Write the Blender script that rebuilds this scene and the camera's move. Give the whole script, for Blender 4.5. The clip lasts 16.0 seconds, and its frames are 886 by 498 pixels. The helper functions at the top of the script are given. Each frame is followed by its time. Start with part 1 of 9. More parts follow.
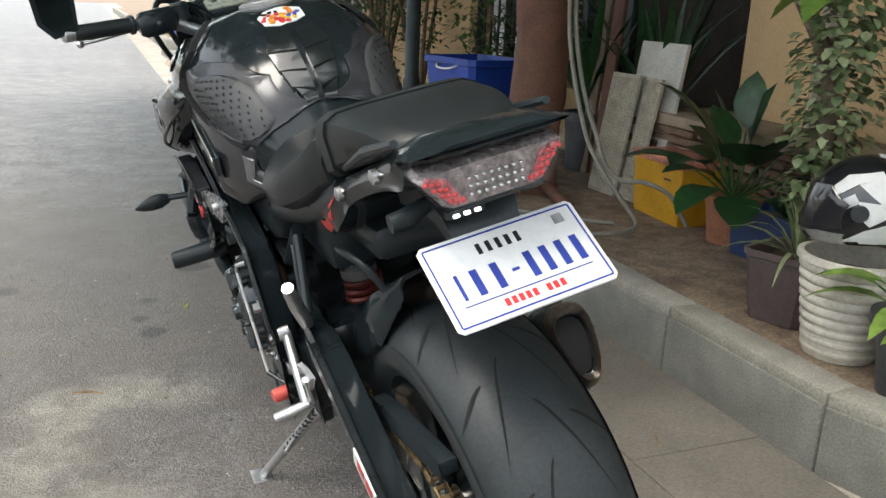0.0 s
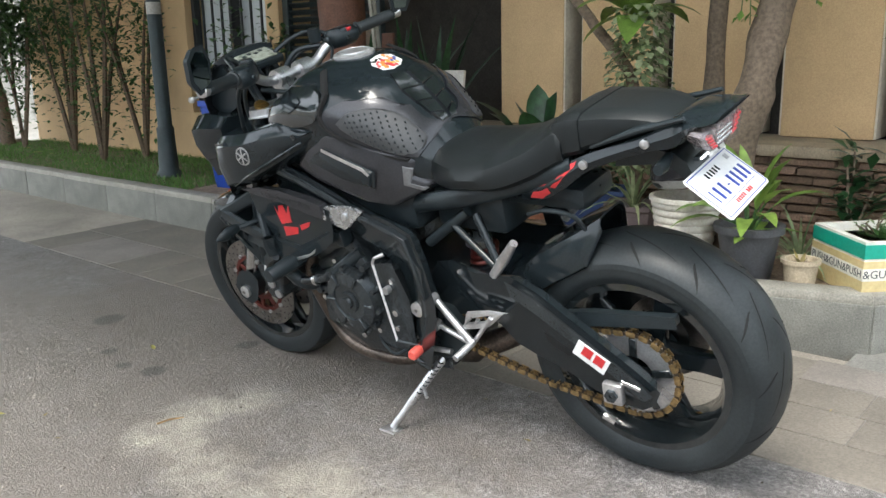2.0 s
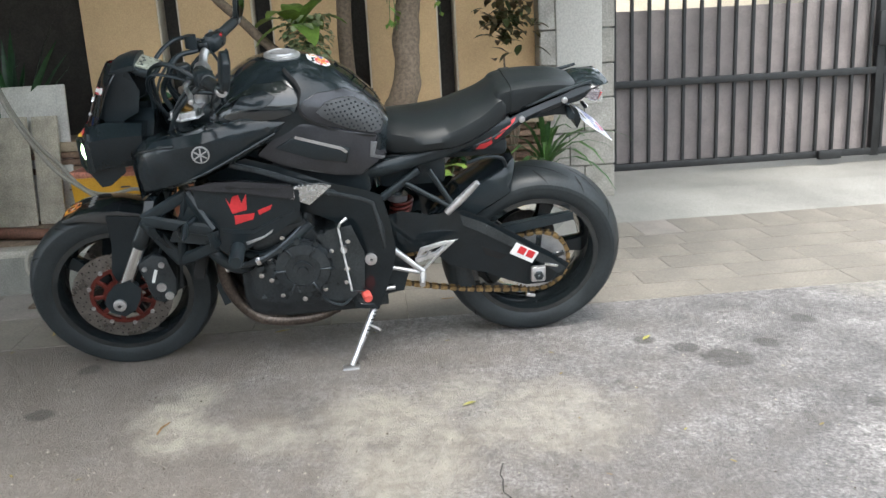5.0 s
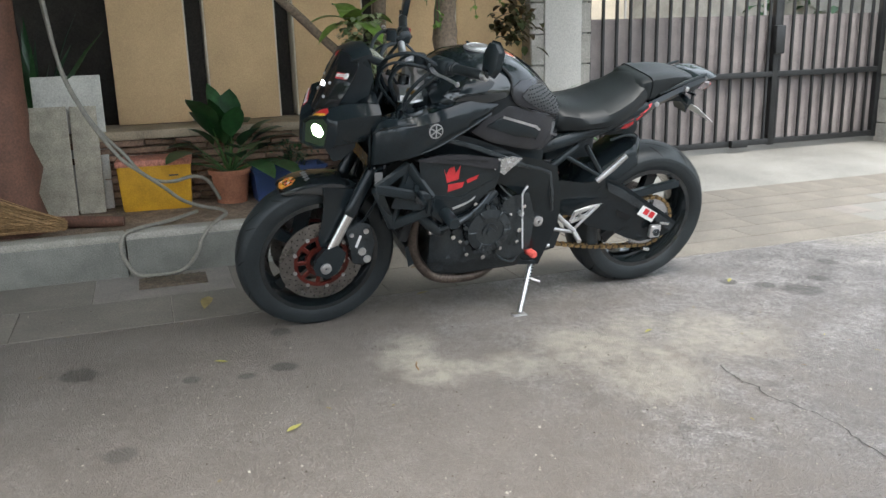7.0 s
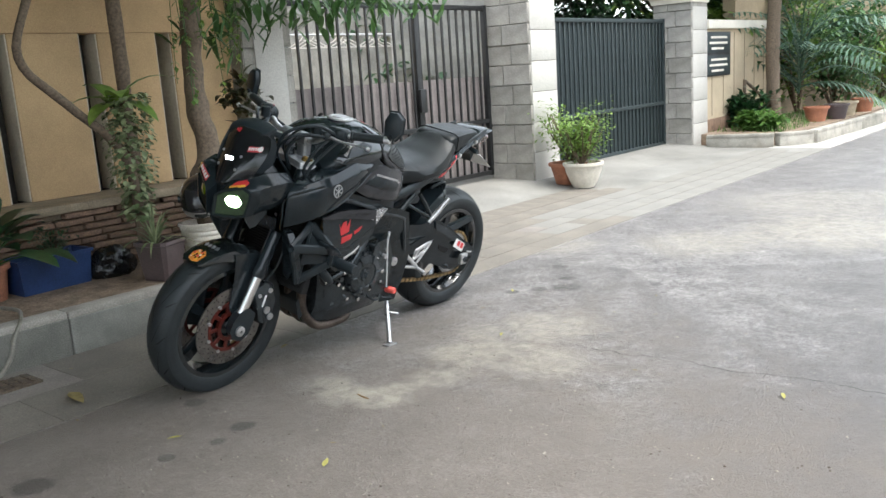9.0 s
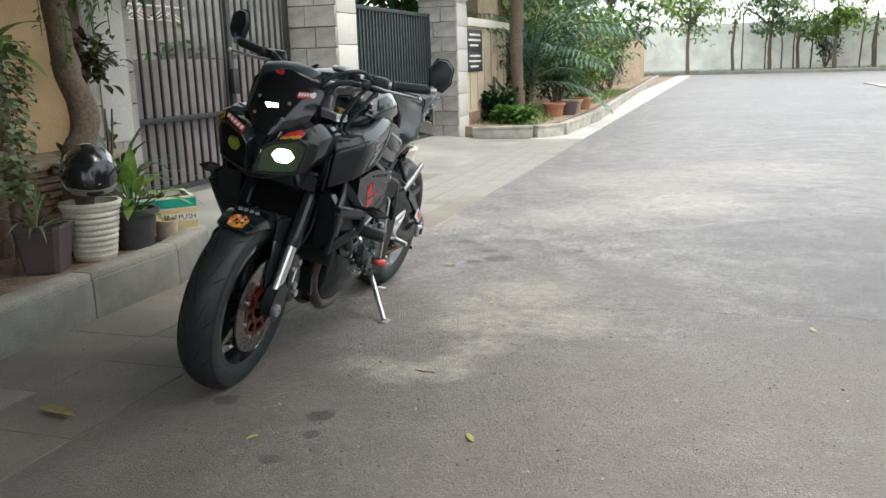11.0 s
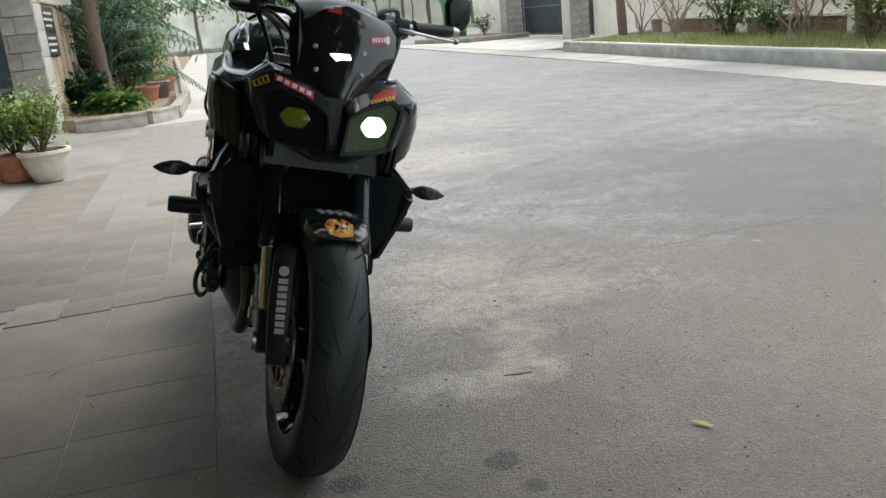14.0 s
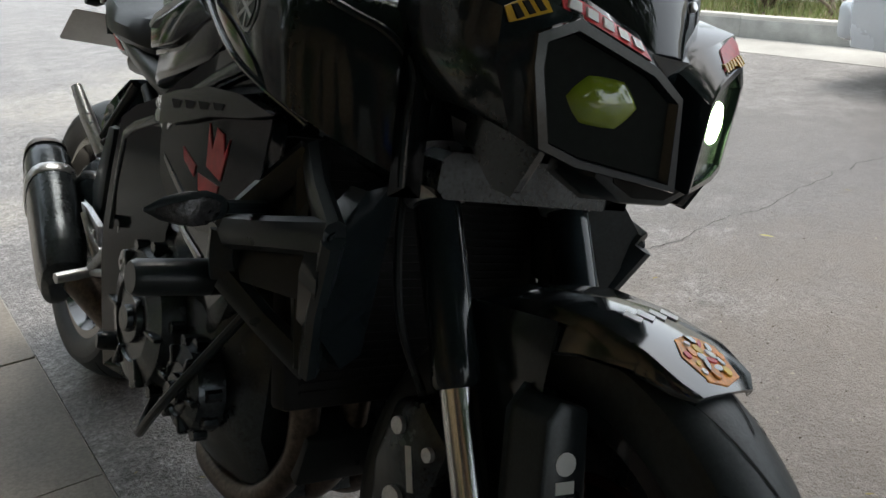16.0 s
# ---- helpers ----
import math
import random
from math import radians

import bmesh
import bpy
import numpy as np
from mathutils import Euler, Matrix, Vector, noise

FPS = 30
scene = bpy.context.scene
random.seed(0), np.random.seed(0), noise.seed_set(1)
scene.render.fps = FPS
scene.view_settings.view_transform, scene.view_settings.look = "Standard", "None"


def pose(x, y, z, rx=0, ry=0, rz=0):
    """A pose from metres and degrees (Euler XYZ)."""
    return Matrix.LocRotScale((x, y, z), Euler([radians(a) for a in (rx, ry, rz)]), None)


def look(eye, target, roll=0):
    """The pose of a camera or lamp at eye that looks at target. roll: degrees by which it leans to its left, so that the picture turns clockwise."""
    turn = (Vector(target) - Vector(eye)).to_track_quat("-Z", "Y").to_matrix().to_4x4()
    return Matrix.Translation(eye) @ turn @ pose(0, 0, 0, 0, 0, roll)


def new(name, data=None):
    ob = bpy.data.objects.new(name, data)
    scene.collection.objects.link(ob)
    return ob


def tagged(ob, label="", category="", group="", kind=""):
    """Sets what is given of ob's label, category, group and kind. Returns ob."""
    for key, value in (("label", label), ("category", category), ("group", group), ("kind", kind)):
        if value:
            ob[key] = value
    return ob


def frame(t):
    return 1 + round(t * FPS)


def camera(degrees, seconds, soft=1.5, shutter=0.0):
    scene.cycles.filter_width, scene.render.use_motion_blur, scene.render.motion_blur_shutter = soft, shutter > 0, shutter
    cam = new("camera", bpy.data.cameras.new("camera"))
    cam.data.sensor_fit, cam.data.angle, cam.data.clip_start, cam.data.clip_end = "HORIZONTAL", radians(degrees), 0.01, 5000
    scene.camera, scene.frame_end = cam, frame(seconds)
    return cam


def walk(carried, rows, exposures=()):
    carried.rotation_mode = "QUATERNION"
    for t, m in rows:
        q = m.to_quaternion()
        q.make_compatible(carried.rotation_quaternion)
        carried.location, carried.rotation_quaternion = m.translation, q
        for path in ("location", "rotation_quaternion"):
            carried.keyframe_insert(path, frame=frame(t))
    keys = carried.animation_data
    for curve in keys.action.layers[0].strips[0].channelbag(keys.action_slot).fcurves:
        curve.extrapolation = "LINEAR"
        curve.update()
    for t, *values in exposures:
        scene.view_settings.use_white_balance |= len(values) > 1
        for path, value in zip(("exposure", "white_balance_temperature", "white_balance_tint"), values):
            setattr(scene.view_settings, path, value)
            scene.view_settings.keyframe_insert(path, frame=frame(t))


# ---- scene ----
cam = camera(55.1, 16.0)
PATH = [
    (0, (-0.009, 0.024, 1.049), (0.727, 1.798, 0.489), 2.6),
    (0.5, (-0.281, 0.071, 1.018), (0.671, 1.753, 0.504), 2.9),
    (1, (-0.555, 0.139, 1.044), (0.665, 1.632, 0.514), -0.6),
    (1.5, (-0.943, 0.102, 1.052), (0.485, 1.412, 0.556), -1.1),
    (2, (-1.272, 0.176, 1.043), (0.196, 1.453, 0.578), -1.3),
    (2.5, (-1.538, 0.319, 1.064), (0.106, 1.354, 0.589), -2.4),
    (2.6, (-1.582, 0.346, 1.065), (0.106, 1.307, 0.589), -2.4),
    (3, (-1.823, 0.437, 1.072), (-0.014, 1.135, 0.583), -1.6),
    (3.5, (-2.011, 0.68, 1.065), (-0.15, 1.198, 0.547), -2.2),
    (4, (-2.13, 1.039, 1.075), (-0.224, 1.325, 0.539), -2.0),
    (4.2, (-2.167, 1.156, 1.067), (-0.249, 1.356, 0.538), -2.3),
    (6.3, (-2.664, 2.457, 1.061), (-0.805, 1.888, 0.592), -0.8),
    (6.5, (-2.645, 2.604, 1.035), (-0.794, 2.013, 0.559), -0.2),
    (7, (-2.624, 3.041, 1.094), (-0.791, 2.413, 0.595), -1.6),
    (7.5, (-2.654, 3.396, 1.116), (-0.913, 2.534, 0.638), -1.5),
    (8, (-2.604, 3.71, 1.118), (-1.006, 2.61, 0.629), -1.4),
    (8.5, (-2.448, 4.051, 1.168), (-0.954, 2.809, 0.694), -3.3),
    (9, (-2.313, 4.365, 1.177), (-1.041, 2.874, 0.777), -3.8),
    (9.5, (-2.103, 4.572, 1.109), (-0.895, 3.029, 0.71), -2.1),
    (9.7, (-1.952, 4.614, 1.092), (-0.892, 2.972, 0.669), -1.0),
    (11.8, (-0.526, 5.013, 1.029), (-0.21, 3.086, 0.594), -2.6),
    (12, (-0.409, 5.033, 1.029), (-0.236, 3.091, 0.586), -2.6),
    (12.5, (-0.136, 4.949, 0.997), (-0.079, 3.005, 0.531), -3.9),
    (13, (0.164, 4.771, 1.017), (0.049, 2.842, 0.502), -3.8),
    (13.5, (0.424, 4.598, 1.021), (0.021, 2.712, 0.491), -3.7),
    (14, (0.616, 4.37, 1.004), (0.158, 2.497, 0.469), -5.5),
    (14.5, (0.75, 4.011, 1.004), (0.141, 2.188, 0.451), -6.0),
    (15, (0.866, 3.658, 0.981), (-0.069, 2.001, 0.365), -4.0),
    (15.5, (0.957, 3.371, 0.964), (-0.085, 1.791, 0.318), -2.6),
    (16, (1.013, 3.027, 0.958), (-0.071, 1.497, 0.263), -1.1),
]
EXPOSURE = 1.35
walk(cam, [(t, look(eye, target, roll)) for t, eye, target, roll in PATH], [(0, EXPOSURE + 0.62, 6650, 8.0), (1.0, EXPOSURE + 0.95, 6700, 8.0), (1.5, EXPOSURE + 1.05, 6600, 8.0), (2.4, EXPOSURE + 1.02, 6350, 8.0), (3, EXPOSURE + 1.06, 6300, 8.0), (4.2, EXPOSURE + 1.06, 6300, 8.0), (7.0, EXPOSURE + 0.82, 6300, 8.0), (7.5, EXPOSURE + 0.95, 6300, 8.0), (9, EXPOSURE + 0.85, 6300, 8.0), (9.7, EXPOSURE + 0.84, 6350, 8.0), (12, EXPOSURE + 0.22, 6650, 8.0), (13, EXPOSURE + 0.17, 6600, 8.0), (14.5, EXPOSURE + 0.26, 6600, 8.0), (15.5, EXPOSURE + 0.26, 6600, 8.0), (16, EXPOSURE + 0.42, 6550, 8.0)])

# ---- light ----
world = bpy.data.worlds.new("overcast_sky")
scene.world = world
world.use_nodes = True
_wn = world.node_tree
_sky = _wn.nodes.new("ShaderNodeTexSky")
_sky.sky_type, _sky.sun_disc = "NISHITA", False
_sky.sun_elevation, _sky.sun_rotation = radians(66), radians(266)
_sky.air_density, _sky.dust_density = 1.0, 4.0
_mix = _wn.nodes.new("ShaderNodeMix")
_mix.data_type = "RGBA"
_mix.inputs["Factor"].default_value = 0.6
_mix.inputs["B"].default_value = (7.0, 7.35, 7.5, 1)
_wn.links.new(_sky.outputs[0], _mix.inputs["A"])
_wn.links.new(_mix.outputs["Result"], _wn.nodes["Background"].inputs[0])
_wn.nodes["Background"].inputs[1].default_value = 0.11
sun_data = bpy.data.lights.new("sun", "SUN")
sun_data.energy, sun_data.angle, sun_data.color = 0.95, radians(25), (1.0, 0.96, 0.9)
new("sun", sun_data).matrix_world = look((-4.5, -0.3, 10), (0, 0, 0))


# ---- materials ----
def nodes_of(name):
    m = bpy.data.materials.new(name)
    m.use_nodes = True
    nt = m.node_tree
    return m, nt, nt.nodes["Principled BSDF"]


def link(nt, a, b):
    nt.links.new(a, b)


def noise_node(nt, vec, scale, detail=5, rough=0.6):
    n = nt.nodes.new("ShaderNodeTexNoise")
    n.inputs["Scale"].default_value, n.inputs["Detail"].default_value, n.inputs["Roughness"].default_value = scale, detail, rough
    link(nt, vec, n.inputs["Vector"])
    return n.outputs["Fac"]


def ramp(nt, fac, a, b, ca=(0, 0, 0, 1), cb=(1, 1, 1, 1)):
    r = nt.nodes.new("ShaderNodeValToRGB")
    r.color_ramp.elements[0].position, r.color_ramp.elements[1].position = a, b
    r.color_ramp.elements[0].color, r.color_ramp.elements[1].color = ca, cb
    link(nt, fac, r.inputs[0])
    return r.outputs[0]


def mixc(nt, fac, a, b, mode="MIX"):
    m = nt.nodes.new("ShaderNodeMix")
    m.data_type, m.blend_type = "RGBA", mode
    for sock, v in ((m.inputs["Factor"], fac), (m.inputs["A"], a), (m.inputs["B"], b)):
        if isinstance(v, bpy.types.NodeSocket):
            link(nt, v, sock)
        elif sock.type == "VALUE":
            sock.default_value = v
        else:
            sock.default_value = (*v[:3], 1)
    return m.outputs["Result"]


def math_node(nt, op, a, b=0.0):
    m = nt.nodes.new("ShaderNodeMath")
    m.operation = op
    for sock, v in ((m.inputs[0], a), (m.inputs[1], b)):
        if isinstance(v, bpy.types.NodeSocket):
            link(nt, v, sock)
        else:
            sock.default_value = v
    return m.outputs[0]


def bump_to(nt, bsdf, height, strength, distance=0.01):
    b = nt.nodes.new("ShaderNodeBump")
    b.inputs["Strength"].default_value, b.inputs["Distance"].default_value = strength, distance
    link(nt, height, b.inputs["Height"])
    link(nt, b.outputs[0], bsdf.inputs["Normal"])


def surface(name, base, rough=0.6, metal=0.0, vary=0.25, scale=6.0, grain=120.0, bump=0.15, second=None, rvary=0.15, piece=0.0, coat=0.0, spec=0.5):
    """Colour with stains at a broad scale and grain at a fine one."""
    m, nt, bsdf = nodes_of(name)
    co = nt.nodes.new("ShaderNodeTexCoord").outputs["Object"]
    broad, fine = noise_node(nt, co, scale), noise_node(nt, co, grain, 3)
    dark = tuple(c * (1 - vary) for c in base)
    light = tuple(min(1, c * (1 + vary * 0.8)) for c in base)
    col = ramp(nt, broad, 0.32, 0.7, (*dark, 1), (*(second or light), 1))
    col = mixc(nt, vary * 0.9, col, ramp(nt, fine, 0.3, 0.7), "OVERLAY")
    if piece:
        info = nt.nodes.new("ShaderNodeObjectInfo")
        shade = ramp(nt, info.outputs["Random"], 0, 1, (1 - piece, 1 - piece, 1 - piece * 1.1, 1), (1, 1, 1, 1))
        col = mixc(nt, 1.0, col, shade, "MULTIPLY")
    link(nt, col, bsdf.inputs["Base Color"])
    bsdf.inputs["Metallic"].default_value = metal
    r = math_node(nt, "ADD", math_node(nt, "MULTIPLY", broad, rvary * 2), rough - rvary)
    link(nt, r, bsdf.inputs["Roughness"])
    bsdf.inputs["Coat Weight"].default_value = coat
    bsdf.inputs["Specular IOR Level"].default_value = spec
    bsdf.inputs["Coat Roughness"].default_value = 0.08
    if bump:
        bump_to(nt, bsdf, math_node(nt, "ADD", math_node(nt, "MULTIPLY", broad, 0.6), math_node(nt, "MULTIPLY", fine, 0.4)), bump)
    return m


def leaf_material(name, a, b, rough=0.45):
    m, nt, bsdf = nodes_of(name)
    geo = nt.nodes.new("ShaderNodeNewGeometry")
    co = nt.nodes.new("ShaderNodeTexCoord").outputs["Object"]
    col = ramp(nt, geo.outputs["Random Per Island"], 0, 1, (*a, 1), (*b, 1))
    col = mixc(nt, 0.35, col, ramp(nt, noise_node(nt, co, 25), 0.3, 0.7), "OVERLAY")
    link(nt, col, bsdf.inputs["Base Color"])
    bsdf.inputs["Roughness"].default_value = rough
    bsdf.inputs["Subsurface Weight"].default_value = 0.0
    tr = nt.nodes.new("ShaderNodeBsdfTranslucent")
    link(nt, col, tr.inputs[0])
    mx = nt.nodes.new("ShaderNodeMixShader")
    mx.inputs[0].default_value = 0.25
    link(nt, bsdf.outputs[0], mx.inputs[1])
    link(nt, tr.outputs[0], mx.inputs[2])
    link(nt, mx.outputs[0], nt.nodes["Material Output"].inputs[0])
    return m


def road_material():
    """Worn grey-brown road surface: aggregate, dusty pale patches, oil spots."""
    m, nt, bsdf = nodes_of("worn_asphalt")
    co = nt.nodes.new("ShaderNodeTexCoord").outputs["Object"]
    broad, mid, fine = noise_node(nt, co, 0.7, 6), noise_node(nt, co, 5, 6), noise_node(nt, co, 160, 2)
    speck = nt.nodes.new("ShaderNodeTexVoronoi")
    speck.inputs["Scale"].default_value = 170
    link(nt, co, speck.inputs["Vector"])
    col = ramp(nt, broad, 0.3, 0.7, (0.130, 0.121, 0.117, 1), (0.180, 0.169, 0.163, 1))
    col = mixc(nt, 0.45, col, ramp(nt, mid, 0.3, 0.72, (0.3, 0.3, 0.3, 1), (0.7, 0.7, 0.7, 1)), "OVERLAY")
    col = mixc(nt, 0.3, col, ramp(nt, speck.outputs["Color"], 0.2, 0.8), "OVERLAY")
    blotch = noise_node(nt, co, 4.5, 10, 0.74)
    col = mixc(nt, 0.42, col, ramp(nt, blotch, 0.32, 0.68), "OVERLAY")
    # crumbling aggregate: clumps of a hand's width, then pebbles of a few millimetres
    clump, pebble = noise_node(nt, co, 26, 9, 0.72), noise_node(nt, co, 85, 5, 0.7)
    where = ramp(nt, noise_node(nt, co, 2.1, 4, 0.6), 0.35, 0.62)
    col = mixc(nt, math_node(nt, "ADD", math_node(nt, "MULTIPLY", where, 0.5), 0.12), col, ramp(nt, clump, 0.33, 0.64), "OVERLAY")
    col = mixc(nt, 0.5, col, ramp(nt, pebble, 0.34, 0.64), "OVERLAY")
    wisp = ramp(nt, noise_node(nt, co, 13, 10, 0.78), 0.44, 0.56)
    ragged = math_node(nt, "ADD", math_node(nt, "MULTIPLY", mid, 0.5), math_node(nt, "MULTIPLY", noise_node(nt, co, 16, 9, 0.75), 0.5))
    # darker, bare asphalt out in the carriageway
    bare = spot(nt, co, -2.5, 0.9, 2.2, math_node(nt, "ADD", math_node(nt, "MULTIPLY", mid, 0.35), math_node(nt, "MULTIPLY", broad, 0.65)), 0.5)
    col = mixc(nt, math_node(nt, "MULTIPLY", bare, 0.75), col, (0.086, 0.079, 0.076))
    # broad patch of browner asphalt round the bike's front
    film = spot(nt, co, -0.35, 3.1, 2.5, math_node(nt, "ADD", math_node(nt, "MULTIPLY", mid, 0.4), math_node(nt, "MULTIPLY", broad, 0.6)), 0.4)
    col = mixc(nt, math_node(nt, "MULTIPLY", film, 0.7), col, (0.165, 0.138, 0.113))
    # pale dusty patches: centre, radius, strength
    for x, y, r, k in ((0.17, 2.24, 0.13, 0.7), (0.02, 2.27, 0.14, 0.9), (-0.13, 2.2, 0.15, 0.95), (-0.19, 1.95, 0.15, 0.65), (-0.11, 1.64, 0.26, 0.65), (-0.2, 1.18, 0.3, 0.55), (-0.45, 1.59, 0.24, 0.6), (0.02, 1.38, 0.16, 0.45), (-0.08, -0.85, 0.5, 0.5), (0.75, -0.43, 0.35, 0.45), (-0.72, -1.52, 0.75, 0.6), (-0.3, -2.6, 0.9, 0.4), (-1.3, -3.4, 1.0, 0.4)):
        d = spot(nt, co, x, y, r, ragged, 0.45)
        d = math_node(nt, "MULTIPLY", d, math_node(nt, "ADD", math_node(nt, "MULTIPLY", wisp, 0.6), 0.45))
        col = mixc(nt, math_node(nt, "MULTIPLY", d, k), col, (0.365, 0.333, 0.276))
    # oil and damp spots
    for x, y, r, k in STAINS:
        d = spot(nt, co, x, y, r, ragged, 0.75)
        col = mixc(nt, math_node(nt, "MULTIPLY", d, k), col, (0.03, 0.026, 0.022))
    link(nt, col, bsdf.inputs["Base Color"])
    bsdf.inputs["Roughness"].default_value = 0.46
    bump_to(nt, bsdf, math_node(nt, "ADD", math_node(nt, "ADD", fine, math_node(nt, "MULTIPLY", pebble, 1.2)), math_node(nt, "MULTIPLY", clump, 1.3)), 0.85, 0.009)
    return m


def spot(nt, co, x, y, r, wobble, edge=0.3):
    """1 inside an uneven spot of radius r, 0 outside."""
    v = nt.nodes.new("ShaderNodeVectorMath")
    v.operation = "SUBTRACT"
    link(nt, co, v.inputs[0])
    v.inputs[1].default_value = (x, y, 0)
    f = nt.nodes.new("ShaderNodeVectorMath")
    f.operation = "MULTIPLY"
    link(nt, v.outputs[0], f.inputs[0])
    f.inputs[1].default_value = (1, 1, 0)
    ln = nt.nodes.new("ShaderNodeVectorMath")
    ln.operation = "LENGTH"
    link(nt, f.outputs[0], ln.inputs[0])
    d = math_node(nt, "ADD", math_node(nt, "DIVIDE", ln.outputs["Value"], r), math_node(nt, "MULTIPLY", math_node(nt, "SUBTRACT", wobble, 0.5), 2.2))
    return ramp(nt, d, edge, 1.0, (1, 1, 1, 1), (0, 0, 0, 1))


STAINS = ((0.116, 2.688, 0.05, 0.7), (0.155, 2.305, 0.045, 0.3), (0.464, 2.644, 0.045, 0.6), (0.319, 0.725, 0.045, 0.65), (0.226, 0.615, 0.055, 0.65), (0.095, 0.52, 0.09, 0.6), (0.206, 0.339, 0.045, 0.6),
          (0.82, 0.0, 0.05, 0.5), (0.4, 0.11, 0.05, 0.55), (0.306, 3.345, 0.07, 0.65), (0.12, 2.99, 0.035, 0.6), (0.08, 2.815, 0.035, 0.6), (-0.35, 3.2, 0.05, 0.5), (-0.3, 0.25, 0.04, 0.5))


def emitter(name, colour, strength):
    m, nt, bsdf = nodes_of(name)
    bsdf.inputs["Base Color"].default_value = (*colour, 1)
    bsdf.inputs["Emission Color"].default_value = (*colour, 1)
    bsdf.inputs["Emission Strength"].default_value = strength
    return m


def glass(name, tint, rough=0.02):
    m, nt, bsdf = nodes_of(name)
    bsdf.inputs["Base Color"].default_value = (*tint, 1)
    bsdf.inputs["Transmission Weight"].default_value = 1
    bsdf.inputs["Roughness"].default_value = rough
    bsdf.inputs["IOR"].default_value = 1.3
    return m


ROAD = road_material()
SOIL = surface("dry_soil", (0.205, 0.145, 0.10), 0.95, vary=0.4, scale=9, grain=90, bump=0.6, second=(0.31, 0.23, 0.16))
CONCRETE = surface("weathered_concrete", (0.30, 0.30, 0.28), 0.88, vary=0.3, scale=4, grain=150, bump=0.25)
KERB = surface("grey_kerb_stone", (0.225, 0.222, 0.198), 0.85, vary=0.3, scale=5, grain=170, bump=0.25, piece=0.25)
KERB_TOP = surface("kerb_capping", (0.34, 0.32, 0.28), 0.88, vary=0.3, scale=5, grain=140, bump=0.25, piece=0.2)
PAVER = surface("worn_paving_stone", (0.168, 0.150, 0.126), 0.75, vary=0.25, scale=2.5, grain=140, bump=0.3, piece=0.04)
PAVER_PALE = surface("sandy_paving_stone", (0.196, 0.187, 0.168), 0.75, vary=0.14, scale=1.6, grain=140, bump=0.2)
STRIP = surface("dusty_cement_strip", (0.33, 0.292, 0.245), 0.72, vary=0.3, scale=2.4, grain=120, bump=0.3, second=(0.40, 0.355, 0.30))
APRON = surface("worn_cement_apron", (0.212, 0.205, 0.187), 0.72, vary=0.28, scale=1.4, grain=130, bump=0.2)
WHITEWASH = surface("peeling_whitewash", (0.54, 0.52, 0.48), 0.8, vary=0.15, scale=5, grain=90, bump=0.3, second=(0.44, 0.42, 0.385))
PAVER_RED = surface("reddish_paving_stone", (0.215, 0.192, 0.172), 0.75, vary=0.22, scale=3.5, grain=140, bump=0.25, piece=0.1)
PALE = surface("pale_cement", (0.38, 0.366, 0.335), 0.75, vary=0.25, scale=1.5, grain=120, bump=0.2)
GUTTER = surface("dusty_gutter_cement", (0.30, 0.29, 0.268), 0.8, vary=0.25, scale=1.5, grain=120, bump=0.2)
TAN_OLD = surface("weathered_tan_paint", (0.30, 0.23, 0.15), 0.85, vary=0.3, scale=1.2, grain=90, bump=0.15)
CREAM = surface("cream_panel_paint", (0.52, 0.42, 0.29), 0.8, vary=0.15, scale=2.0, grain=120, bump=0.1)
TAN = surface("tan_wall_paint", (0.565, 0.39, 0.21), 0.8, vary=0.15, scale=2.2, grain=160, bump=0.12)
LEDGE = surface("dusty_ledge", (0.30, 0.24, 0.165), 0.85, vary=0.3, scale=6, grain=120, bump=0.3)
REVEAL = surface("grey_cement_reveal", (0.56, 0.50, 0.40), 0.8, vary=0.15, scale=4, grain=60, bump=0.1)
STRUT = surface("weathered_timber", (0.14, 0.10, 0.07), 0.75, vary=0.25, scale=7, grain=60, bump=0.2)
# near-black tone that paints in the shade of the slits and the recess
RECESS_SHADE = surface("recess_shade", (0.05, 0.045, 0.04), 0.9, vary=0.3, scale=7, grain=90, bump=0.2)
SLATE = surface("stacked_slate", (0.25, 0.16, 0.11), 0.85, vary=0.35, scale=14, grain=110, bump=0.5, piece=0.5)
STONE = surface("grey_split_stone", (0.34, 0.32, 0.29), 0.88, vary=0.25, scale=6, grain=90, bump=0.5, piece=0.2)
STUCCO = surface("cream_render", (0.70, 0.65, 0.56), 0.85, vary=0.12, scale=3, grain=150, bump=0.15)
WALL_FAR = surface("stained_whitewash", (0.80, 0.785, 0.74), 0.85, vary=0.3, scale=0.9, grain=60, bump=0.1, second=(0.86, 0.85, 0.81))
ALLOY_PALE = surface("painted_steel_tube", (0.5, 0.5, 0.5), 0.4, 0.5, vary=0.15, bump=0.02)
CRACK = surface("crack_shadow", (0.035, 0.033, 0.03), 0.9, vary=0.3, bump=0)
IRON = surface("black_iron", (0.022, 0.023, 0.024), 0.5, 0.3, vary=0.35, scale=12, grain=180, bump=0.1)
IRON_GREEN = surface("dark_green_iron", (0.028, 0.04, 0.042), 0.55, 0.2, vary=0.3, scale=8, grain=150, bump=0.1)
IRON_PALE = surface("faded_blue_grey_iron", (0.10, 0.125, 0.14), 0.5, 0.2, vary=0.25, scale=8, grain=150, bump=0.1)
SHEET = surface("grey_gate_sheet", (0.20, 0.175, 0.168), 0.75, vary=0.25, scale=4, grain=200, bump=0.15)
BARK = surface("grey_brown_bark", (0.235, 0.172, 0.118), 0.9, vary=0.4, scale=6, grain=60, bump=0.7, second=(0.15, 0.112, 0.08))
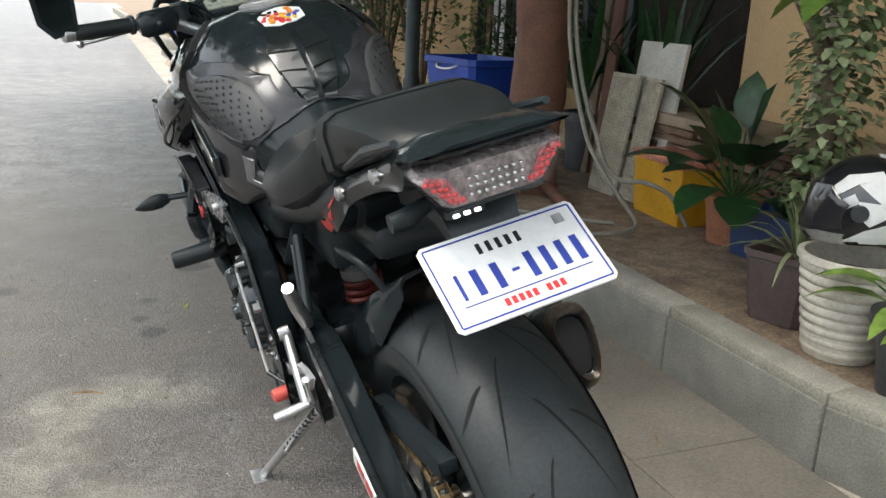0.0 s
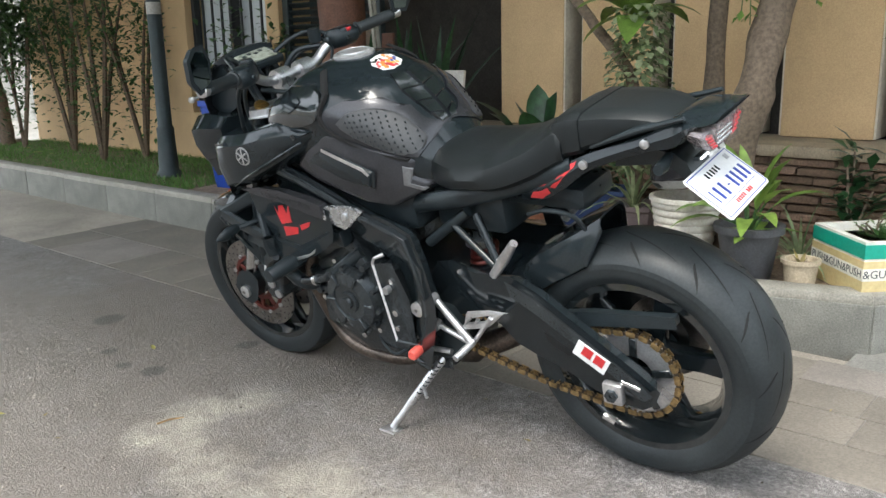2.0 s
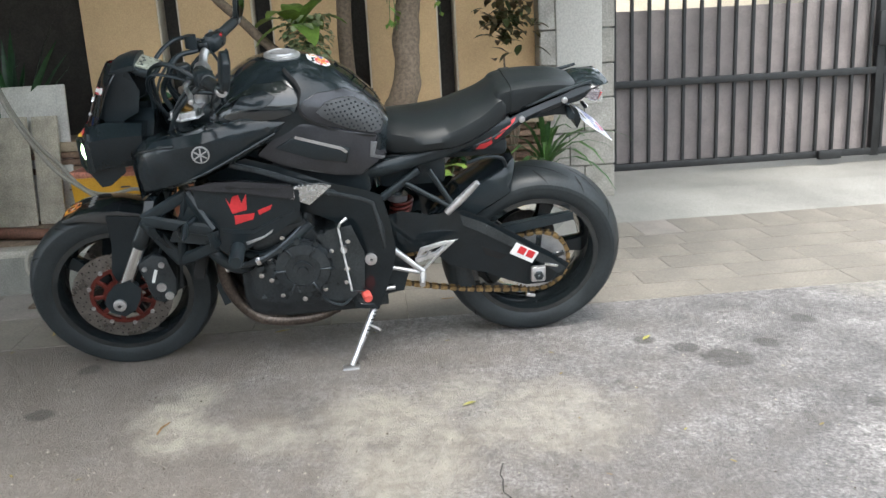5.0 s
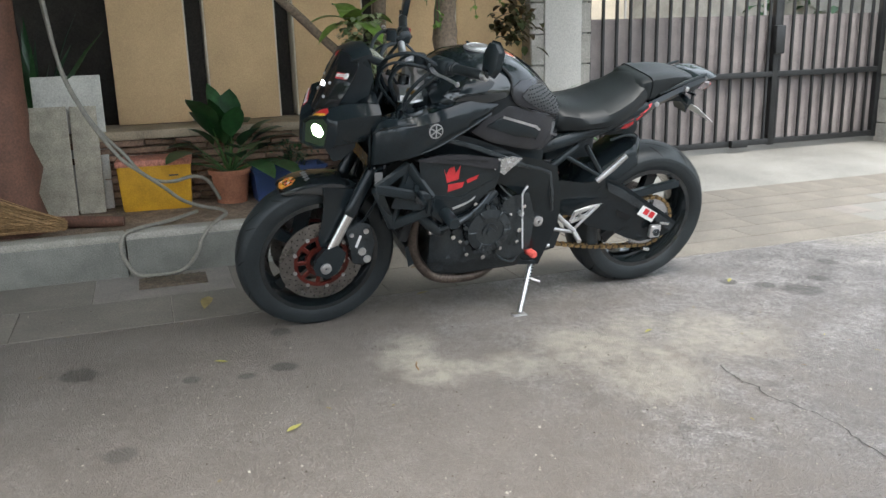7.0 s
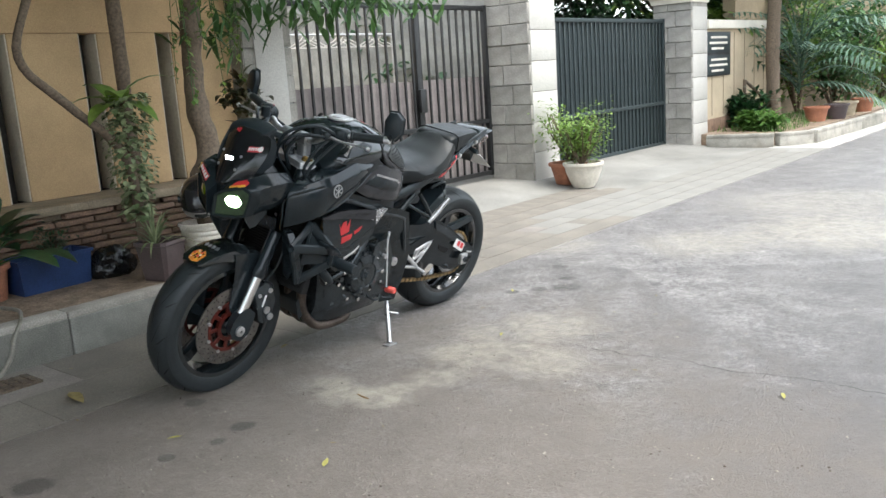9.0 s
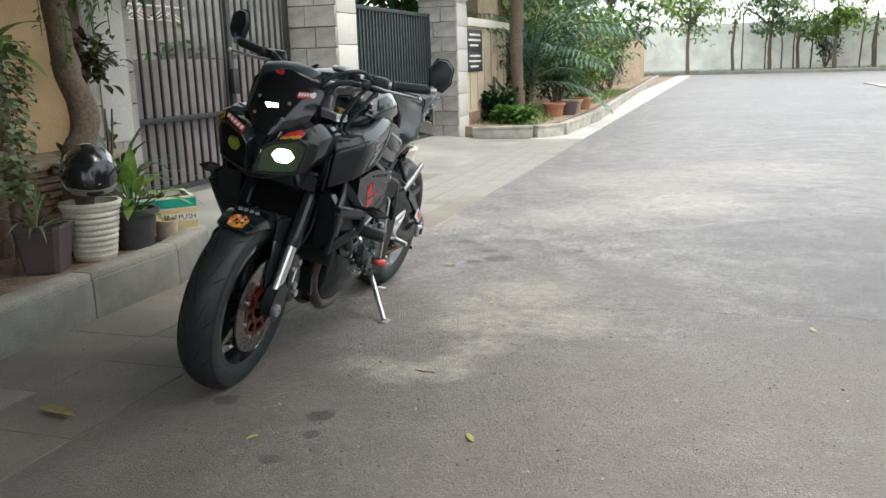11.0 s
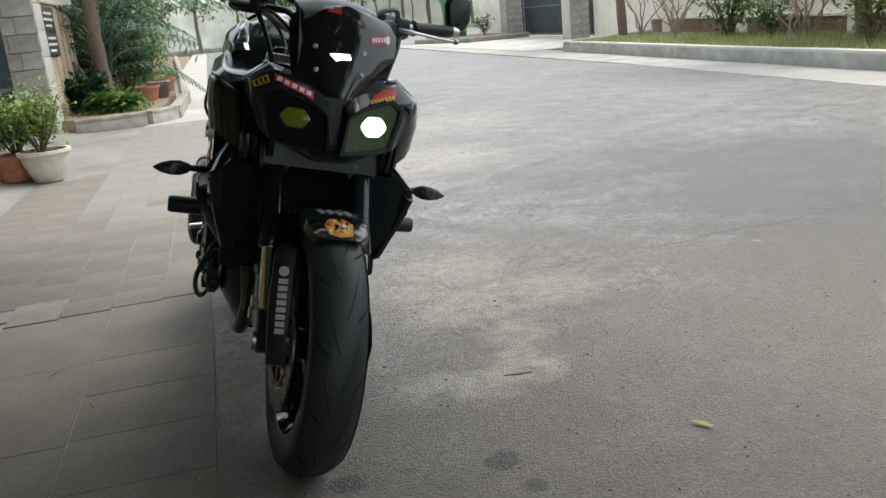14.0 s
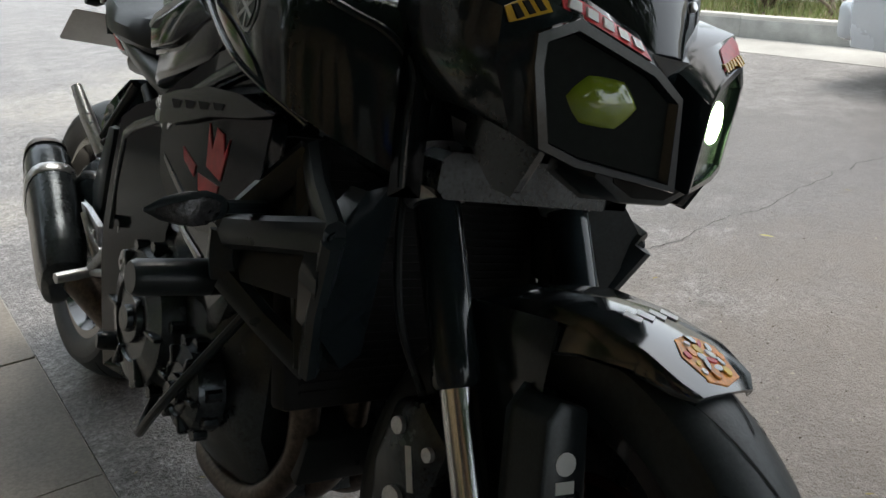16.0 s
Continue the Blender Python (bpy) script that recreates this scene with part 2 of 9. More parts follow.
TIMBER = surface("red_brown_timber", (0.13, 0.06, 0.038), 0.75, vary=0.3, scale=8, grain=100, bump=0.3)
LEAF = leaf_material("leaf_green", (0.03, 0.085, 0.022), (0.075, 0.16, 0.04))
LEAF_DARK = leaf_material("leaf_dark_green", (0.012, 0.045, 0.016), (0.03, 0.09, 0.03), 0.35)
LEAF_LIME = leaf_material("leaf_lime", (0.10, 0.19, 0.03), (0.2, 0.3, 0.06))
LEAF_VINE = leaf_material("leaf_variegated", (0.10, 0.15, 0.06), (0.32, 0.36, 0.2))
LEAF_FRESH = leaf_material("leaf_fresh_green", (0.05, 0.13, 0.03), (0.15, 0.25, 0.07))
LEAF_PALM = leaf_material("leaf_blue_green", (0.045, 0.10, 0.065), (0.13, 0.22, 0.15))
LEAF_BRONZE = leaf_material("leaf_bronze", (0.03, 0.05, 0.015), (0.09, 0.06, 0.03))
GRASS_DRY = leaf_material("dry_grass", (0.13, 0.17, 0.05), (0.32, 0.31, 0.14), 0.6)
GRASS_PALE = leaf_material("grass_pale", (0.13, 0.20, 0.05), (0.30, 0.35, 0.13), 0.6)
GRASS = leaf_material("grass_green", (0.05, 0.13, 0.02), (0.13, 0.24, 0.05), 0.6)
DRY = leaf_material("dry_leaf", (0.22, 0.17, 0.05), (0.4, 0.33, 0.16), 0.7)


# ---- mesh tools ----
def mesh_object(name, bm, mat, parent=None, label="", smooth=True, mesh=None):
    if mesh is None:
        bmesh.ops.recalc_face_normals(bm, faces=bm.faces)
        mesh = bpy.data.meshes.new(name)
        bm.to_mesh(mesh)
        bm.free()
        mesh.materials.append(mat)
        if smooth:
            mesh.shade_smooth()
            mesh.set_sharp_from_angle(angle=radians(38))
    ob = new(name, mesh)
    if parent is not None:
        ob.parent = parent
    if label:
        ob["label"] = label
    return ob


def part(name, bm, mat, parent, label="", smooth=True):
    return mesh_object(name, bm, mat, parent, label, smooth)


def again(name, other, parent, m):
    """Another part on the mesh of a part already built."""
    ob = new(name, other.data)
    ob.parent = parent
    ob.matrix_basis = m
    return ob


def thing(name, label, category, m=None, group="", kind=""):
    ob = new(name)
    ob.empty_display_size = 0.1
    if m is not None:
        ob.matrix_basis = m
    return tagged(ob, label, category, group, kind)


def bm_box(c, s, bevel=0.0, m=None, bm=None, seg=2):
    bm = bm or bmesh.new()
    r = bmesh.ops.create_cube(bm, size=1)
    vs = r["verts"]
    bmesh.ops.scale(bm, vec=s, verts=vs)
    if bevel:
        es = {e for v in vs for e in v.link_edges}
        r = bmesh.ops.bevel(bm, geom=list(es), offset=bevel, segments=seg, affect="EDGES", profile=0.5)
        vs = list({v for f in r["faces"] for v in f.verts} | {v for v in vs if v.is_valid})
    bmesh.ops.transform(bm, matrix=Matrix.Translation(c) @ (m or Matrix()), verts=vs)
    return bm


def bm_tube(points, radii, n=12, caps=True, bm=None, flat=1.0):
    """Sweep a circle (squashed by flat) along points; radii: one number or one a point."""
    bm = bm or bmesh.new()
    pts = [Vector(p) for p in points]
    if not isinstance(radii, (list, tuple)):
        radii = [radii] * len(pts)
    rings, prev = [], None
    for i, p in enumerate(pts):
        d = (pts[min(i + 1, len(pts) - 1)] - pts[max(i - 1, 0)]).normalized()
        if prev is None:
            side = d.orthogonal().normalized() if abs(d.z) > 0.9 else d.cross(Vector((0, 0, 1))).normalized()
        else:
            side = (prev - d * prev.dot(d)).normalized()
        prev = side
        up = d.cross(side)
        rings.append([bm.verts.new(p + (side * math.cos(2 * math.pi * k / n) + up * math.sin(2 * math.pi * k / n) * flat) * radii[i]) for k in range(n)])
    for a, b in zip(rings, rings[1:]):
        for k in range(n):
            bm.faces.new((a[k], a[(k + 1) % n], b[(k + 1) % n], b[k]))
    if caps:
        bm.faces.new(rings[0])
        bm.faces.new(rings[-1])
    return bm


def smooth_path(points, n=6):
    """Catmull-Rom through the points."""
    p = [Vector(q) for q in points]
    p = [p[0] * 2 - p[1]] + p + [p[-1] * 2 - p[-2]]
    out = []
    for i in range(1, len(p) - 2):
        for k in range(n):
            t = k / n
            out.append(0.5 * ((2 * p[i]) + (p[i + 1] - p[i - 1]) * t + (2 * p[i - 1] - 5 * p[i] + 4 * p[i + 1] - p[i + 2]) * t * t + (3 * p[i] - p[i - 1] - 3 * p[i + 1] + p[i + 2]) * t ** 3))
    return out + [p[-2]]


def bm_lathe(profile, n=48, axis="x", bm=None, closed=True):
    """Turn (radius, along) pairs round an axis."""
    bm = bm or bmesh.new()
    rings = []
    for k in range(n):
        a = 2 * math.pi * k / n
        c, s = math.cos(a), math.sin(a)
        rings.append([bm.verts.new({"x": (h, r * c, r * s), "y": (r * c, h, r * s), "z": (r * c, r * s, h)}[axis]) for r, h in profile])
    m = len(profile)
    for k in range(n):
        a, b = rings[k], rings[(k + 1) % n]
        for i in range(m if closed else m - 1):
            j = (i + 1) % m
            if profile[i][0] < 1e-6 and profile[j][0] < 1e-6:
                continue
            bm.faces.new((a[i], a[j], b[j], b[i]))
    bmesh.ops.remove_doubles(bm, verts=bm.verts, dist=1e-6)
    return bm


def bm_plate(outline, u0, u1, bevel=0.004, bm=None, plane="sv", holes=()):
    """A flat outline given in two axes, thick from u0 to u1 in the third, with rounded edges."""
    own = bmesh.new()
    put = {"sv": lambda a, b, u: (u, a, b), "us": lambda a, b, u: (a, b, u), "uv": lambda a, b, u: (a, u, b)}[plane]
    low = [own.verts.new(put(a, b, u0)) for a, b in outline]
    top = [own.verts.new(put(a, b, u1)) for a, b in outline]
    n = len(outline)
    own.faces.new(low)
    own.faces.new(top)
    for i in range(n):
        own.faces.new((low[i], low[(i + 1) % n], top[(i + 1) % n], top[i]))
    if bevel:
        own.normal_update()
        bmesh.ops.bevel(own, geom=[e for e in own.edges if e.is_valid and abs(e.calc_face_angle(0)) > 0.6], offset=bevel, segments=2, affect="EDGES", profile=0.5)
    if bm is None:
        return own
    tmp = bpy.data.meshes.new("tmp")
    own.to_mesh(tmp)
    own.free()
    bm.from_mesh(tmp)
    bpy.data.meshes.remove(tmp)
    return bm


def bm_loft(sections, closed_ring=True, caps=True, bm=None):
    """Skin rings of points, all of one length."""
    bm = bm or bmesh.new()
    rings = [[bm.verts.new(p) for p in sec] for sec in sections]
    n = len(rings[0])
    for a, b in zip(rings, rings[1:]):
        for k in range(n if closed_ring else n - 1):
            j = (k + 1) % n
            bm.faces.new((a[k], a[j], b[j], b[k]))
    if caps and closed_ring:
        bm.faces.new(rings[0])
        bm.faces.new(rings[-1])
    return bm


def mirror_ring(s, half):
    """A closed ring at s from half a section: (u, v) pairs on the left side, from the top middle to the bottom middle."""
    left = [(-u, s, v) for u, v in half]
    right = [(u, s, v) for u, v in reversed(half) if u > 1e-5]
    return left + right


def interp_rings(table, per=4):
    """Smooth a table of (s, half section) by putting rings between."""
    out = []
    n = len(table[0][1])
    cols = [smooth_path([(r[1][k][0], r[0], r[1][k][1]) for r in table], per) for k in range(n)]
    for i in range(len(cols[0])):
        half = [(max(0.0, c[i].x), c[i].y, c[i].z) for c in cols]
        left = [(-u, s, v) for u, s, v in half]
        out.append(left + [(u, s, v) for u, s, v in reversed(half) if u > 1e-5])
    m = min(len(r) for r in out)
    return [r for r in out if len(r) == m]


def text_mesh(body, size, depth=0.0005):
    """Lettering as a mesh in its own xy plane, centred."""
    cu = bpy.data.curves.new("lettering", "FONT")
    cu.body, cu.size, cu.extrude, cu.align_x, cu.align_y = body, size, depth, "CENTER", "CENTER"
    cu.resolution_u = 2
    ob = bpy.data.objects.new("lettering", cu)
    me = bpy.data.meshes.new_from_object(ob)
    bpy.data.objects.remove(ob)
    return me


# ---- ground, road, kerbs ----
bm = bmesh.new()
bmesh.ops.create_grid(bm, x_segments=8, y_segments=8, size=300)
ground = mesh_object("ground", bm, SOIL)
ground.location = (0, 0, -0.03)
tagged(ground, "dry brown earth reaching to the horizon", "ground", kind="structure")

bm = bm_plate([(-5.4, -60), (0.7495, -60), (0.7495, 60), (-5.4, 60)], -0.025, 0.0, 0, plane="us")
road = mesh_object("road", bm, ROAD, smooth=False)
tagged(road, "worn grey asphalt road with dusty patches and oil stains", "road", kind="structure")
bm = bm_plate([(-40, -48), (-5.4, -48), (-5.4, -27), (-12, -26.4), (-40, -26.4)], -0.025, -0.002, 0, plane="us")
side_road = mesh_object("road_branch", bm, ROAD, smooth=False)
tagged(side_road, "grey asphalt road bending away at the far end", "road", kind="structure")

# pale cement gutter by the far kerb and forecourt before the gates
bm = bm_plate([(-6.5, -26.2), (-5.55, -27), (-5.45, -8), (-5.15, -2), (-5.2, 60), (-6.12, 60), (-6.05, -2.0), (-6.5, -12.6)], -0.025, 0.003, 0, plane="us")
tagged(mesh_object("gutter", bm, GUTTER, smooth=False), "pale cement gutter strip along the road", "gutter", kind="structure")
bm = bm_plate([(-9.3, -22.5), (-6.1, -25.2), (-6.1, -13.6), (-9.3, -13.6)], -0.02, 0.012, 0, plane="us")
tagged(mesh_object("forecourt_opposite", bm, PALE, smooth=False), "pale cement forecourt before the opposite gate", "pavement", kind="structure")
bm = bm_loft([[(0.75, y, -0.02), (0.75, y, 0.0), (2.07, y, 0.006), (2.62, y, 0.06), (3.4, y, 0.075), (9, y, 0.08), (9, y, -0.02)] for y in (0.9, -2, -4.5, -6.6)])
driveway = mesh_object("driveway", bm, APRON, smooth=False)
tagged(driveway, "dusty cement driveway ramping up to the gates", "driveway", kind="structure")
bm = bm_plate([(0.75, -60), (1.5, -60), (1.5, -6.6), (0.75, -6.6)], -0.02, 0.003, 0, plane="us")
tagged(mesh_object("footway", bm, PALE, smooth=False), "pale cement footway beside the road", "pavement", kind="structure")
bm = bm_plate([(0.75, 0.9), (1.6, 0.9), (1.6, 60), (0.75, 60)], -0.02, -0.004, 0, plane="us")
strip = mesh_object("pavement_strip", bm, STRIP, smooth=False)
tagged(strip, "dusty cement and paving strip along the kerb", "pavement", kind="structure")


def kerb_run(name, line, height, thick, length, label, side_mat=None, cap_mat=None):
    """Kerb stones along a line of (x, y), with a paler capping; soil side on the left of the line."""
    base = thing(name, label, "kerb", kind="structure")
    for (x0, y0), (x1, y1) in zip(line, line[1:]):
        d = Vector((x1 - x0, y1 - y0, 0))
        n = max(1, round(d.length / length))
        turn = math.degrees(math.atan2(d.y, d.x))
        step = d.length / n
        bm = bm_box((0, thick / 2, height / 2 - 0.035), (step - 0.006, thick, height + 0.01), 0.008)
        stone = bm_box((0, thick / 2, height - 0.02), (step - 0.004, thick + 0.012, 0.045), 0.01)
        first = cap = None
        for i in range(n):
            c = Vector((x0, y0, 0)) + d * ((i + 0.5) / n)
            m = pose(c.x, c.y, random.uniform(-0.003, 0.003), 0, 0, turn + random.uniform(-0.4, 0.4))
            if first is None:
                first, cap = part("kerb_stone", bm, side_mat or KERB, base), part("capping", stone, cap_mat or KERB_TOP, base)
                first.matrix_basis, cap.matrix_basis = m, m
            else:
                again("kerb_stone", first, base, m)
                again("capping", cap, base, m)
    return base


kerb_run("kerb_near", [(2.59, 0.52), (2.15, 0.58), (1.68, 0.86), (1.53, 1.36)], 0.205, -0.12, 0.45, "grey stone planter kerb with chamfered corner")
kerb_run("kerb_bed", [(1.53, 1.36), (1.54, 9.3), (2.6, 9.4)], 0.205, -0.12, 0.62, "grey stone kerb holding the planted bed")
kerb_run("kerb_upstreet", [(4.0, 15.2), (1.45, 15.5), (1.2, 16.2), (1.1, 22), (0.9, 40)], 0.205, -0.12, 0.9, "grey stone kerb further up the street")
kerb_run("kerb_downstreet", [(2.25, -40), (1.35, -16), (1.13, -10.2), (1.2, -7.25), (1.5, -6.85), (2.3, -6.6)], 0.17, 0.12, 0.9, "pale stone kerb of the further bed", KERB_TOP)
kerb_run("kerb_opposite", [(-6.1, 45), (-6.0, -2.0), (-6.4, -12.3), (-6.62, -12.7), (-8.9, -13.4)], 0.20, -0.16, 2.3, "long grey concrete kerb with near-white top across the road", CONCRETE, WHITEWASH)
kerb_run("kerb_bin", [(-9.2, -21.6), (-7.3, -21.9), (-6.4, -25.6), (-8, -27)], 0.16, -0.14, 0.8, "low concrete kerb round the bin bed")
kerb_run("kerb_far", [(-45, -44.5), (-12, -46), (6, -48)], 0.18, -0.15, 1.5, "pale kerb at the road's far bend")


def bed(name, outline, z, label, mat=SOIL):
    bm = bm_plate(outline, -0.02, z, 0, plane="us")
    bmesh.ops.triangulate(bm, faces=bm.faces)
    bmesh.ops.subdivide_edges(bm, edges=bm.edges, cuts=3, use_grid_fill=True)
    for v in bm.verts:
        if v.co.z > 0.05:
            v.co.z += 0.02 * noise.noise(v.co * 2.2)
    return tagged(mesh_object(name, bm, mat), label, "soil", kind="structure")


bed("soil_bed", [(1.64, 1.39), (1.78, 0.94), (2.2, 0.70), (2.6, 0.63), (2.75, 0.63), (2.75, 9.2), (1.66, 9.2)], 0.175, "dry trodden soil of the planted bed")
bed("soil_bed_upstreet", [(1.55, 15.6), (6, 15.3), (6, 40), (1.02, 40), (1.24, 22), (1.32, 16.3)], 0.17, "soil and grass bed further up the street")
bed("soil_bed_downstreet", [(1.56, -6.97), (2.5, -6.75), (2.6, -40), (2.36, -40), (1.46, -16), (1.24, -10.2), (1.31, -7.3)], 0.16, "soil of the further planted bed")
bed("soil_bed_opposite", [(-6.26, 45), (-9, 45), (-9, -13.2), (-6.78, -12.6), (-6.56, -12.2), (-6.16, -2.0)], 0.16, "dry soil and grass across the road")
bed("soil_bed_bin", [(-9.2, -21.8), (-7.4, -22.0), (-6.6, -25.5), (-8.1, -26.8), (-9.2, -26.8)], 0.13, "soil of the small bed round the bin")
bed("verge_far", [(-45, -44.7), (-12, -46.2), (6, -48.2), (6, -52), (-45, -52)], 0.14, "grass verge under the far wall", GRASS)

# ---- wall behind the planted bed ----
plinth = thing("wall_plinth", "low plinth clad in stacked brown slate with dusty ledge", "wall", kind="structure")
part("core", bm_box((2.66, 2.02, 0.28), (0.38, 2.85, 0.56), 0), LEDGE, plinth)
part("ledge", bm_box((2.62, 2.02, 0.575), (0.44, 2.9, 0.05), 0.008), LEDGE, plinth)
random.seed(4)
slate_meshes = []
for k in range(5):
    slate_meshes.append(part("slate", bm_box((0, 0, 0), (0.05 + 0.012 * k, 0.16 + 0.035 * k, 0.034), 0.006, seg=1), SLATE, plinth))
    slate_meshes[-1].matrix_basis = pose(2.465, 0.75 + 0.3 * k, 0.53)
for row in range(9):
    y = 0.62
    while y < 3.42:
        k = random.randrange(5)
        w = 0.16 + 0.035 * k
        if not (row == 8 and any(abs(y + w / 2 - (0.75 + 0.3 * j)) < 0.16 for j in range(5))):
            again("slate", slate_meshes[k], plinth, pose(2.462 + random.uniform(-0.008, 0.008), y + w / 2, 0.21 + row * 0.04, random.uniform(-1, 1), 0, random.uniform(-1.5, 1.5)))
        y += w + 0.004

wall = thing("wall_house", "tan painted house wall with tall narrow slit openings", "wall", kind="structure")
SLITS = ((2.77, 2.65), (2.245, 2.125), (1.70, 1.58), (1.18, 1.065))
edges = (3.19,) + tuple(y for s in SLITS for y in s) + (0.55,)
for a, b in zip(edges[::2], edges[1::2]):
    part("panel", bm_box((2.83, (a + b) / 2, 1.085), (0.18, a - b, 0.966), 0.006), TAN, wall)
part("panel", bm_box((2.83, 1.87, 2.384), (0.18, 2.64, 1.628), 0.006), TAN, wall)
for a, b in SLITS:
    part("reveal", bm_box((2.832, b + 0.003, 1.085), (0.168, 0.012, 0.96), 0.002), REVEAL, wall, "grey cement side of the slit")
    part("reveal", bm_box((2.832, a - 0.003, 1.085), (0.168, 0.012, 0.96), 0.002), REVEAL, wall, "grey cement side of the slit")
# dark slab gives the slits their unlit depth by colour alone
part("back", bm_box((2.98, 1.87, 1.1), (0.1, 2.64, 1.1), 0), RECESS_SHADE, wall, "near-black slab painted as the shade behind the slits")
tagged(mesh_object("wall_upper_end", bm_box((2.95, 8.3, 1.6), (0.3, 2.196, 3.2), 0), TAN), "tan painted house wall beside the barred window", "wall", kind="structure")
for y0, y1, z0, z1 in ((3.36, 4.25, 2.2, 3.2), (4.25, 7.2, 1.9, 3.2), (4.25, 7.2, 0, 0.55), (5.25, 5.4, 0.55, 1.9), (6.45, 7.2, 0.55, 1.9)):
    tagged(mesh_object("wall_window_side", bm_box((2.95, (y0 + y1) / 2, (z0 + z1) / 2), (0.3, y1 - y0 - 0.002, z1 - z0 - 0.002), 0), TAN), "tan painted wall round the window", "wall", kind="structure")
# the recess's shade is put into this wall's colour
tagged(mesh_object("wall_recess", bm_box((3.7, 3.85, 1.6), (0.1, 5.3, 3.2), 0), RECESS_SHADE), "wall deep in the recess, painted dark for its shade", "wall", kind="structure")


def stone_pillar(name, x0, x1, y0, y1, z0, z1, label, bright=False):
    """A gate pillar clad in courses of split stone."""
    p = thing(name, label, "pillar", kind="structure")
    part("core", bm_box(((x0 + x1) / 2, (y0 + y1) / 2, (z0 + z1) / 2), (x1 - x0 - 0.04, y1 - y0 - 0.04, z1 - z0), 0), CONCRETE, p)
    h, z, row = 0.2, z0, 0
    halves = {}
    while z < z1 - 0.02:
        hh = min(h, z1 - z)
        for side in range(4):
            along = (y1 - y0) if side in (0, 2) else (x1 - x0)
            cut = along * (0.62 if row % 2 else 0.42)
            for a, b in ((0, cut), (cut, along)):
                key = (round(b - a, 3), round(hh, 3), side in (0, 2))
                w = b - a - 0.006
                if key not in halves:
                    size = (0.024, w, hh - 0.008) if side in (0, 2) else (w, 0.024, hh - 0.008)
                    halves[key] = bm_box((0, 0, 0), size, 0.004, seg=1)
                    o = part("stone", halves[key], STONE, p)
                    halves[key] = o
                else:
                    o = again("stone", halves[key], p, Matrix())
                mid = (a + b) / 2
                off = random.uniform(-0.003, 0.003)
                o.matrix_basis = pose(*{0: (x0 + 0.01 + off, y0 + mid, z + hh / 2), 2: (x1 - 0.01, y0 + mid, z + hh / 2), 1: (x0 + mid, y0 + 0.01 + off, z + hh / 2), 3: (x0 + mid, y1 - 0.01 + off, z + hh / 2)}[side])
        z += hh
        row += 1
    return p


gate_pillar = stone_pillar("pillar_1", 2.60, 3.1, 0.16, 0.60, 0.05, 2.6, "gate pillar of grey split stone with peeling white render")
part("render_panel", bm_box((2.602, 0.37, 1.62), (0.03, 0.27, 2.0), 0.006), WHITEWASH, gate_pillar, "peeling white rendered panel")
pillar_b = stone_pillar("pillar_2", 2.57, 3.1, -3.38, -2.88, 0.03, 2.8, "gate pillar of grey split stone with pale street face")
for z in range(9):
    part("render_panel", bm_box((2.574, -3.13, 0.19 + 0.305 * z), (0.03, 0.46, 0.297), 0.004), WHITEWASH, pillar_b, "pale smooth facing slab")
pillar_c = stone_pillar("pillar_3", 2.46, 3.0, -7.0, -6.5, 0.0, 2.0, "capped gate pillar of grey split stone with pale street face")
for z in range(6):
    part("render_panel", bm_box((2.464, -6.75, 0.17 + 0.305 * z), (0.03, 0.46, 0.297), 0.004), WHITEWASH, pillar_c, "pale smooth facing slab")
cap = mesh_object("pillar_capital", bm_loft([[(2.73 + sx * r, -6.75 + sy * r, z) for sx, sy in ((-1, -1), (1, -1), (1, 1), (-1, 1))] for z, r in ((1.9, 0.28), (1.97, 0.3), (1.98, 0.34), (2.06, 0.36), (2.07, 0.4), (2.16, 0.41), (2.17, 0.3))]), STUCCO)
tagged(cap, "moulded cream capital on the gate pillar", "capital", kind="structure")


def gate(name, x, y0, y1, z0, z1, mid, sheet_top, mat, spacing, label, leaf_split=None, behind=1):
    g = thing(name, label, "gate", kind="structure")
    for y in (y0, y1) + ((leaf_split,) if leaf_split is not None else ()):
        part("stile", bm_box((x, y, (z0 + z1) / 2), (0.05, 0.055, z1 - z0), 0.004), mat, g)
    for z in (z0 + 0.03, mid, z1 - 0.03):
        part("rail", bm_box((x, (y0 + y1) / 2, z), (0.045, abs(y1 - y0), 0.045), 0.004), mat, g)
    bar = None
    n = round(abs(y1 - y0) / spacing)
    for i in range(1, n):
        m = pose(x - 0.005 * behind, y0 + (y1 - y0) * i / n, (z0 + z1) / 2)
        if bar is None:
            bar = part("bar", bm_box((0, 0, 0), (0.022, 0.022, z1 - z0 - 0.03), 0.003, seg=1), mat, g)
            bar.matrix_basis = m
        else:
            again("bar", bar, g, m)
    if sheet_top:
        part("backing_sheet", bm_box((x + 0.035 * behind, (y0 + y1) / 2, (z0 + sheet_top) / 2), (0.006, abs(y1 - y0) - 0.04, sheet_top - z0), 0), SHEET if mat is IRON else IRON_GREEN, g, "dull sheet behind the bars")
    return g


gate_a = gate("gate_1", 3.1, 0.13, -2.86, 0.11, 1.85, 0.68, 1.14, IRON, 0.115, "black iron bar gate with grey sheet behind the lower half", -1.78)
part("lock_box", bm_box((3.06, -1.78, 0.95), (0.05, 0.09, 0.22), 0.008), IRON, gate_a)
part("floor_bolt", bm_box((3.06, -1.45, 0.14), (0.04, 0.16, 0.06), 0.008), IRON, gate_a)
gate("gate_2", 2.86, -3.42, -6.48, 0.05, 1.72, 0.62, 1.7, IRON_GREEN, 0.1, "dark green iron gate with closed sheet backing")

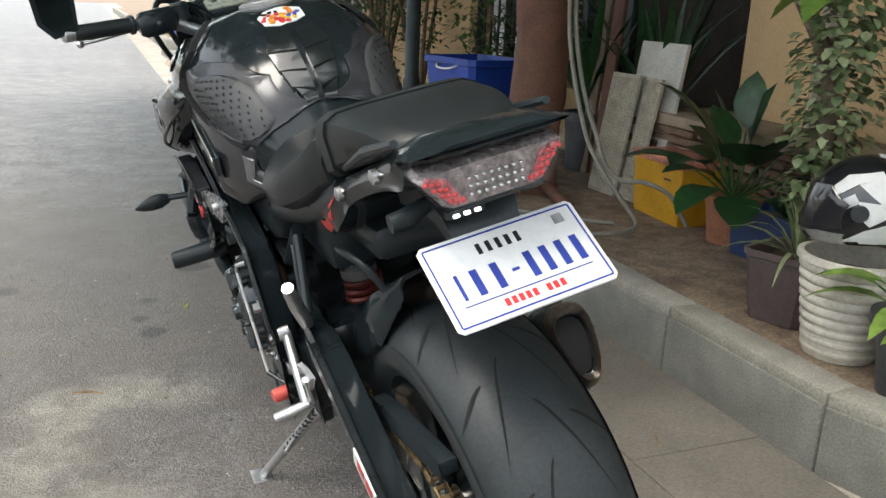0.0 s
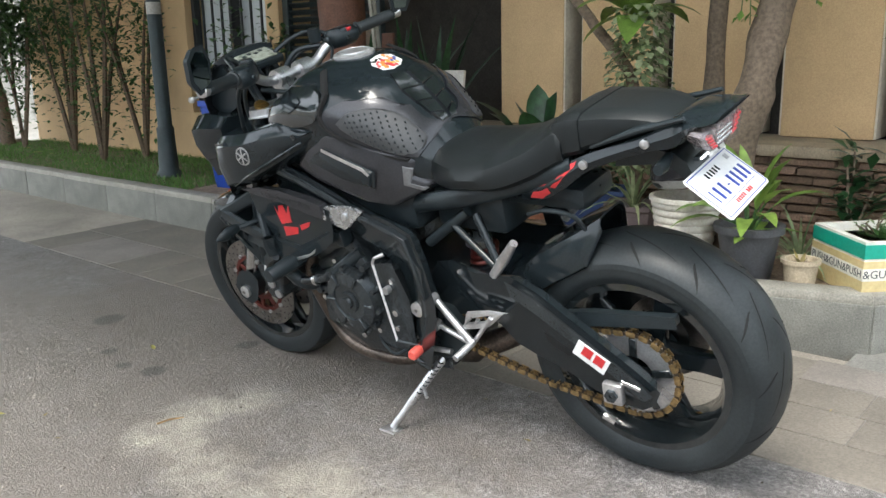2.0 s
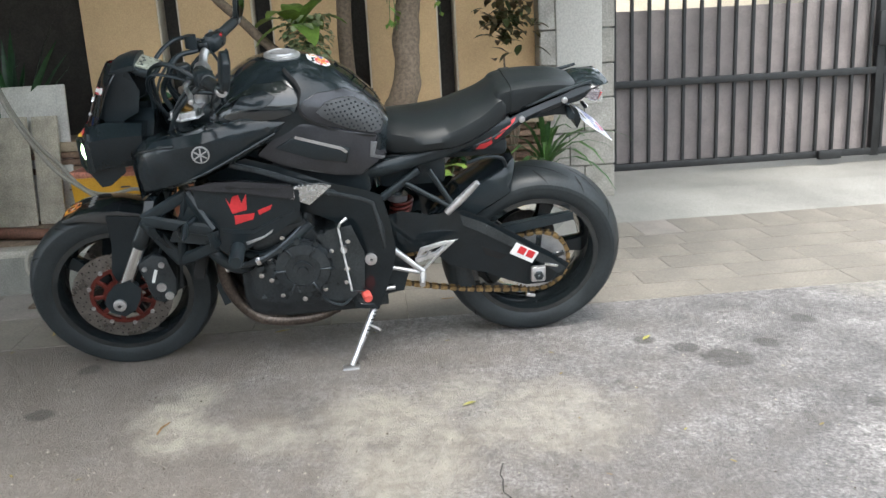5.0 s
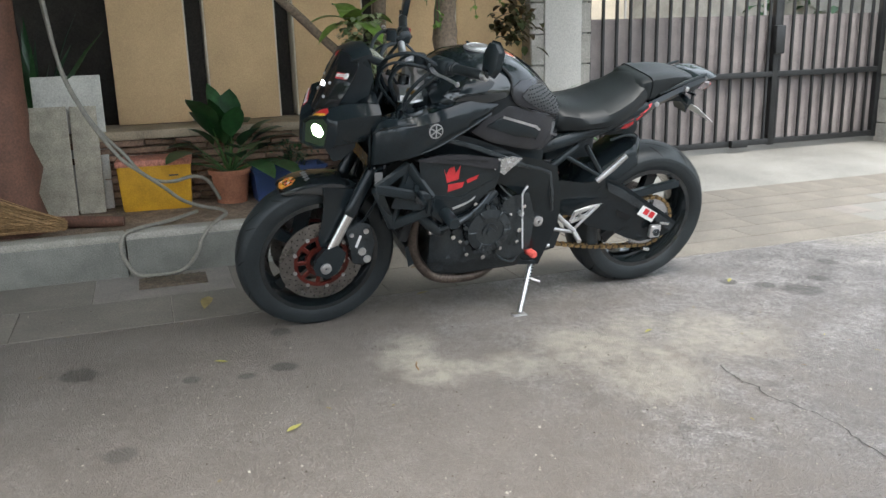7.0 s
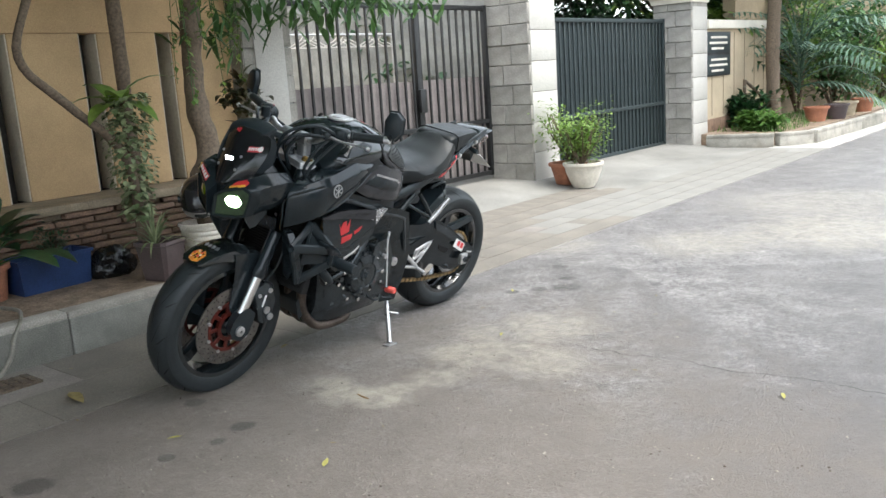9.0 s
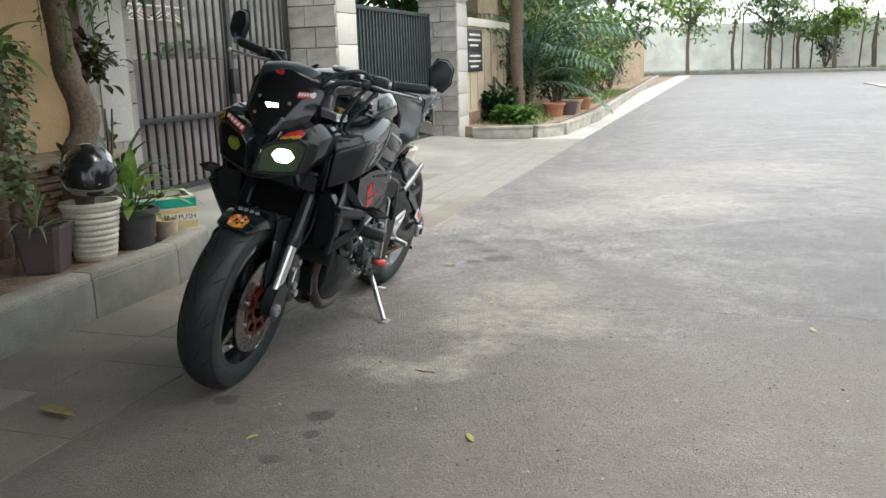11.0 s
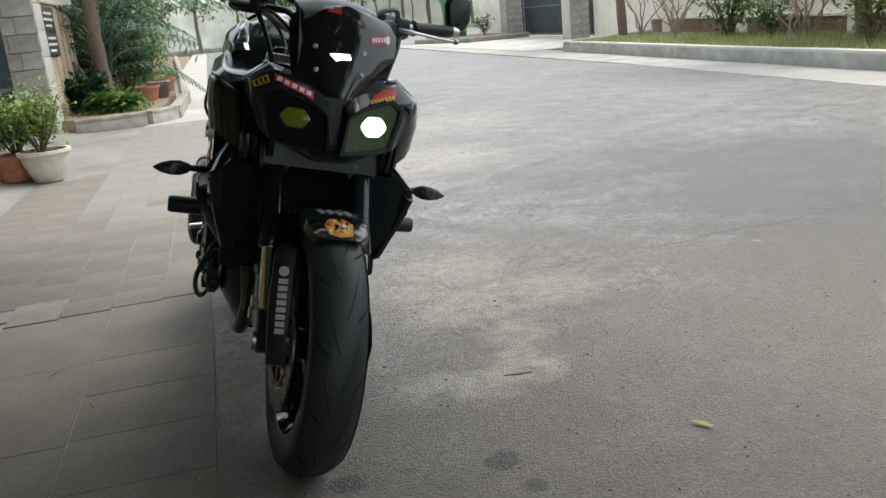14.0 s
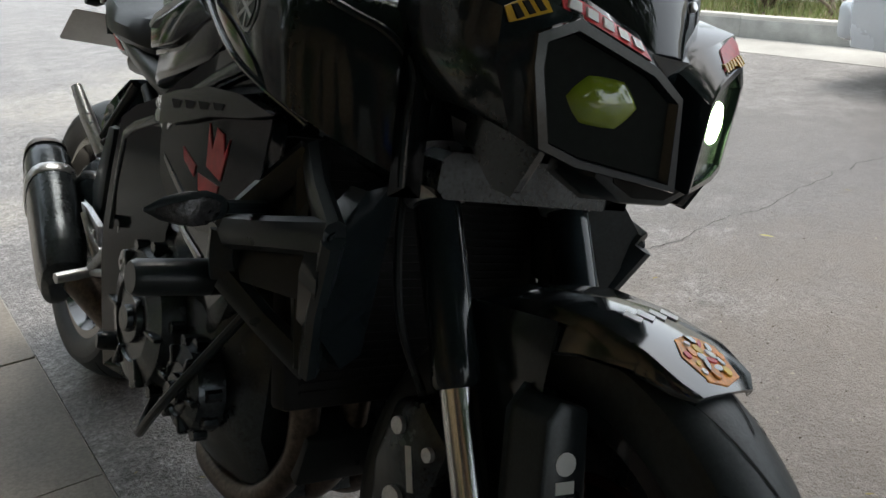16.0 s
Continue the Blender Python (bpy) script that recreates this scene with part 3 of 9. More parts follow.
rack = thing("clothes_rack", "clothes rack with empty white wire hangers behind the gate", "clothes rack", pose(3.9, -1.6, 0.08))
part("rail", bm_tube([(0, -0.75, 1.55), (0, 0.75, 1.55)], 0.011, 10), ALLOY_PALE, rack)
for sg in (-1, 1):
    part("leg", bm_tube([(0, sg * 0.72, 0), (0, sg * 0.72, 1.55)], 0.012, 10), ALLOY_PALE, rack)
    part("foot", bm_tube([(-0.22, sg * 0.72, 0.012), (0.22, sg * 0.72, 0.012)], 0.012, 10), ALLOY_PALE, rack)
for y in (-0.55, -0.47, -0.40, -0.1, -0.02, 0.06, 0.36, 0.43, 0.5):
    part("hanger", bm_tube([(0.0, y, 1.572), (0.012, y, 1.555), (0, y, 1.53), (0, y + 0.03, 1.50), (0, y + 0.19, 1.43), (0, y - 0.19, 1.43), (0, y - 0.01, 1.505)], 0.005, 6), WHITEWASH, rack, "white wire hanger")

# walls beyond and round
tagged(mesh_object("wall_court", bm_box((7.5, -2.5, 1.4), (0.2, 9, 2.8), 0), REVEAL), "pale courtyard wall seen through the gate", "wall", kind="structure")
tagged(mesh_object("wall_court_side", bm_box((5.2, -3.2, 1.4), (4.4, 0.2, 2.8), 0), CONCRETE), "grey side wall of the courtyard", "wall", kind="structure")
tagged(mesh_object("wall_house_side", bm_box((5.3, 0.7, 1.6), (4.4, 0.2, 3.2), 0), TAN), "tan side wall of the house", "wall", kind="structure")
sign_wall = mesh_object("wall_sign", bm_box((2.60, -8.22, 0.84), (0.2, 2.44, 1.46), 0), CREAM)
for k in range(6):
    part("panel_joint", bm_box((2.498, -7.25 - 0.40 * k, 0.95), (0.006, 0.014, 1.14), 0), LEDGE, sign_wall)
part("sign_wall_foot", bm_box((2.487, -8.22, 0.19), (0.03, 2.42, 0.30), 0.004), SLATE, sign_wall, "brown brick footing")
tagged(sign_wall, "tan garden wall beside the capped pillar", "wall", kind="structure")
tagged(mesh_object("wall_coping", bm_box((2.58, -8.22, 1.62), (0.3, 2.44, 0.12), 0.01), STUCCO), "white coping on the garden wall", "coping", kind="structure")
tagged(mesh_object("wall_downstreet", bm_box((2.95, -24.5, 1.1), (0.2, 31, 2.2), 0), TAN_OLD), "tan garden wall along the street", "wall", kind="structure")
def wall_run(name, x0, y0, x1, y1, z0, z1, thick, material, label, bevel=0.0):
    d = Vector((x1 - x0, y1 - y0, 0))
    bm = bm_box(((x0 + x1) / 2, (y0 + y1) / 2, (z0 + z1) / 2), (d.length, thick, z1 - z0), bevel, Matrix.Rotation(math.atan2(d.y, d.x), 4, "Z"))
    return tagged(mesh_object(name, bm, material), label, "wall", kind="structure")


wall_run("wall_opposite", -9.2, -13.5, -8.2, -3.0, 0, 2.2, 0.2, STUCCO, "cream garden wall across the road")
wall_run("wall_opposite_on", -8.2, -2.99, -8.2, 40, 0, 2.2, 0.2, STUCCO, "cream garden wall across the road")
wall_run("wall_opposite_ledge", -9.08, -13.5, -8.08, -3.0, 0.42, 0.47, 0.16, STUCCO, "pale ledge on the stone footing", 0.008)
footing = wall_run("wall_opposite_base", -9.10, -13.5, -8.10, -3.0, 0.05, 0.415, 0.07, LEDGE, "brown stacked-stone footing of the opposite wall")
random.seed(75)
verts, faces = [], []
for row in range(5):
    y = -13.5 + random.uniform(0, 0.3)
    while y < -3.3:
        ln, out, z = random.uniform(0.25, 0.6), random.uniform(0.0, 0.03), 0.15 + 0.053 * row
        b = len(verts)
        for yy, e in ((y, 0), (y + ln - 0.012, 0)):
            x = -9.10 + (yy + 13.5) / 10.5 + 0.03
            verts += [(x, yy, z), (x + 0.012 + out, yy, z + 0.002), (x + 0.012 + out, yy, z + 0.045), (x, yy, z + 0.047)]
        faces += [(b, b + 1, b + 2, b + 3), (b + 4, b + 7, b + 6, b + 5), (b + 1, b + 5, b + 6, b + 2), (b + 2, b + 6, b + 7, b + 3), (b, b + 4, b + 5, b + 1)]
        y += ln
me = bpy.data.meshes.new("footing_stones")
me.from_pydata(verts, [], faces)
me.materials.append(SLATE)
stones = new("footing_stones", me)
stones.parent = footing
tagged(mesh_object("wall_far", bm_box((-20, -53, 1.5), (60, 0.3, 3.0), 0), WALL_FAR), "stained white boundary wall at the far bend", "wall", kind="structure")
tagged(mesh_object("wall_bin", bm_box((-9.35, -24.8, 1.3), (0.2, 3.9, 2.6), 0), STUCCO), "cream wall end beside the bin", "wall", kind="structure")
stone_pillar("pillar_4", -9.25, -8.72, -22.9, -22.3, 0.0, 2.6, "stone pillar of the opposite gate")
pillar_e = stone_pillar("pillar_5", -9.1, -8.57, -17.4, -16.87, 0.0, 2.6, "stone pillar of the opposite gate")
part("render_panel", bm_box((-8.565, -17.135, 1.3), (0.03, 0.51, 2.58), 0.006), WHITEWASH, pillar_e, "pale smooth facing slab")
gate("gate_3", -9.4, -22.6, -17.2, 0.05, 2.3, 0.9, 2.2, IRON_PALE, 0.17, "dark iron bar gate across the road", behind=-1)
tagged(mesh_object("wall_opposite_end", bm_box((-9.3, -15.1, 1.1), (0.2, 3.4, 2.2), 0), STUCCO), "cream garden wall across the road", "wall", kind="structure")
tagged(mesh_object("wall_upstreet", bm_box((4.5, 25, 1.3), (0.2, 30, 2.6), 0), CONCRETE), "grey wall further up the street", "wall", kind="structure")


# ---- motorcycle: x to its right, y ahead from the rear axle, z up along its own upright ----
GLOSS = surface("gloss_black_paint", (0.011, 0.014, 0.015), 0.12, vary=0.15, scale=5, grain=200, bump=0.01, rvary=0.05, coat=0.7)
SATIN = surface("satin_black_paint", (0.0120, 0.0165, 0.0190), 0.11, vary=0.2, scale=8, grain=220, bump=0.006, rvary=0.05, coat=0.22, spec=0.24)
GREY = surface("satin_graphite_paint", (0.036, 0.037, 0.041), 0.24, 0.35, vary=0.2, scale=8, grain=220, bump=0.02, rvary=0.06, coat=0.15, spec=0.32)
PLASTIC = surface("black_plastic", (0.0150, 0.0205, 0.0235), 0.32, vary=0.25, scale=14, grain=260, bump=0.05, spec=0.3)
RUBBER = surface("tyre_rubber", (0.0188, 0.0230, 0.0248), 0.46, vary=0.25, scale=9, grain=160, bump=0.08, spec=0.33)
GROOVE = surface("tread_groove", (0.006, 0.006, 0.006), 0.95, vary=0.2, bump=0)
VINYL = surface("black_seat_vinyl", (0.0105, 0.0130, 0.0140), 0.40, vary=0.2, scale=6, grain=420, bump=0.12, rvary=0.06, spec=0.28)
CAST = surface("dark_cast_metal", (0.046, 0.054, 0.059), 0.22, 0.6, vary=0.35, scale=14, grain=180, bump=0.14)
ALLOY = surface("worn_bare_alloy", (0.54, 0.54, 0.545), 0.32, 0.85, vary=0.2, scale=16, grain=200, bump=0.06)
CHROME = surface("polished_steel", (0.68, 0.68, 0.68), 0.18, 1.0, vary=0.1, scale=10, grain=200, bump=0.02, rvary=0.08)
DISC = surface("brake_steel", (0.21, 0.195, 0.18), 0.3, 0.9, vary=0.25, scale=30, grain=200, bump=0.03)
RED = surface("red_anodised", (0.105, 0.018, 0.012), 0.35, 0.4, vary=0.3, scale=20, bump=0.03)
REDRUB = surface("orange_red_rubber", (0.58, 0.085, 0.065), 0.55, vary=0.2, scale=20, bump=0.05)
CHAIN_DARK = surface("oily_chain_steel", (0.07, 0.055, 0.04), 0.4, 0.7, vary=0.4, scale=40, bump=0.1)
CHAIN = surface("gold_chain", (0.27, 0.185, 0.085), 0.42, 0.7, vary=0.4, scale=40, bump=0.1)
TITAN = surface("heat_stained_pipe", (0.095, 0.075, 0.062), 0.36, 0.7, vary=0.45, scale=9, grain=120, bump=0.08)
PAD = surface("grey_pad_rubber", (0.03, 0.0315, 0.033), 0.5, vary=0.15, scale=20, grain=300, bump=0.05)
CARBON = surface("silver_foil", (0.50, 0.51, 0.52), 0.26, 0.8, vary=0.25, scale=40, bump=0.05)
BRASS = surface("aged_brass", (0.22, 0.13, 0.035), 0.4, 0.8, vary=0.4, scale=60, bump=0.05)
WHITE = surface("white_film", (0.66, 0.66, 0.65), 0.4, vary=0.08, scale=20, bump=0)
STICK_RED = surface("red_film", (0.48, 0.025, 0.03), 0.4, vary=0.15, scale=20, bump=0)
STICK_ORANGE = surface("orange_film", (0.62, 0.22, 0.03), 0.4, vary=0.3, scale=60, bump=0)
STICK_BLUE = surface("blue_film", (0.018, 0.04, 0.27), 0.4, vary=0.1, scale=20, bump=0)
STICK_GOLD = surface("yellow_film", (0.6, 0.36, 0.03), 0.4, vary=0.15, scale=20, bump=0)
SILVER = surface("silver_film", (0.42, 0.42, 0.42), 0.35, 0.6, vary=0.15, scale=40, bump=0)
SMOKE, _nt, _b = nodes_of("smoked_screen")
_b.inputs["Base Color"].default_value = (0.012, 0.013, 0.014, 1)
_b.inputs["Roughness"].default_value = 0.06
_b.inputs["Alpha"].default_value = 0.95
CLEAR, _nt, _b = nodes_of("clear_lens")
_b.inputs["Base Color"].default_value = (0.2, 0.2, 0.2, 1)
_b.inputs["Roughness"].default_value = 0.04
_b.inputs["Alpha"].default_value = 0.14
LAMP_ON = emitter("lit_projector", (0.62, 1.0, 0.48), 4.5)
# dark blue-green tint stands in for greenery reflected in the glass
MIRROR = surface("mirror_dark_reflection", (0.10, 0.13, 0.13), 0.04, 1.0, vary=0.05, bump=0, rvary=0.01)
# green base colour carries part of the lit lens's glow
REFLECTOR_LIT = surface("lamp_reflector", (0.05, 0.075, 0.04), 0.18, 0.3, vary=0.15, scale=30, bump=0.02)
IND_LENS = surface("smoked_led_lens", (0.05, 0.05, 0.052), 0.15, 0.3, vary=0.6, scale=90, grain=200, bump=0.3)
# near-black copy of the same reflector, shade painted in for the unlit lamp
REFLECTOR_UNLIT = surface("unlit_lamp_reflector", (0.007, 0.009, 0.008), 0.7, vary=0.2, scale=30, bump=0.02, spec=0.12)
LCD = surface("grey_lcd", (0.30, 0.31, 0.25), 0.3, vary=0.2, scale=60, bump=0)
POS_ON = emitter("position_led", (0.95, 0.97, 1.0), 2.6)
LAMP_OFF, _nt, _b = nodes_of("yellow_green_lens")
_b.inputs["Base Color"].default_value = (0.15, 0.20, 0.015, 1)
_b.inputs["Roughness"].default_value = 0.07
_b.inputs["Coat Weight"].default_value = 1.0
WHITE_ROD = surface("polished_rod", (0.72, 0.72, 0.72), 0.3, 0.4, vary=0.1, scale=20, bump=0)
ALLOY_DARK = surface("graphite_edge", (0.16, 0.165, 0.17), 0.3, 0.6, vary=0.2, scale=20, bump=0.02)
TAIL_RED = surface("red_led_dome", (0.78, 0.06, 0.07), 0.15, vary=0.2, scale=60, bump=0, coat=0.5)
FACET = surface("faceted_reflector", (0.42, 0.36, 0.36), 0.22, 0.6, vary=0.5, scale=70, grain=160, bump=0.5)
PINK = surface("pink_reflector", (0.55, 0.16, 0.17), 0.3, 0.3, vary=0.5, scale=80, grain=160, bump=0.4)
LED_WHITE = emitter("white_led", (0.9, 0.93, 1.0), 1.6)

from mathutils.bvhtree import BVHTree

BIKE = pose(0.616, 1.078, 0, 0, -14.2, 1.7)
bike = thing("motorcycle", "black naked motorcycle leaning on its side stand by the kerb", "motorcycle", BIKE)


def conform(bvh, outline, side, lift=0.002, axis=0, cuts=3, thick=0.0015):
    """A thin sheet laid on a surface: outline in the two other axes, cast along one axis from the given side (+1 or -1)."""
    bm = bmesh.new()
    others = [i for i in range(3) if i != axis]
    vs = []
    for a, b in outline:
        co = [0.0, 0.0, 0.0]
        co[others[0]], co[others[1]] = a, b
        vs.append(bm.verts.new(co))
    bm.faces.new(vs)
    bmesh.ops.triangulate(bm, faces=bm.faces)
    if cuts:
        bmesh.ops.subdivide_edges(bm, edges=bm.edges, cuts=cuts, use_grid_fill=True)
    last = None
    way = Vector((0, 0, 0))
    way[axis] = -side
    normals = {}
    for v in bm.verts:
        start = v.co.copy()
        start[axis] = side * 3
        hit, n, _, _ = bvh.ray_cast(start, way)
        if hit is None:
            hit, n, _, _ = bvh.find_nearest(Vector(v.co) + Vector((side * 0.2 if axis == 0 else 0, 0, side * 0.2 if axis == 2 else 0)))
        if n[axis] * side < 0:
            n = -n
        normals[v] = n
        v.co = hit + n * lift
    if thick:
        edge = [e for e in bm.edges if e.is_boundary]
        r = bmesh.ops.extrude_edge_only(bm, edges=edge)
        moved = [g for g in r["geom"] if isinstance(g, bmesh.types.BMVert)]
        for v in moved:
            v.co[axis] -= side * (lift + thick)
    return bm


def tree_of(ob):
    bm = bmesh.new()
    bm.from_mesh(ob.data)
    t = BVHTree.FromBMesh(bm)
    bm.free()
    return t


def oval(cx, cy, rx, ry, n=20, turn=0.0):
    c, s = math.cos(turn), math.sin(turn)
    return [(cx + rx * math.cos(2 * math.pi * k / n) * c - ry * math.sin(2 * math.pi * k / n) * s, cy + rx * math.cos(2 * math.pi * k / n) * s + ry * math.sin(2 * math.pi * k / n) * c) for k in range(n)]


def bar2d(x, y, w, h, turn=0.0):
    c, s = math.cos(turn), math.sin(turn)
    return [(x + a * w / 2 * c - b * h / 2 * s, y + a * w / 2 * s + b * h / 2 * c) for a, b in ((-1, -1), (1, -1), (1, 1), (-1, 1))]


# wheels
def tyre_profile(R, w, rim):
    half = [(rim, 0.80), (rim + 0.012, 0.93), (rim + 0.035, 1.0), (rim + 0.06, 0.97)]
    crown = [(R - (1 - math.cos(a)) * w * 0.33, math.sin(a) * w / 2 * 1.02) for a in (1.35, 1.1, 0.85, 0.6, 0.35, 0.12)]
    left = [(r, -k * w / 2) for r, k in half] + [(r, -h) for r, h in crown]
    return left + [(r, -h) for r, h in reversed(left)]


def groove_strips(R, w, count, turns):
    """Slanting tread cuts, as thin strips seated in the tread."""
    bm = bmesh.new()

    def place(x, ang, out=0.0007):
        a = math.asin(max(-1, min(1, abs(x) / (w / 2 * 1.02))))
        r = R - (1 - math.cos(a)) * w * 0.33 + out
        return (x, r * math.cos(ang), r * math.sin(ang))

    for side in (-1, 1):
        for k in range(count):
            base = 2 * math.pi * (k + (0.5 if side > 0 else 0)) / count
            for x0, x1, a0, a1, wd in ((0.06, 0.62, 0.0, 0.20, 0.017), (0.45, 0.92, 0.24, 0.30, 0.013)):
                prev = None
                for i in range(9):
                    f = i / 8
                    x = side * (x0 + (x1 - x0) * f) * w / 2
                    ang = base + turns * (a0 + (a1 - a0) * f * f ** 0.3)
                    t = wd * math.sin(math.pi * min(1, f * 0.9 + 0.08)) + 0.001
                    pair = (bm.verts.new(place(x, ang - t)), bm.verts.new(place(x, ang + t)))
                    if prev:
                        bm.faces.new((prev[0], prev[1], pair[1], pair[0]))
                    prev = pair
    return bm


def wheel(name, s, v, R, w, rim, spoke_w, label):
    wh = new(name)
    wh.parent = bike
    wh.location = (0, s, v)
    wh["label"] = label
    part("tyre", bm_lathe(tyre_profile(R, w, rim), 72), RUBBER, wh, "worn grey-black road tyre")
    part("tread_groove", groove_strips(R, w, 13, 2.0 if s > 1 else 2.4), GROOVE, wh)
    h = w / 2 * 0.86
    prof = [(rim + 0.008, -h), (rim + 0.010, -h + 0.006), (rim - 0.004, -h + 0.014), (rim - 0.014, -h + 0.03), (rim - 0.03, -h + 0.05), (rim - 0.03, h - 0.05), (rim - 0.014, h - 0.03), (rim - 0.004, h - 0.014), (rim + 0.010, h - 0.006), (rim + 0.008, h),
            (rim - 0.012, h), (rim - 0.02, h - 0.016), (rim - 0.038, h - 0.05), (rim - 0.038, -h + 0.05), (rim - 0.02, -h + 0.016), (rim - 0.012, -h)]
    part("rim", bm_lathe(prof, 64), GLOSS, wh, "black cast rim")
    part("hub", bm_lathe([(0.012, -0.06), (0.04, -0.06), (0.045, -0.04), (0.036, -0.02), (0.036, 0.02), (0.045, 0.04), (0.04, 0.06), (0.012, 0.06)], 28), SATIN, wh)
    first = None
    for k in range(5):
        if first is None:
            r0, r1 = 0.034, rim - 0.03
            rows = []
            for f in (0, 0.25, 0.6, 0.85, 1):
                r = r0 + (r1 - r0) * f
                a = spoke_w * (0.6 - 0.18 * math.sin(math.pi * f) + 0.12 * f)
                b = 0.024 - 0.006 * f
                rows.append([(-b, -a, r), (-b * 0.5, -a * 1.12, r), (b * 0.5, -a * 1.12, r), (b, -a, r), (b, a, r), (b * 0.5, a * 1.12, r), (-b * 0.5, a * 1.12, r), (-b, a, r)])
            first = part("spoke", bm_loft(rows), SATIN, wh)
            first.matrix_basis = pose(0, 0, 0, 0.3 * 57)
        else:
            again("spoke", first, wh, pose(0, 0, 0, 0.3 * 57 + 72 * k))
    return wh


rear = wheel("rear_wheel", 0.0, 0.318, 0.322, 0.2, 0.222, 0.04, "black five-spoke rear wheel with wide tyre")
front = wheel("front_wheel", 1.408, 0.304, 0.305, 0.122, 0.222, 0.032, "black five-spoke front wheel")


def brake_disc(u, r, inner, wh, carrier):
    bm = bmesh.new()
    n = 90
    holes = []
    bm2 = bm_lathe([(inner, u - 0.0025), (r, u - 0.0025), (r, u + 0.0025), (inner, u + 0.0025)], n)
    part("brake_disc", bm2, DISC, wh, "drilled steel brake disc")
    for ring, k in ((0.3, 24), (0.55, 24), (0.8, 24)):
        for i in range(k):
            a = 2 * math.pi * (i + ring * 2.2) / k
            rr = inner + (r - inner) * ring
            c = (u - 0.0028 * (1 if u < 0 else -1), rr * math.cos(a), rr * math.sin(a))
            ring_v = [bm.verts.new((c[0], c[1] + 0.0032 * math.cos(t), c[2] + 0.0032 * math.sin(t))) for t in (0, 1.05, 2.09, 3.14, 4.19, 5.24)]
            bm.faces.new(ring_v)
    part("disc_hole", bm, GROOVE, wh)
    if carrier:
        bm = bm_lathe([(0.045, u - 0.006), (0.062, u - 0.006), (0.062, u + 0.006), (0.045, u + 0.006)], 40)
        for k in range(9):
            a = 2 * math.pi * k / 9
            bm_box((u, 0.079 * math.cos(a), 0.079 * math.sin(a)), (0.008, 0.016, 0.045), 0.002, Matrix.Rotation(a - math.pi / 2, 4, "X"), bm, 1)
        bm_lathe([(0.093, u - 0.005), (0.106, u - 0.005), (0.106, u + 0.005), (0.093, u + 0.005)], 54, bm=bm)
        part("disc_carrier", bm, carrier, wh, "red anodised disc carrier")
        first = None
        for k in range(9):
            a = 2 * math.pi * (k + 0.5) / 9
            m = pose(u - 0.006 * (1 if u < 0 else -1), 0.108 * math.cos(a), 0.108 * math.sin(a))
            if first is None:
                first = part("rivet", bm_lathe([(0.0, -0.003), (0.007, -0.003), (0.007, 0.003), (0.0, 0.003)], 10), ALLOY, wh)
                first.matrix_basis = m
            else:
                again("rivet", first, wh, m)


brake_disc(-0.072, 0.160, 0.104, front, RED)
brake_disc(0.072, 0.160, 0.104, front, RED)
brake_disc(0.075, 0.11, 0.06, rear, None)
bm = bm_lathe([(0.05, -0.107), (0.105, -0.107), (0.105, -0.100), (0.05, -0.100)], 44)
for k in range(44):
    a = 2 * math.pi * k / 44
    bm_box((-0.1035, 0.107 * math.cos(a), 0.107 * math.sin(a)), (0.006, 0.006, 0.012), 0, Matrix.Rotation(a - math.pi / 2, 4, "X"), bm)
part("sprocket", bm, ALLOY, rear, "grey alloy rear sprocket")
for k in range(5):
    a = 2 * math.pi * (k + 0.3) / 5
    part("sprocket_spoke", bm_box((-0.109, 0.075 * math.cos(a), 0.075 * math.sin(a)), (0.006, 0.02, 0.05), 0.002, Matrix.Rotation(a - math.pi / 2, 4, "X"), seg=1), GLOSS, rear)

# chain: links along the two runs and round the two sprockets
CX, CV, CR = 0.0, 0.318, 0.112
FX, FV, FR = 0.535, 0.335, 0.043
path = []
top_a = math.pi / 2 - 0.12
for i in range(31):
    a = -math.pi / 2 - 0.05 - (math.pi + 0.12) * i / 30
    path.append((CX + CR * math.cos(a), CV + CR * math.sin(a)))
for i in range(1, 40):
    f = i / 40
    path.append((path[30][0] + (FX - path[30][0]) * f, path[30][1] + (FV + FR - path[30][1]) * f))
for i in range(9):
    a = math.pi / 2 - math.pi * i / 8
    path.append((FX + FR * math.cos(a), FV + FR * math.sin(a)))
p_end = path[-1]
for i in range(1, 40):
    f = i / 40
    path.append((p_end[0] + (path[0][0] - p_end[0]) * f, p_end[1] + (path[0][1] - p_end[1]) * f - 0.018 * math.sin(math.pi * f)))
dist, pts, acc = 0.0159, [path[0]], 0.0
closed = path + [path[0]]
for a, b in zip(closed, closed[1:]):
    seg = math.dist(a, b)
    while acc + seg >= dist:
        f = (dist - acc) / seg
        a = (a[0] + (b[0] - a[0]) * f, a[1] + (b[1] - a[1]) * f)
        pts.append(a)
        seg = math.dist(a, b)
        acc = 0.0
    acc += seg
bm, bm_in = bmesh.new(), bmesh.new()
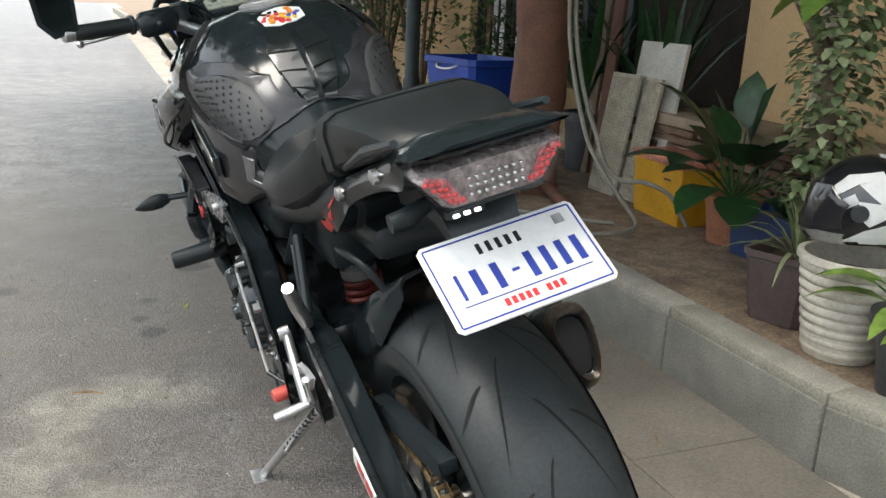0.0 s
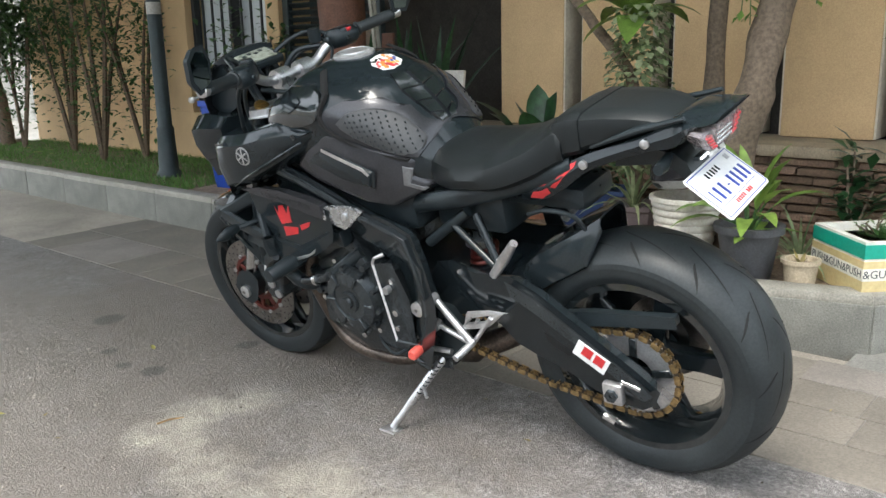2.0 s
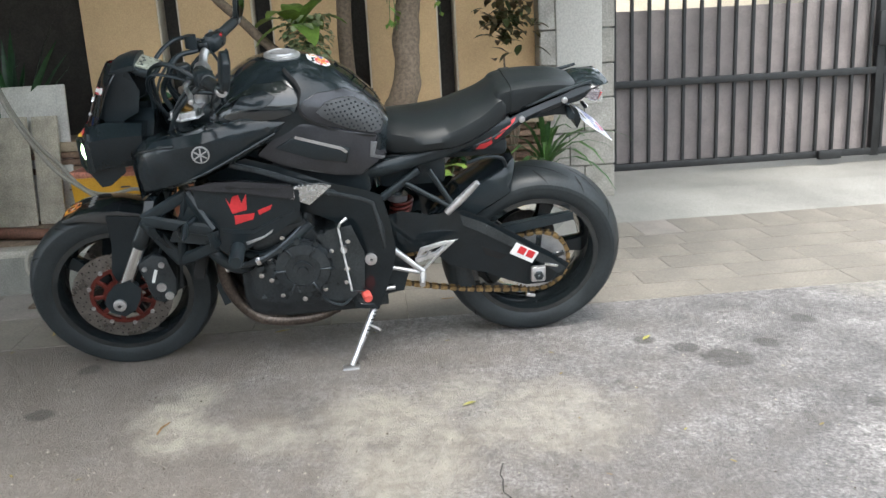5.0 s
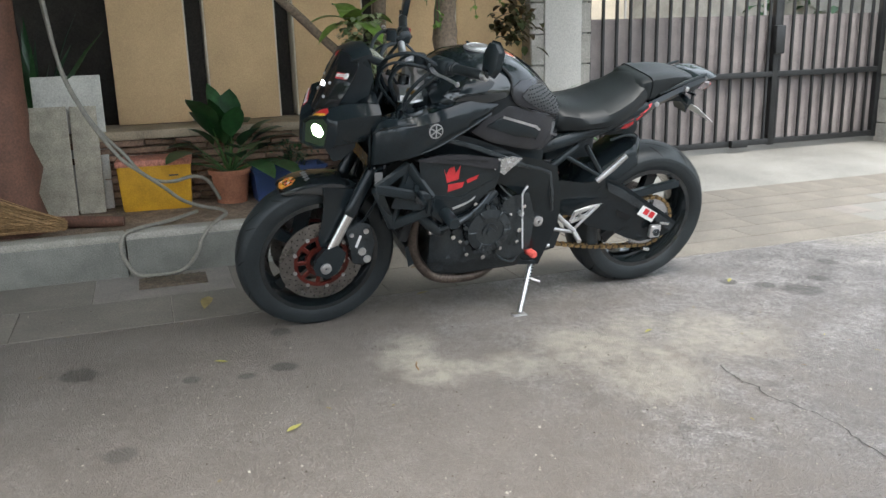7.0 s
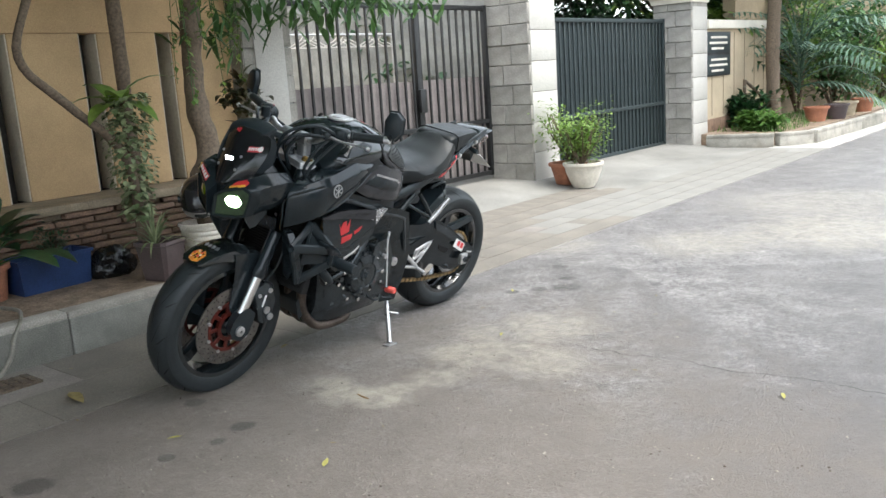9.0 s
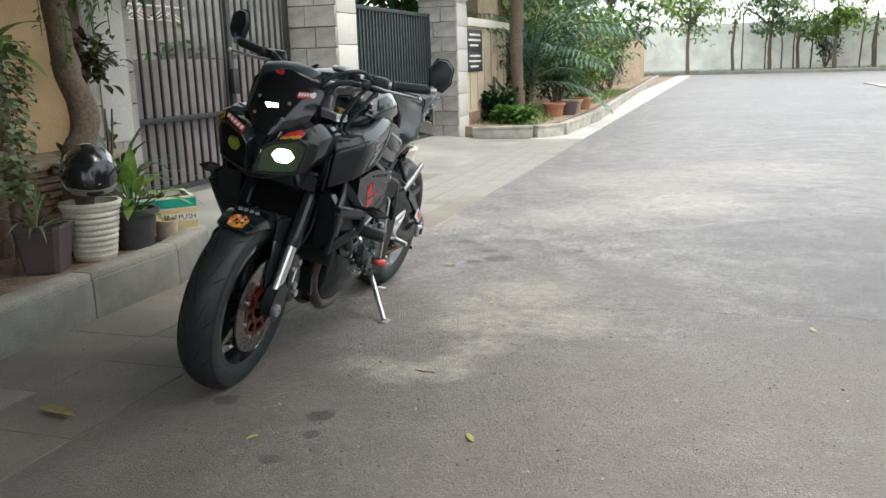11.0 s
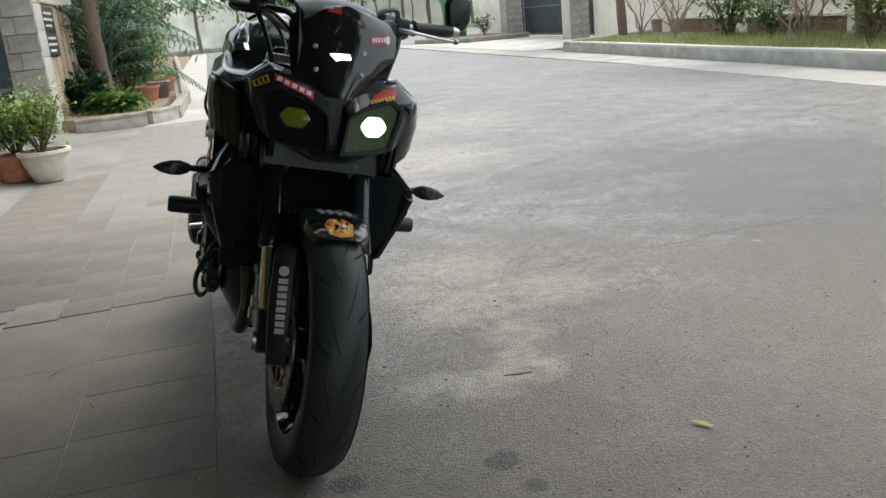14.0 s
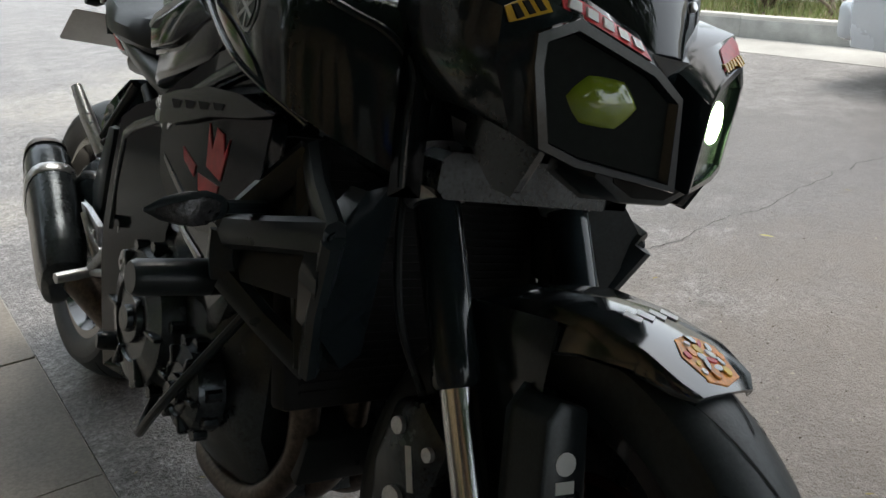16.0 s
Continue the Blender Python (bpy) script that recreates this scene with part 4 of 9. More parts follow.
for i, (a, b) in enumerate(zip(pts, pts[1:])):
    ang = math.atan2(b[1] - a[1], b[0] - a[0])
    mid = ((a[0] + b[0]) / 2, (a[1] + b[1]) / 2)
    off = 0.0095 if i % 2 else 0.0065
    for sgn in (-1, 1):
        bm_box((-0.1035 + sgn * off, mid[0], mid[1]), (0.0022, 0.0215 if i % 2 else 0.019, 0.0145 if i % 2 else 0.0115), 0, Matrix.Rotation(ang, 4, "X"), bm if i % 2 else bm_in)
    bm_box((-0.1035, a[0], a[1]), (0.022, 0.007, 0.007), 0, Matrix.Rotation(ang, 4, "X"), bm)
chain_ob = part("chain", bm, CHAIN, bike, "gold drive chain")
part("inner_link", bm_in, CHAIN_DARK, chain_ob, "oily dark inner links")

# swingarm with recessed windows
arm = [(0.56, 0.47), (0.52, 0.53), (0.462, 0.55), (0.372, 0.542), (0.27, 0.55), (0.203, 0.52), (0.103, 0.454), (-0.033, 0.365), (-0.08, 0.33), (-0.066, 0.298), (-0.03, 0.266), (0.036, 0.254), (0.10, 0.278), (0.174, 0.315), (0.25, 0.338), (0.302, 0.358), (0.346, 0.405), (0.42, 0.42), (0.55, 0.40)]


def tuck(bm, line, most, rate):
    """Lean a plate's outer face inwards the further it lies from a line of (s, v)."""
    outer = max(abs(v.co.x) for v in bm.verts)
    for vert in bm.verts:
        p, near = Vector((vert.co.y, vert.co.z)), 9.0
        for a, b in zip(line, line[1:]):
            a, b = Vector(a), Vector(b)
            f = min(1, max(0, (p - a).dot(b - a) / (b - a).length_squared))
            near = min(near, (p - a - (b - a) * f).length)
        depth = max(0.0, min(most, (near - 0.025) * rate)) * (1 if abs(vert.co.x) > outer - 0.024 else 0.55)
        vert.co.x -= math.copysign(depth, vert.co.x)
    return bm


sw = part("swingarm", tuck(bm_plate(arm, -0.174, -0.125, 0.016), arm[3:9], 0.045, 0.42), SATIN, bike, "black banana swingarm")
# raised rib, in paler metal to paint a highlight on the arm's top edge
part("swingarm_rib", bm_plate([(0.27, 0.546), (0.203, 0.515), (0.103, 0.449), (-0.033, 0.36), (-0.075, 0.325), (-0.06, 0.312), (-0.03, 0.335), (0.10, 0.425), (0.205, 0.49), (0.262, 0.52)], -0.184, -0.168, 0.006), CAST, sw)
part("swingarm_window", bm_plate([(0.205, 0.428), (0.165, 0.432), (0.125, 0.402), (0.105, 0.385), (0.139, 0.365), (0.188, 0.388)], -0.160, -0.140, 0.001), GROOVE, sw)
part("swingarm", bm_plate([(x, y) for x, y in arm], 0.125, 0.165, 0.012), SATIN, bike, "black banana swingarm")
part("swingarm_bridge", bm_box((0, 0.44, 0.46), (0.26, 0.12, 0.09), 0.02), SATIN, bike)
adj = part("axle_block", bm_box((-0.186, 0.012, 0.312), (0.022, 0.05, 0.056), 0.006), ALLOY, bike, "silver chain adjuster block")
part("axle_nut", bm_lathe([(0.006, -0.205), (0.0165, -0.205), (0.0165, -0.19), (0.006, -0.19)], 6), CAST, adj).matrix_basis = pose(0, 0.012, 0.312)
part("adjuster_bolt", bm_tube([(-0.178, 0.05, 0.232), (-0.178, 0.02, 0.222)], 0.009, 8), CHROME, adj)
part("adjuster_bolt", bm_tube([(-0.180, -0.01, 0.345), (-0.180, -0.055, 0.335)], 0.007, 8), CHROME, adj)
tree_sw = tree_of(sw)
tag = part("sticker", bm_plate(bar2d(0.062, 0.396, 0.088, 0.044, 0.52), -0.1865, -0.183, 0), WHITE, sw, "red and white maker's sticker, lettering as bars")
for dx, w in ((-0.021, 0.026), (0.012, 0.026)):
    c, s_ = math.cos(0.52), math.sin(0.52)
    part("sticker_mark", bm_plate(bar2d(0.062 + dx * c - 0.005 * s_, 0.396 + dx * s_ + 0.005 * c, w, 0.026, 0.52), -0.1875, -0.1862, 0), STICK_RED, sw)
part("chain_guard", bm_plate([(0.20, 0.445), (0.10, 0.468), (-0.115, 0.497), (-0.118, 0.475), (0.02, 0.452), (0.18, 0.422)], -0.118, -0.088, 0.004), PLASTIC, bike, "black chain guard")

# hugger over the rear tyre
rows = []
for a, rr in ((26, 0.40), (36, 0.375), (48, 0.36), (60, 0.355), (70, 0.362), (78, 0.378)):
    t = radians(a)
    cs, cv = math.cos(t), math.sin(t)
    wd = 0.105 if a > 30 else 0.09
    if a >= 78:
        wd = 0.06
    pr = []
    for k, drop in ((-1.02, 0.075), (-1.0, 0.03), (-0.85, 0.0), (-0.4, -0.012), (0.4, -0.012), (0.85, 0.0), (1.0, 0.03), (1.02, 0.075)):
        r = rr - drop * (1.0 if a < 78 else 0.35)
        pr.append((wd * k, r * cs, 0.318 + r * cv))
    rows.append(pr + [(p[0] * 0.96, p[1] - 0.006 * cs, p[2] - 0.006 * cv) for p in reversed(pr)])
part("rear_hugger", bm_loft(rows), SATIN, bike, "black rear hugger with upswept tip")

# shock absorber with red spring
part("shock_body", bm_tube([(-0.02, 0.478, 0.44), (-0.02, 0.468, 0.6)], 0.021, 14), CAST, bike)
helix = [(-0.02 + 0.033 * math.cos(t), 0.474 + 0.033 * math.sin(t) - 0.0006 * t, 0.455 + 0.0026 * t) for t in [i * 0.3 for i in range(130)]]
part("shock_spring", bm_tube(helix, 0.0065, 7), RED, bike, "red coil spring")
part("shock_collar", bm_tube([(-0.02, 0.470, 0.555), (-0.02, 0.468, 0.575)], 0.036, 18), ALLOY, bike)

# frame spars, engine, exhaust
spar = [(1.06, 0.87), (0.97, 0.80), (0.883, 0.772), (0.78, 0.73), (0.693, 0.690), (0.60, 0.665), (0.548, 0.642), (0.528, 0.56), (0.515, 0.47), (0.52, 0.42), (0.55, 0.33), (0.575, 0.262), (0.62, 0.26), (0.635, 0.33), (0.628, 0.42), (0.62, 0.50), (0.65, 0.56), (0.72, 0.60), (0.83, 0.64), (0.95, 0.68), (1.02, 0.72), (1.09, 0.82)]
for sg in (-1, 1):
    f = part("frame_spar", tuck(bm_plate(spar, sg * 0.210, sg * 0.155, 0.022), spar[:12], 0.05, 0.6), SATIN, bike, "black beam frame spar")
    # paler metal strip draws the light along the spar's upper edge
    part("spar_edge", bm_plate([(1.06, 0.868), (0.97, 0.798), (0.883, 0.770), (0.78, 0.728), (0.693, 0.688), (0.60, 0.662), (0.552, 0.640), (0.534, 0.56), (0.522, 0.47), (0.532, 0.47), (0.546, 0.56), (0.564, 0.628), (0.605, 0.648), (0.70, 0.674), (0.785, 0.713), (0.89, 0.756), (0.975, 0.783), (1.066, 0.853)], sg * 0.207, sg * 0.214, 0.003), CAST, f)
    part("pivot_bolt", bm_lathe([(0.005, 0.0), (0.021, 0.0), (0.021, -0.012 * -sg), (0.012, -0.016 * -sg), (0.005, -0.016 * -sg)], 18), ALLOY, f).matrix_basis = pose(sg * 0.186, 0.574, 0.425)
part("crankcase", bm_loft([[(u * w, s, v) for u, v in ((-1, 0.30), (-1, 0.44), (-0.8, 0.5), (0.8, 0.5), (1, 0.44), (1, 0.30), (0.7, 0.2), (-0.7, 0.2))] for s, w in ((0.56, 0.15), (0.62, 0.185), (0.86, 0.19), (0.98, 0.165), (1.0, 0.14))]), CAST, bike, "dark cast engine case")
for k, (u0, u1) in enumerate(((-0.185, 0.185), (-0.175, 0.175))):
    s0, v0 = 0.84 + 0.05 * k, 0.5 + 0.09 * k
    part("cylinder_block" if k == 0 else "cylinder_head", bm_box((0, s0, v0), (u1 - u0, 0.2, 0.12), 0.015, Matrix.Rotation(radians(-30), 4, "X")), CAST, bike)
part("oil_pan", bm_loft([[(-w, s, 0.23), (w, s, 0.23), (w * 0.7, s, b), (-w * 0.7, s, b)] for s, w, b in ((0.60, 0.10, 0.2), (0.66, 0.12, 0.18), (0.84, 0.12, 0.18), (0.92, 0.10, 0.2))]), CAST, bike)


def engine_cover(name, u, s, v, r, sg, label):
    prof = [(0.0, 0.0), (r * 1.04, 0.0), (r * 1.04, 0.012), (r, 0.02), (r * 0.95, 0.036), (r * 0.62, 0.044), (r * 0.6, 0.040), (r * 0.36, 0.040), (r * 0.34, 0.048), (0.0, 0.048)]
    c = part(name, bm_lathe([(a, b * sg) for a, b in prof], 44, closed=False), CAST, bike, label)
    c.matrix_basis = pose(u, s, v)
    first = None
    for k in range(10):
        a = 2 * math.pi * k / 10 + 0.2
        m = pose(sg * 0.02, 1.05 * r * math.cos(a), 1.05 * r * math.sin(a))
        if first is None:
            first = part("cover_bolt", bm_lathe([(0.0, -0.012), (0.009, -0.012), (0.009, 0.008), (0.0, 0.008)], 8), CAST, c)
            first.matrix_basis = m
        else:
            again("cover_bolt", first, c, m)
    for k in range(6):
        a = 2 * math.pi * k / 6
        b = part("cover_rib", bm_box((sg * 0.04, r * 0.78 * math.cos(a), r * 0.78 * math.sin(a)), (0.014, 0.008, r * 0.4), 0.002, Matrix.Rotation(a - math.pi / 2, 4, "X"), seg=1), CAST, c)
    part("cover_cap", bm_lathe([(0.0, 0.048 * sg), (r * 0.2, 0.048 * sg), (r * 0.18, 0.056 * sg), (0.0, 0.056 * sg)], 18, closed=False), CAST, c)
    return c


engine_cover("generator_cover", -0.190, 0.795, 0.425, 0.092, -1, "round ribbed generator cover")
engine_cover("clutch_cover", 0.185, 0.72, 0.38, 0.108, 1, "round clutch cover")
engine_cover("pulse_cover", 0.18, 0.90, 0.34, 0.062, 1, "small round engine cover")
part("sprocket_cover", bm_plate([(0.60, 0.27), (0.48, 0.29), (0.46, 0.36), (0.50, 0.42), (0.60, 0.43)], -0.165, -0.12, 0.012), PLASTIC, bike)
part("starter", bm_tube([(-0.19, 0.70, 0.50), (-0.06, 0.70, 0.50)], 0.035, 16), CAST, bike)
for y, v in ((0.66, 0.475), (0.73, 0.53), (0.86, 0.50), (0.93, 0.43)):
    part("engine_bolt", bm_tube([(-0.215, y, v), (-0.185, y, v)], 0.011, 8), ALLOY if y < 0.7 else CAST, bike)
for s, v, r in ((0.70, 0.47, 0.008), (0.715, 0.40, 0.008), (0.73, 0.33, 0.008), (0.80, 0.30, 0.009), (0.87, 0.32, 0.008), (0.90, 0.38, 0.008), (0.895, 0.46, 0.009), (0.85, 0.53, 0.008), (0.655, 0.40, 0.010), (0.645, 0.50, 0.008), (0.66, 0.35, 0.008), (0.93, 0.40, 0.009)):
    part("engine_bolt", bm_lathe([(0.0, -0.012), (r, -0.010), (r, 0.004), (0.0, 0.004)], 8, closed=False), CHROME, bike).matrix_basis = pose(-0.192, s, v)
part("engine_side_case", bm_plate([(0.735, 0.30), (0.66, 0.29), (0.615, 0.33), (0.608, 0.45), (0.64, 0.54), (0.70, 0.53), (0.73, 0.47), (0.705, 0.42)], -0.198, -0.15, 0.014), CAST, bike, "dark cast side case")
part("coolant_pipe", bm_tube(smooth_path([(-0.205, 1.03, 0.445), (-0.215, 0.97, 0.455), (-0.21, 0.90, 0.475), (-0.20, 0.84, 0.515), (-0.17, 0.78, 0.56)]), 0.013, 10), CAST, bike)
for p, d in (((-0.205, 1.03, 0.445), (0, -0.95, 0.2)), ((-0.212, 0.93, 0.465), (0, -0.95, 0.25)), ((-0.20, 1.07, 0.52), (0, -0.6, -0.8))):
    part("hose_clamp", bm_tube([Vector(p) - Vector(d) * 0.007, Vector(p) + Vector(d) * 0.007], 0.0185, 14), CHROME, bike)
part("loom", bm_tube(smooth_path([(-0.19, 0.64, 0.29), (-0.21, 0.68, 0.27), (-0.20, 0.73, 0.29), (-0.19, 0.75, 0.33)]), 0.004, 6), PLASTIC, bike)
part("coil", bm_box((-0.19, 0.83, 0.60), (0.05, 0.10, 0.05), 0.01, Matrix.Rotation(radians(-12), 4, "X")), SATIN, bike)
part("water_hose", bm_tube(smooth_path([(-0.17, 0.98, 0.47), (-0.2, 0.92, 0.47), (-0.2, 0.85, 0.50), (-0.17, 0.76, 0.56)]), 0.017, 12), PLASTIC, bike)
part("water_hose", bm_tube(smooth_path([(-0.18, 1.10, 0.55), (-0.215, 1.06, 0.50), (-0.205, 1.0, 0.44), (-0.15, 0.96, 0.42)]), 0.02, 12), PLASTIC, bike)
part("breather_hose", bm_tube(smooth_path([(0.17, 1.0, 0.5), (0.24, 0.9, 0.32), (0.22, 0.78, 0.22), (0.17, 0.72, 0.27)]), 0.007, 8), PLASTIC, bike)

for k in range(4):
    u = (-0.12, -0.04, 0.04, 0.12)[k]
    part("exhaust_header", bm_tube(smooth_path([(u, 0.97, 0.53), (u, 1.035, 0.49), (u, 1.062, 0.40), (u * 0.9, 1.045, 0.29), (u * 0.95, 0.985, 0.205), (u * 0.95, 0.90, 0.172), (u * 0.85, 0.78, 0.166), (u * 0.5, 0.70, 0.172)]), 0.0205, 14), TITAN, bike, "heat-stained exhaust header pipe")
part("exhaust_collector", bm_tube(smooth_path([(0.0, 0.84, 0.178), (0.0, 0.72, 0.18), (0.02, 0.58, 0.185), (0.07, 0.48, 0.215), (0.14, 0.40, 0.27), (0.19, 0.33, 0.325)]), [0.055] * 7 + [0.05] * 6 + [0.036] * 18, 16), TITAN, bike, "brown stained exhaust collector")


def tri_ring(c, fwd, w, h, n=24):
    """A rounded triangle, wide at the top, square to the way fwd."""
    f = Vector(fwd).normalized()
    side = Vector((1, 0, 0))
    up = side.cross(f).normalized() * -1
    if up.z < 0:
        up = -up
    out = []
    for k in range(n):
        a = 2 * math.pi * k / n
        x, y = math.cos(a), math.sin(a)
        rr = 1.0 / (abs(x) ** 2.6 + abs(y) ** 2.6) ** (1 / 2.6)
        x, y = x * rr, y * rr
        x *= 0.78 + 0.22 * y
        out.append(tuple(Vector(c) + side * (x * w) + up * (y * h)))
    return out


ax = Vector((-0.02, -0.30, 0.19)).normalized()
m0 = Vector((0.222, 0.335, 0.305))
rings = []
for d, w, h in ((0, 0.03, 0.035), (0.012, 0.046, 0.06), (0.05, 0.052, 0.078), (0.12, 0.053, 0.082), (0.26, 0.053, 0.08), (0.30, 0.052, 0.078), (0.345, 0.044, 0.066), (0.352, 0.040, 0.060), (0.345, 0.033, 0.050), (0.25, 0.028, 0.042)):
    rings.append(tri_ring(m0 + ax * d, ax, w, h))
muf = part("muffler", bm_loft(rings), CAST, bike, "stubby dark exhaust can with triangular outlet")
part("muffler_band", bm_loft([tri_ring(m0 + ax * d, ax, w, h) for d, w, h in ((0.235, 0.0545, 0.0815), (0.24, 0.057, 0.084), (0.255, 0.057, 0.084), (0.26, 0.0545, 0.0815))], caps=False), ALLOY, muf, "alloy clamp band")
part("muffler_tip", bm_loft([tri_ring(m0 + ax * d, ax, w, h) for d, w, h in ((0.332, 0.049, 0.073), (0.345, 0.0475, 0.070), (0.357, 0.041, 0.062), (0.35, 0.035, 0.053), (0.30, 0.031, 0.047))], caps=False), TITAN, muf, "bronze outlet rim")
part("muffler_bore", bm_loft([tri_ring(m0 + ax * d, ax, 0.032, 0.048) for d in (0.30, 0.335)]), GROOVE, muf)
part("muffler_bracket", bm_plate([(0.30, 0.50), (0.36, 0.62), (0.39, 0.62), (0.36, 0.46), (0.32, 0.42)], 0.165, 0.175, 0.003), PLASTIC, bike)

# radiator and its wings
rad = part("radiator", bm_box((0, 1.09, 0.56), (0.40, 0.035, 0.32), 0.008, Matrix.Rotation(radians(14), 4, "X")), GROOVE, bike, "black radiator behind the forks")
fin = None
for k in range(26):
    m = pose(0, 1.1085 - (0.43 + 0.0105 * k - 0.56) * 0.25, 0.43 + 0.0105 * k)
    if fin is None:
        fin = part("fin", bm_box((0, 0, 0), (0.36, 0.006, 0.0035), 0), GROOVE, rad)
        fin.matrix_basis = m
    else:
        again("fin", fin, rad, m)
for sg in (-1, 1):
    P = {k: Vector((sg * u, s, v)) for k, (u, s, v) in dict(a=(0.236, 1.25, 0.645), b=(0.195, 1.12, 0.705), c=(0.252, 1.05, 0.60), d=(0.245, 1.05, 0.545), e=(0.190, 1.17, 0.475)).items()}
    wing = new("radiator_wing")
    wing.parent = bike
    wing["label"] = "angular black radiator guard"
    for a, b in (("a", "b"), ("b", "c"), ("c", "d"), ("d", "e"), ("e", "a"), ("a", "c"), ("b", "e")):
        part("bar", bm_tube([P[a], (P[a] + P[b]) / 2 + Vector((sg * 0.004, 0, 0)), P[b]], [0.013, 0.012, 0.013], 8, flat=1.6), PLASTIC, wing)
    part("panel", bm_loft([[P["b"], P["c"], P["d"], (P["a"] + P["e"]) / 2 + Vector((sg * 0.012, -0.02, 0))], [p - Vector((sg * 0.008, 0, 0)) for p in (P["b"], P["c"], P["d"], (P["a"] + P["e"]) / 2 + Vector((sg * 0.012, -0.02, 0)))]]), PLASTIC, wing)
    skin = [Vector((sg * u, s, v)) for u, s, v in ((0.148, 1.225, 0.700), (0.200, 1.245, 0.692), (0.243, 1.255, 0.645), (0.243, 1.242, 0.600), (0.222, 1.215, 0.540), (0.172, 1.205, 0.485), (0.148, 1.205, 0.500))]
    part("panel", bm_loft([skin, [p + Vector((sg * 0.004, -0.028, 0)) for p in skin]]), SATIN, wing, "solid front face of the guard")
part("belly_guard", bm_plate([(1.06, 0.36), (1.085, 0.33), (1.07, 0.26), (1.03, 0.28)], -0.12, 0.12, 0.006), PLASTIC, bike)

# side shrouds
for sg in (-1, 1):
    poly = [(1.085, 0.735), (1.00, 0.728), (0.92, 0.719), (0.84, 0.707), (0.79, 0.70), (0.79, 0.655), (0.80, 0.62), (0.87, 0.575), (0.934, 0.548), (0.996, 0.50), (1.03, 0.53), (1.07, 0.63)]
    sh = part("side_shroud", bm_plate(poly, sg * 0.237, sg * 0.205, 0.01), SATIN, bike, "black side shroud with red graphic")
    t = tree_of(sh)
    foil = [(0.848, 0.709, 0.244), (0.79, 0.716, 0.236), (0.727, 0.718, 0.226), (0.682, 0.703, 0.214), (0.715, 0.675, 0.214), (0.753, 0.646, 0.218), (0.80, 0.678, 0.238)]
    part("shroud_tip", bm_loft([[(sg * (u + k), s, v) for s, v, u in foil] for k in (0.0, -0.012)]), CARBON, sh, "silver foil shroud tip")
    for pl in ([(1.000, 0.698), (0.990, 0.676), (0.980, 0.702), (0.972, 0.674), (0.962, 0.706), (0.955, 0.678), (0.938, 0.708), (0.942, 0.655), (0.986, 0.645)], [(0.981, 0.638), (0.92, 0.642), (0.926, 0.622), (0.982, 0.608)], [(0.91, 0.650), (0.864, 0.666), (0.872, 0.650), (0.907, 0.635)]):
        part("graphic", conform(t, pl, sg, 0.0016, cuts=1), STICK_RED, sh, "torn red graphic")
    rail = part("shroud_rail", bm_plate([(1.085, 0.742), (1.03, 0.750), (0.95, 0.748), (0.86, 0.734), (0.80, 0.720), (0.80, 0.690), (0.855, 0.700), (0.95, 0.722), (1.05, 0.735)], sg * 0.248, sg * 0.215, 0.005), GREY, sh, "graphite upper rail with slots")
    for k in range(4):
        part("slot", bm_plate([(0.995 - 0.043 * k, 0.738 - 0.004 * k), (0.963 - 0.043 * k, 0.736 - 0.004 * k), (0.972 - 0.043 * k, 0.728 - 0.005 * k), (0.990 - 0.043 * k, 0.730 - 0.005 * k)], sg * 0.2492, sg * 0.2478, 0), GROOVE, rail)
    part("shroud_lip", bm_plate([(0.958, 0.544), (0.90, 0.562), (0.872, 0.580), (0.878, 0.570), (0.91, 0.552), (0.955, 0.536)], sg * 0.238, sg * 0.2415, 0.001), ALLOY, sh, "scuffed bare lower edge")
    part("shroud_fold", bm_loft([[(sg * u, s, v) for s, v, u in ((1.03, 0.60, 0.238), (0.93, 0.585, 0.240), (0.80, 0.645, 0.238), (0.795, 0.632, 0.236), (0.93, 0.566, 0.236), (1.02, 0.575, 0.236))], [(sg * (u - 0.006), s, v) for s, v, u in ((1.03, 0.60, 0.238), (0.93, 0.585, 0.240), (0.80, 0.645, 0.238), (0.795, 0.632, 0.236), (0.93, 0.566, 0.236), (1.02, 0.575, 0.236))]]), PLASTIC, sh)
    part("foil_bolt", bm_tube([(sg * 0.220, 0.736, 0.690), (sg * 0.229, 0.736, 0.690)], 0.009, 14), ALLOY, sh)
    part("frame_slider", bm_tube([(sg * 0.18, 0.985, 0.525), (sg * 0.20, 0.985, 0.525), (sg * 0.205, 0.985, 0.525), (sg * 0.325, 0.985, 0.525), (sg * 0.333, 0.985, 0.525)], [0.012, 0.012, 0.0235, 0.0225, 0.019], 22), PLASTIC, bike, "black crash slider")
    ind = part("indicator", bm_loft([[(sg * (0.285 + 0.09 * f), 1.118 + 0.5 * wd * math.cos(2 * math.pi * k / 12) * 0.62, 0.642 + wd * math.sin(2 * math.pi * k / 12) * 0.6 - 0.006 * f) for k in range(12)] for f, wd in ((0, 0.006), (0.08, 0.02), (0.3, 0.031), (0.55, 0.03), (0.8, 0.02), (1.0, 0.003))]), PLASTIC, bike, "small arrow-shaped indicator")
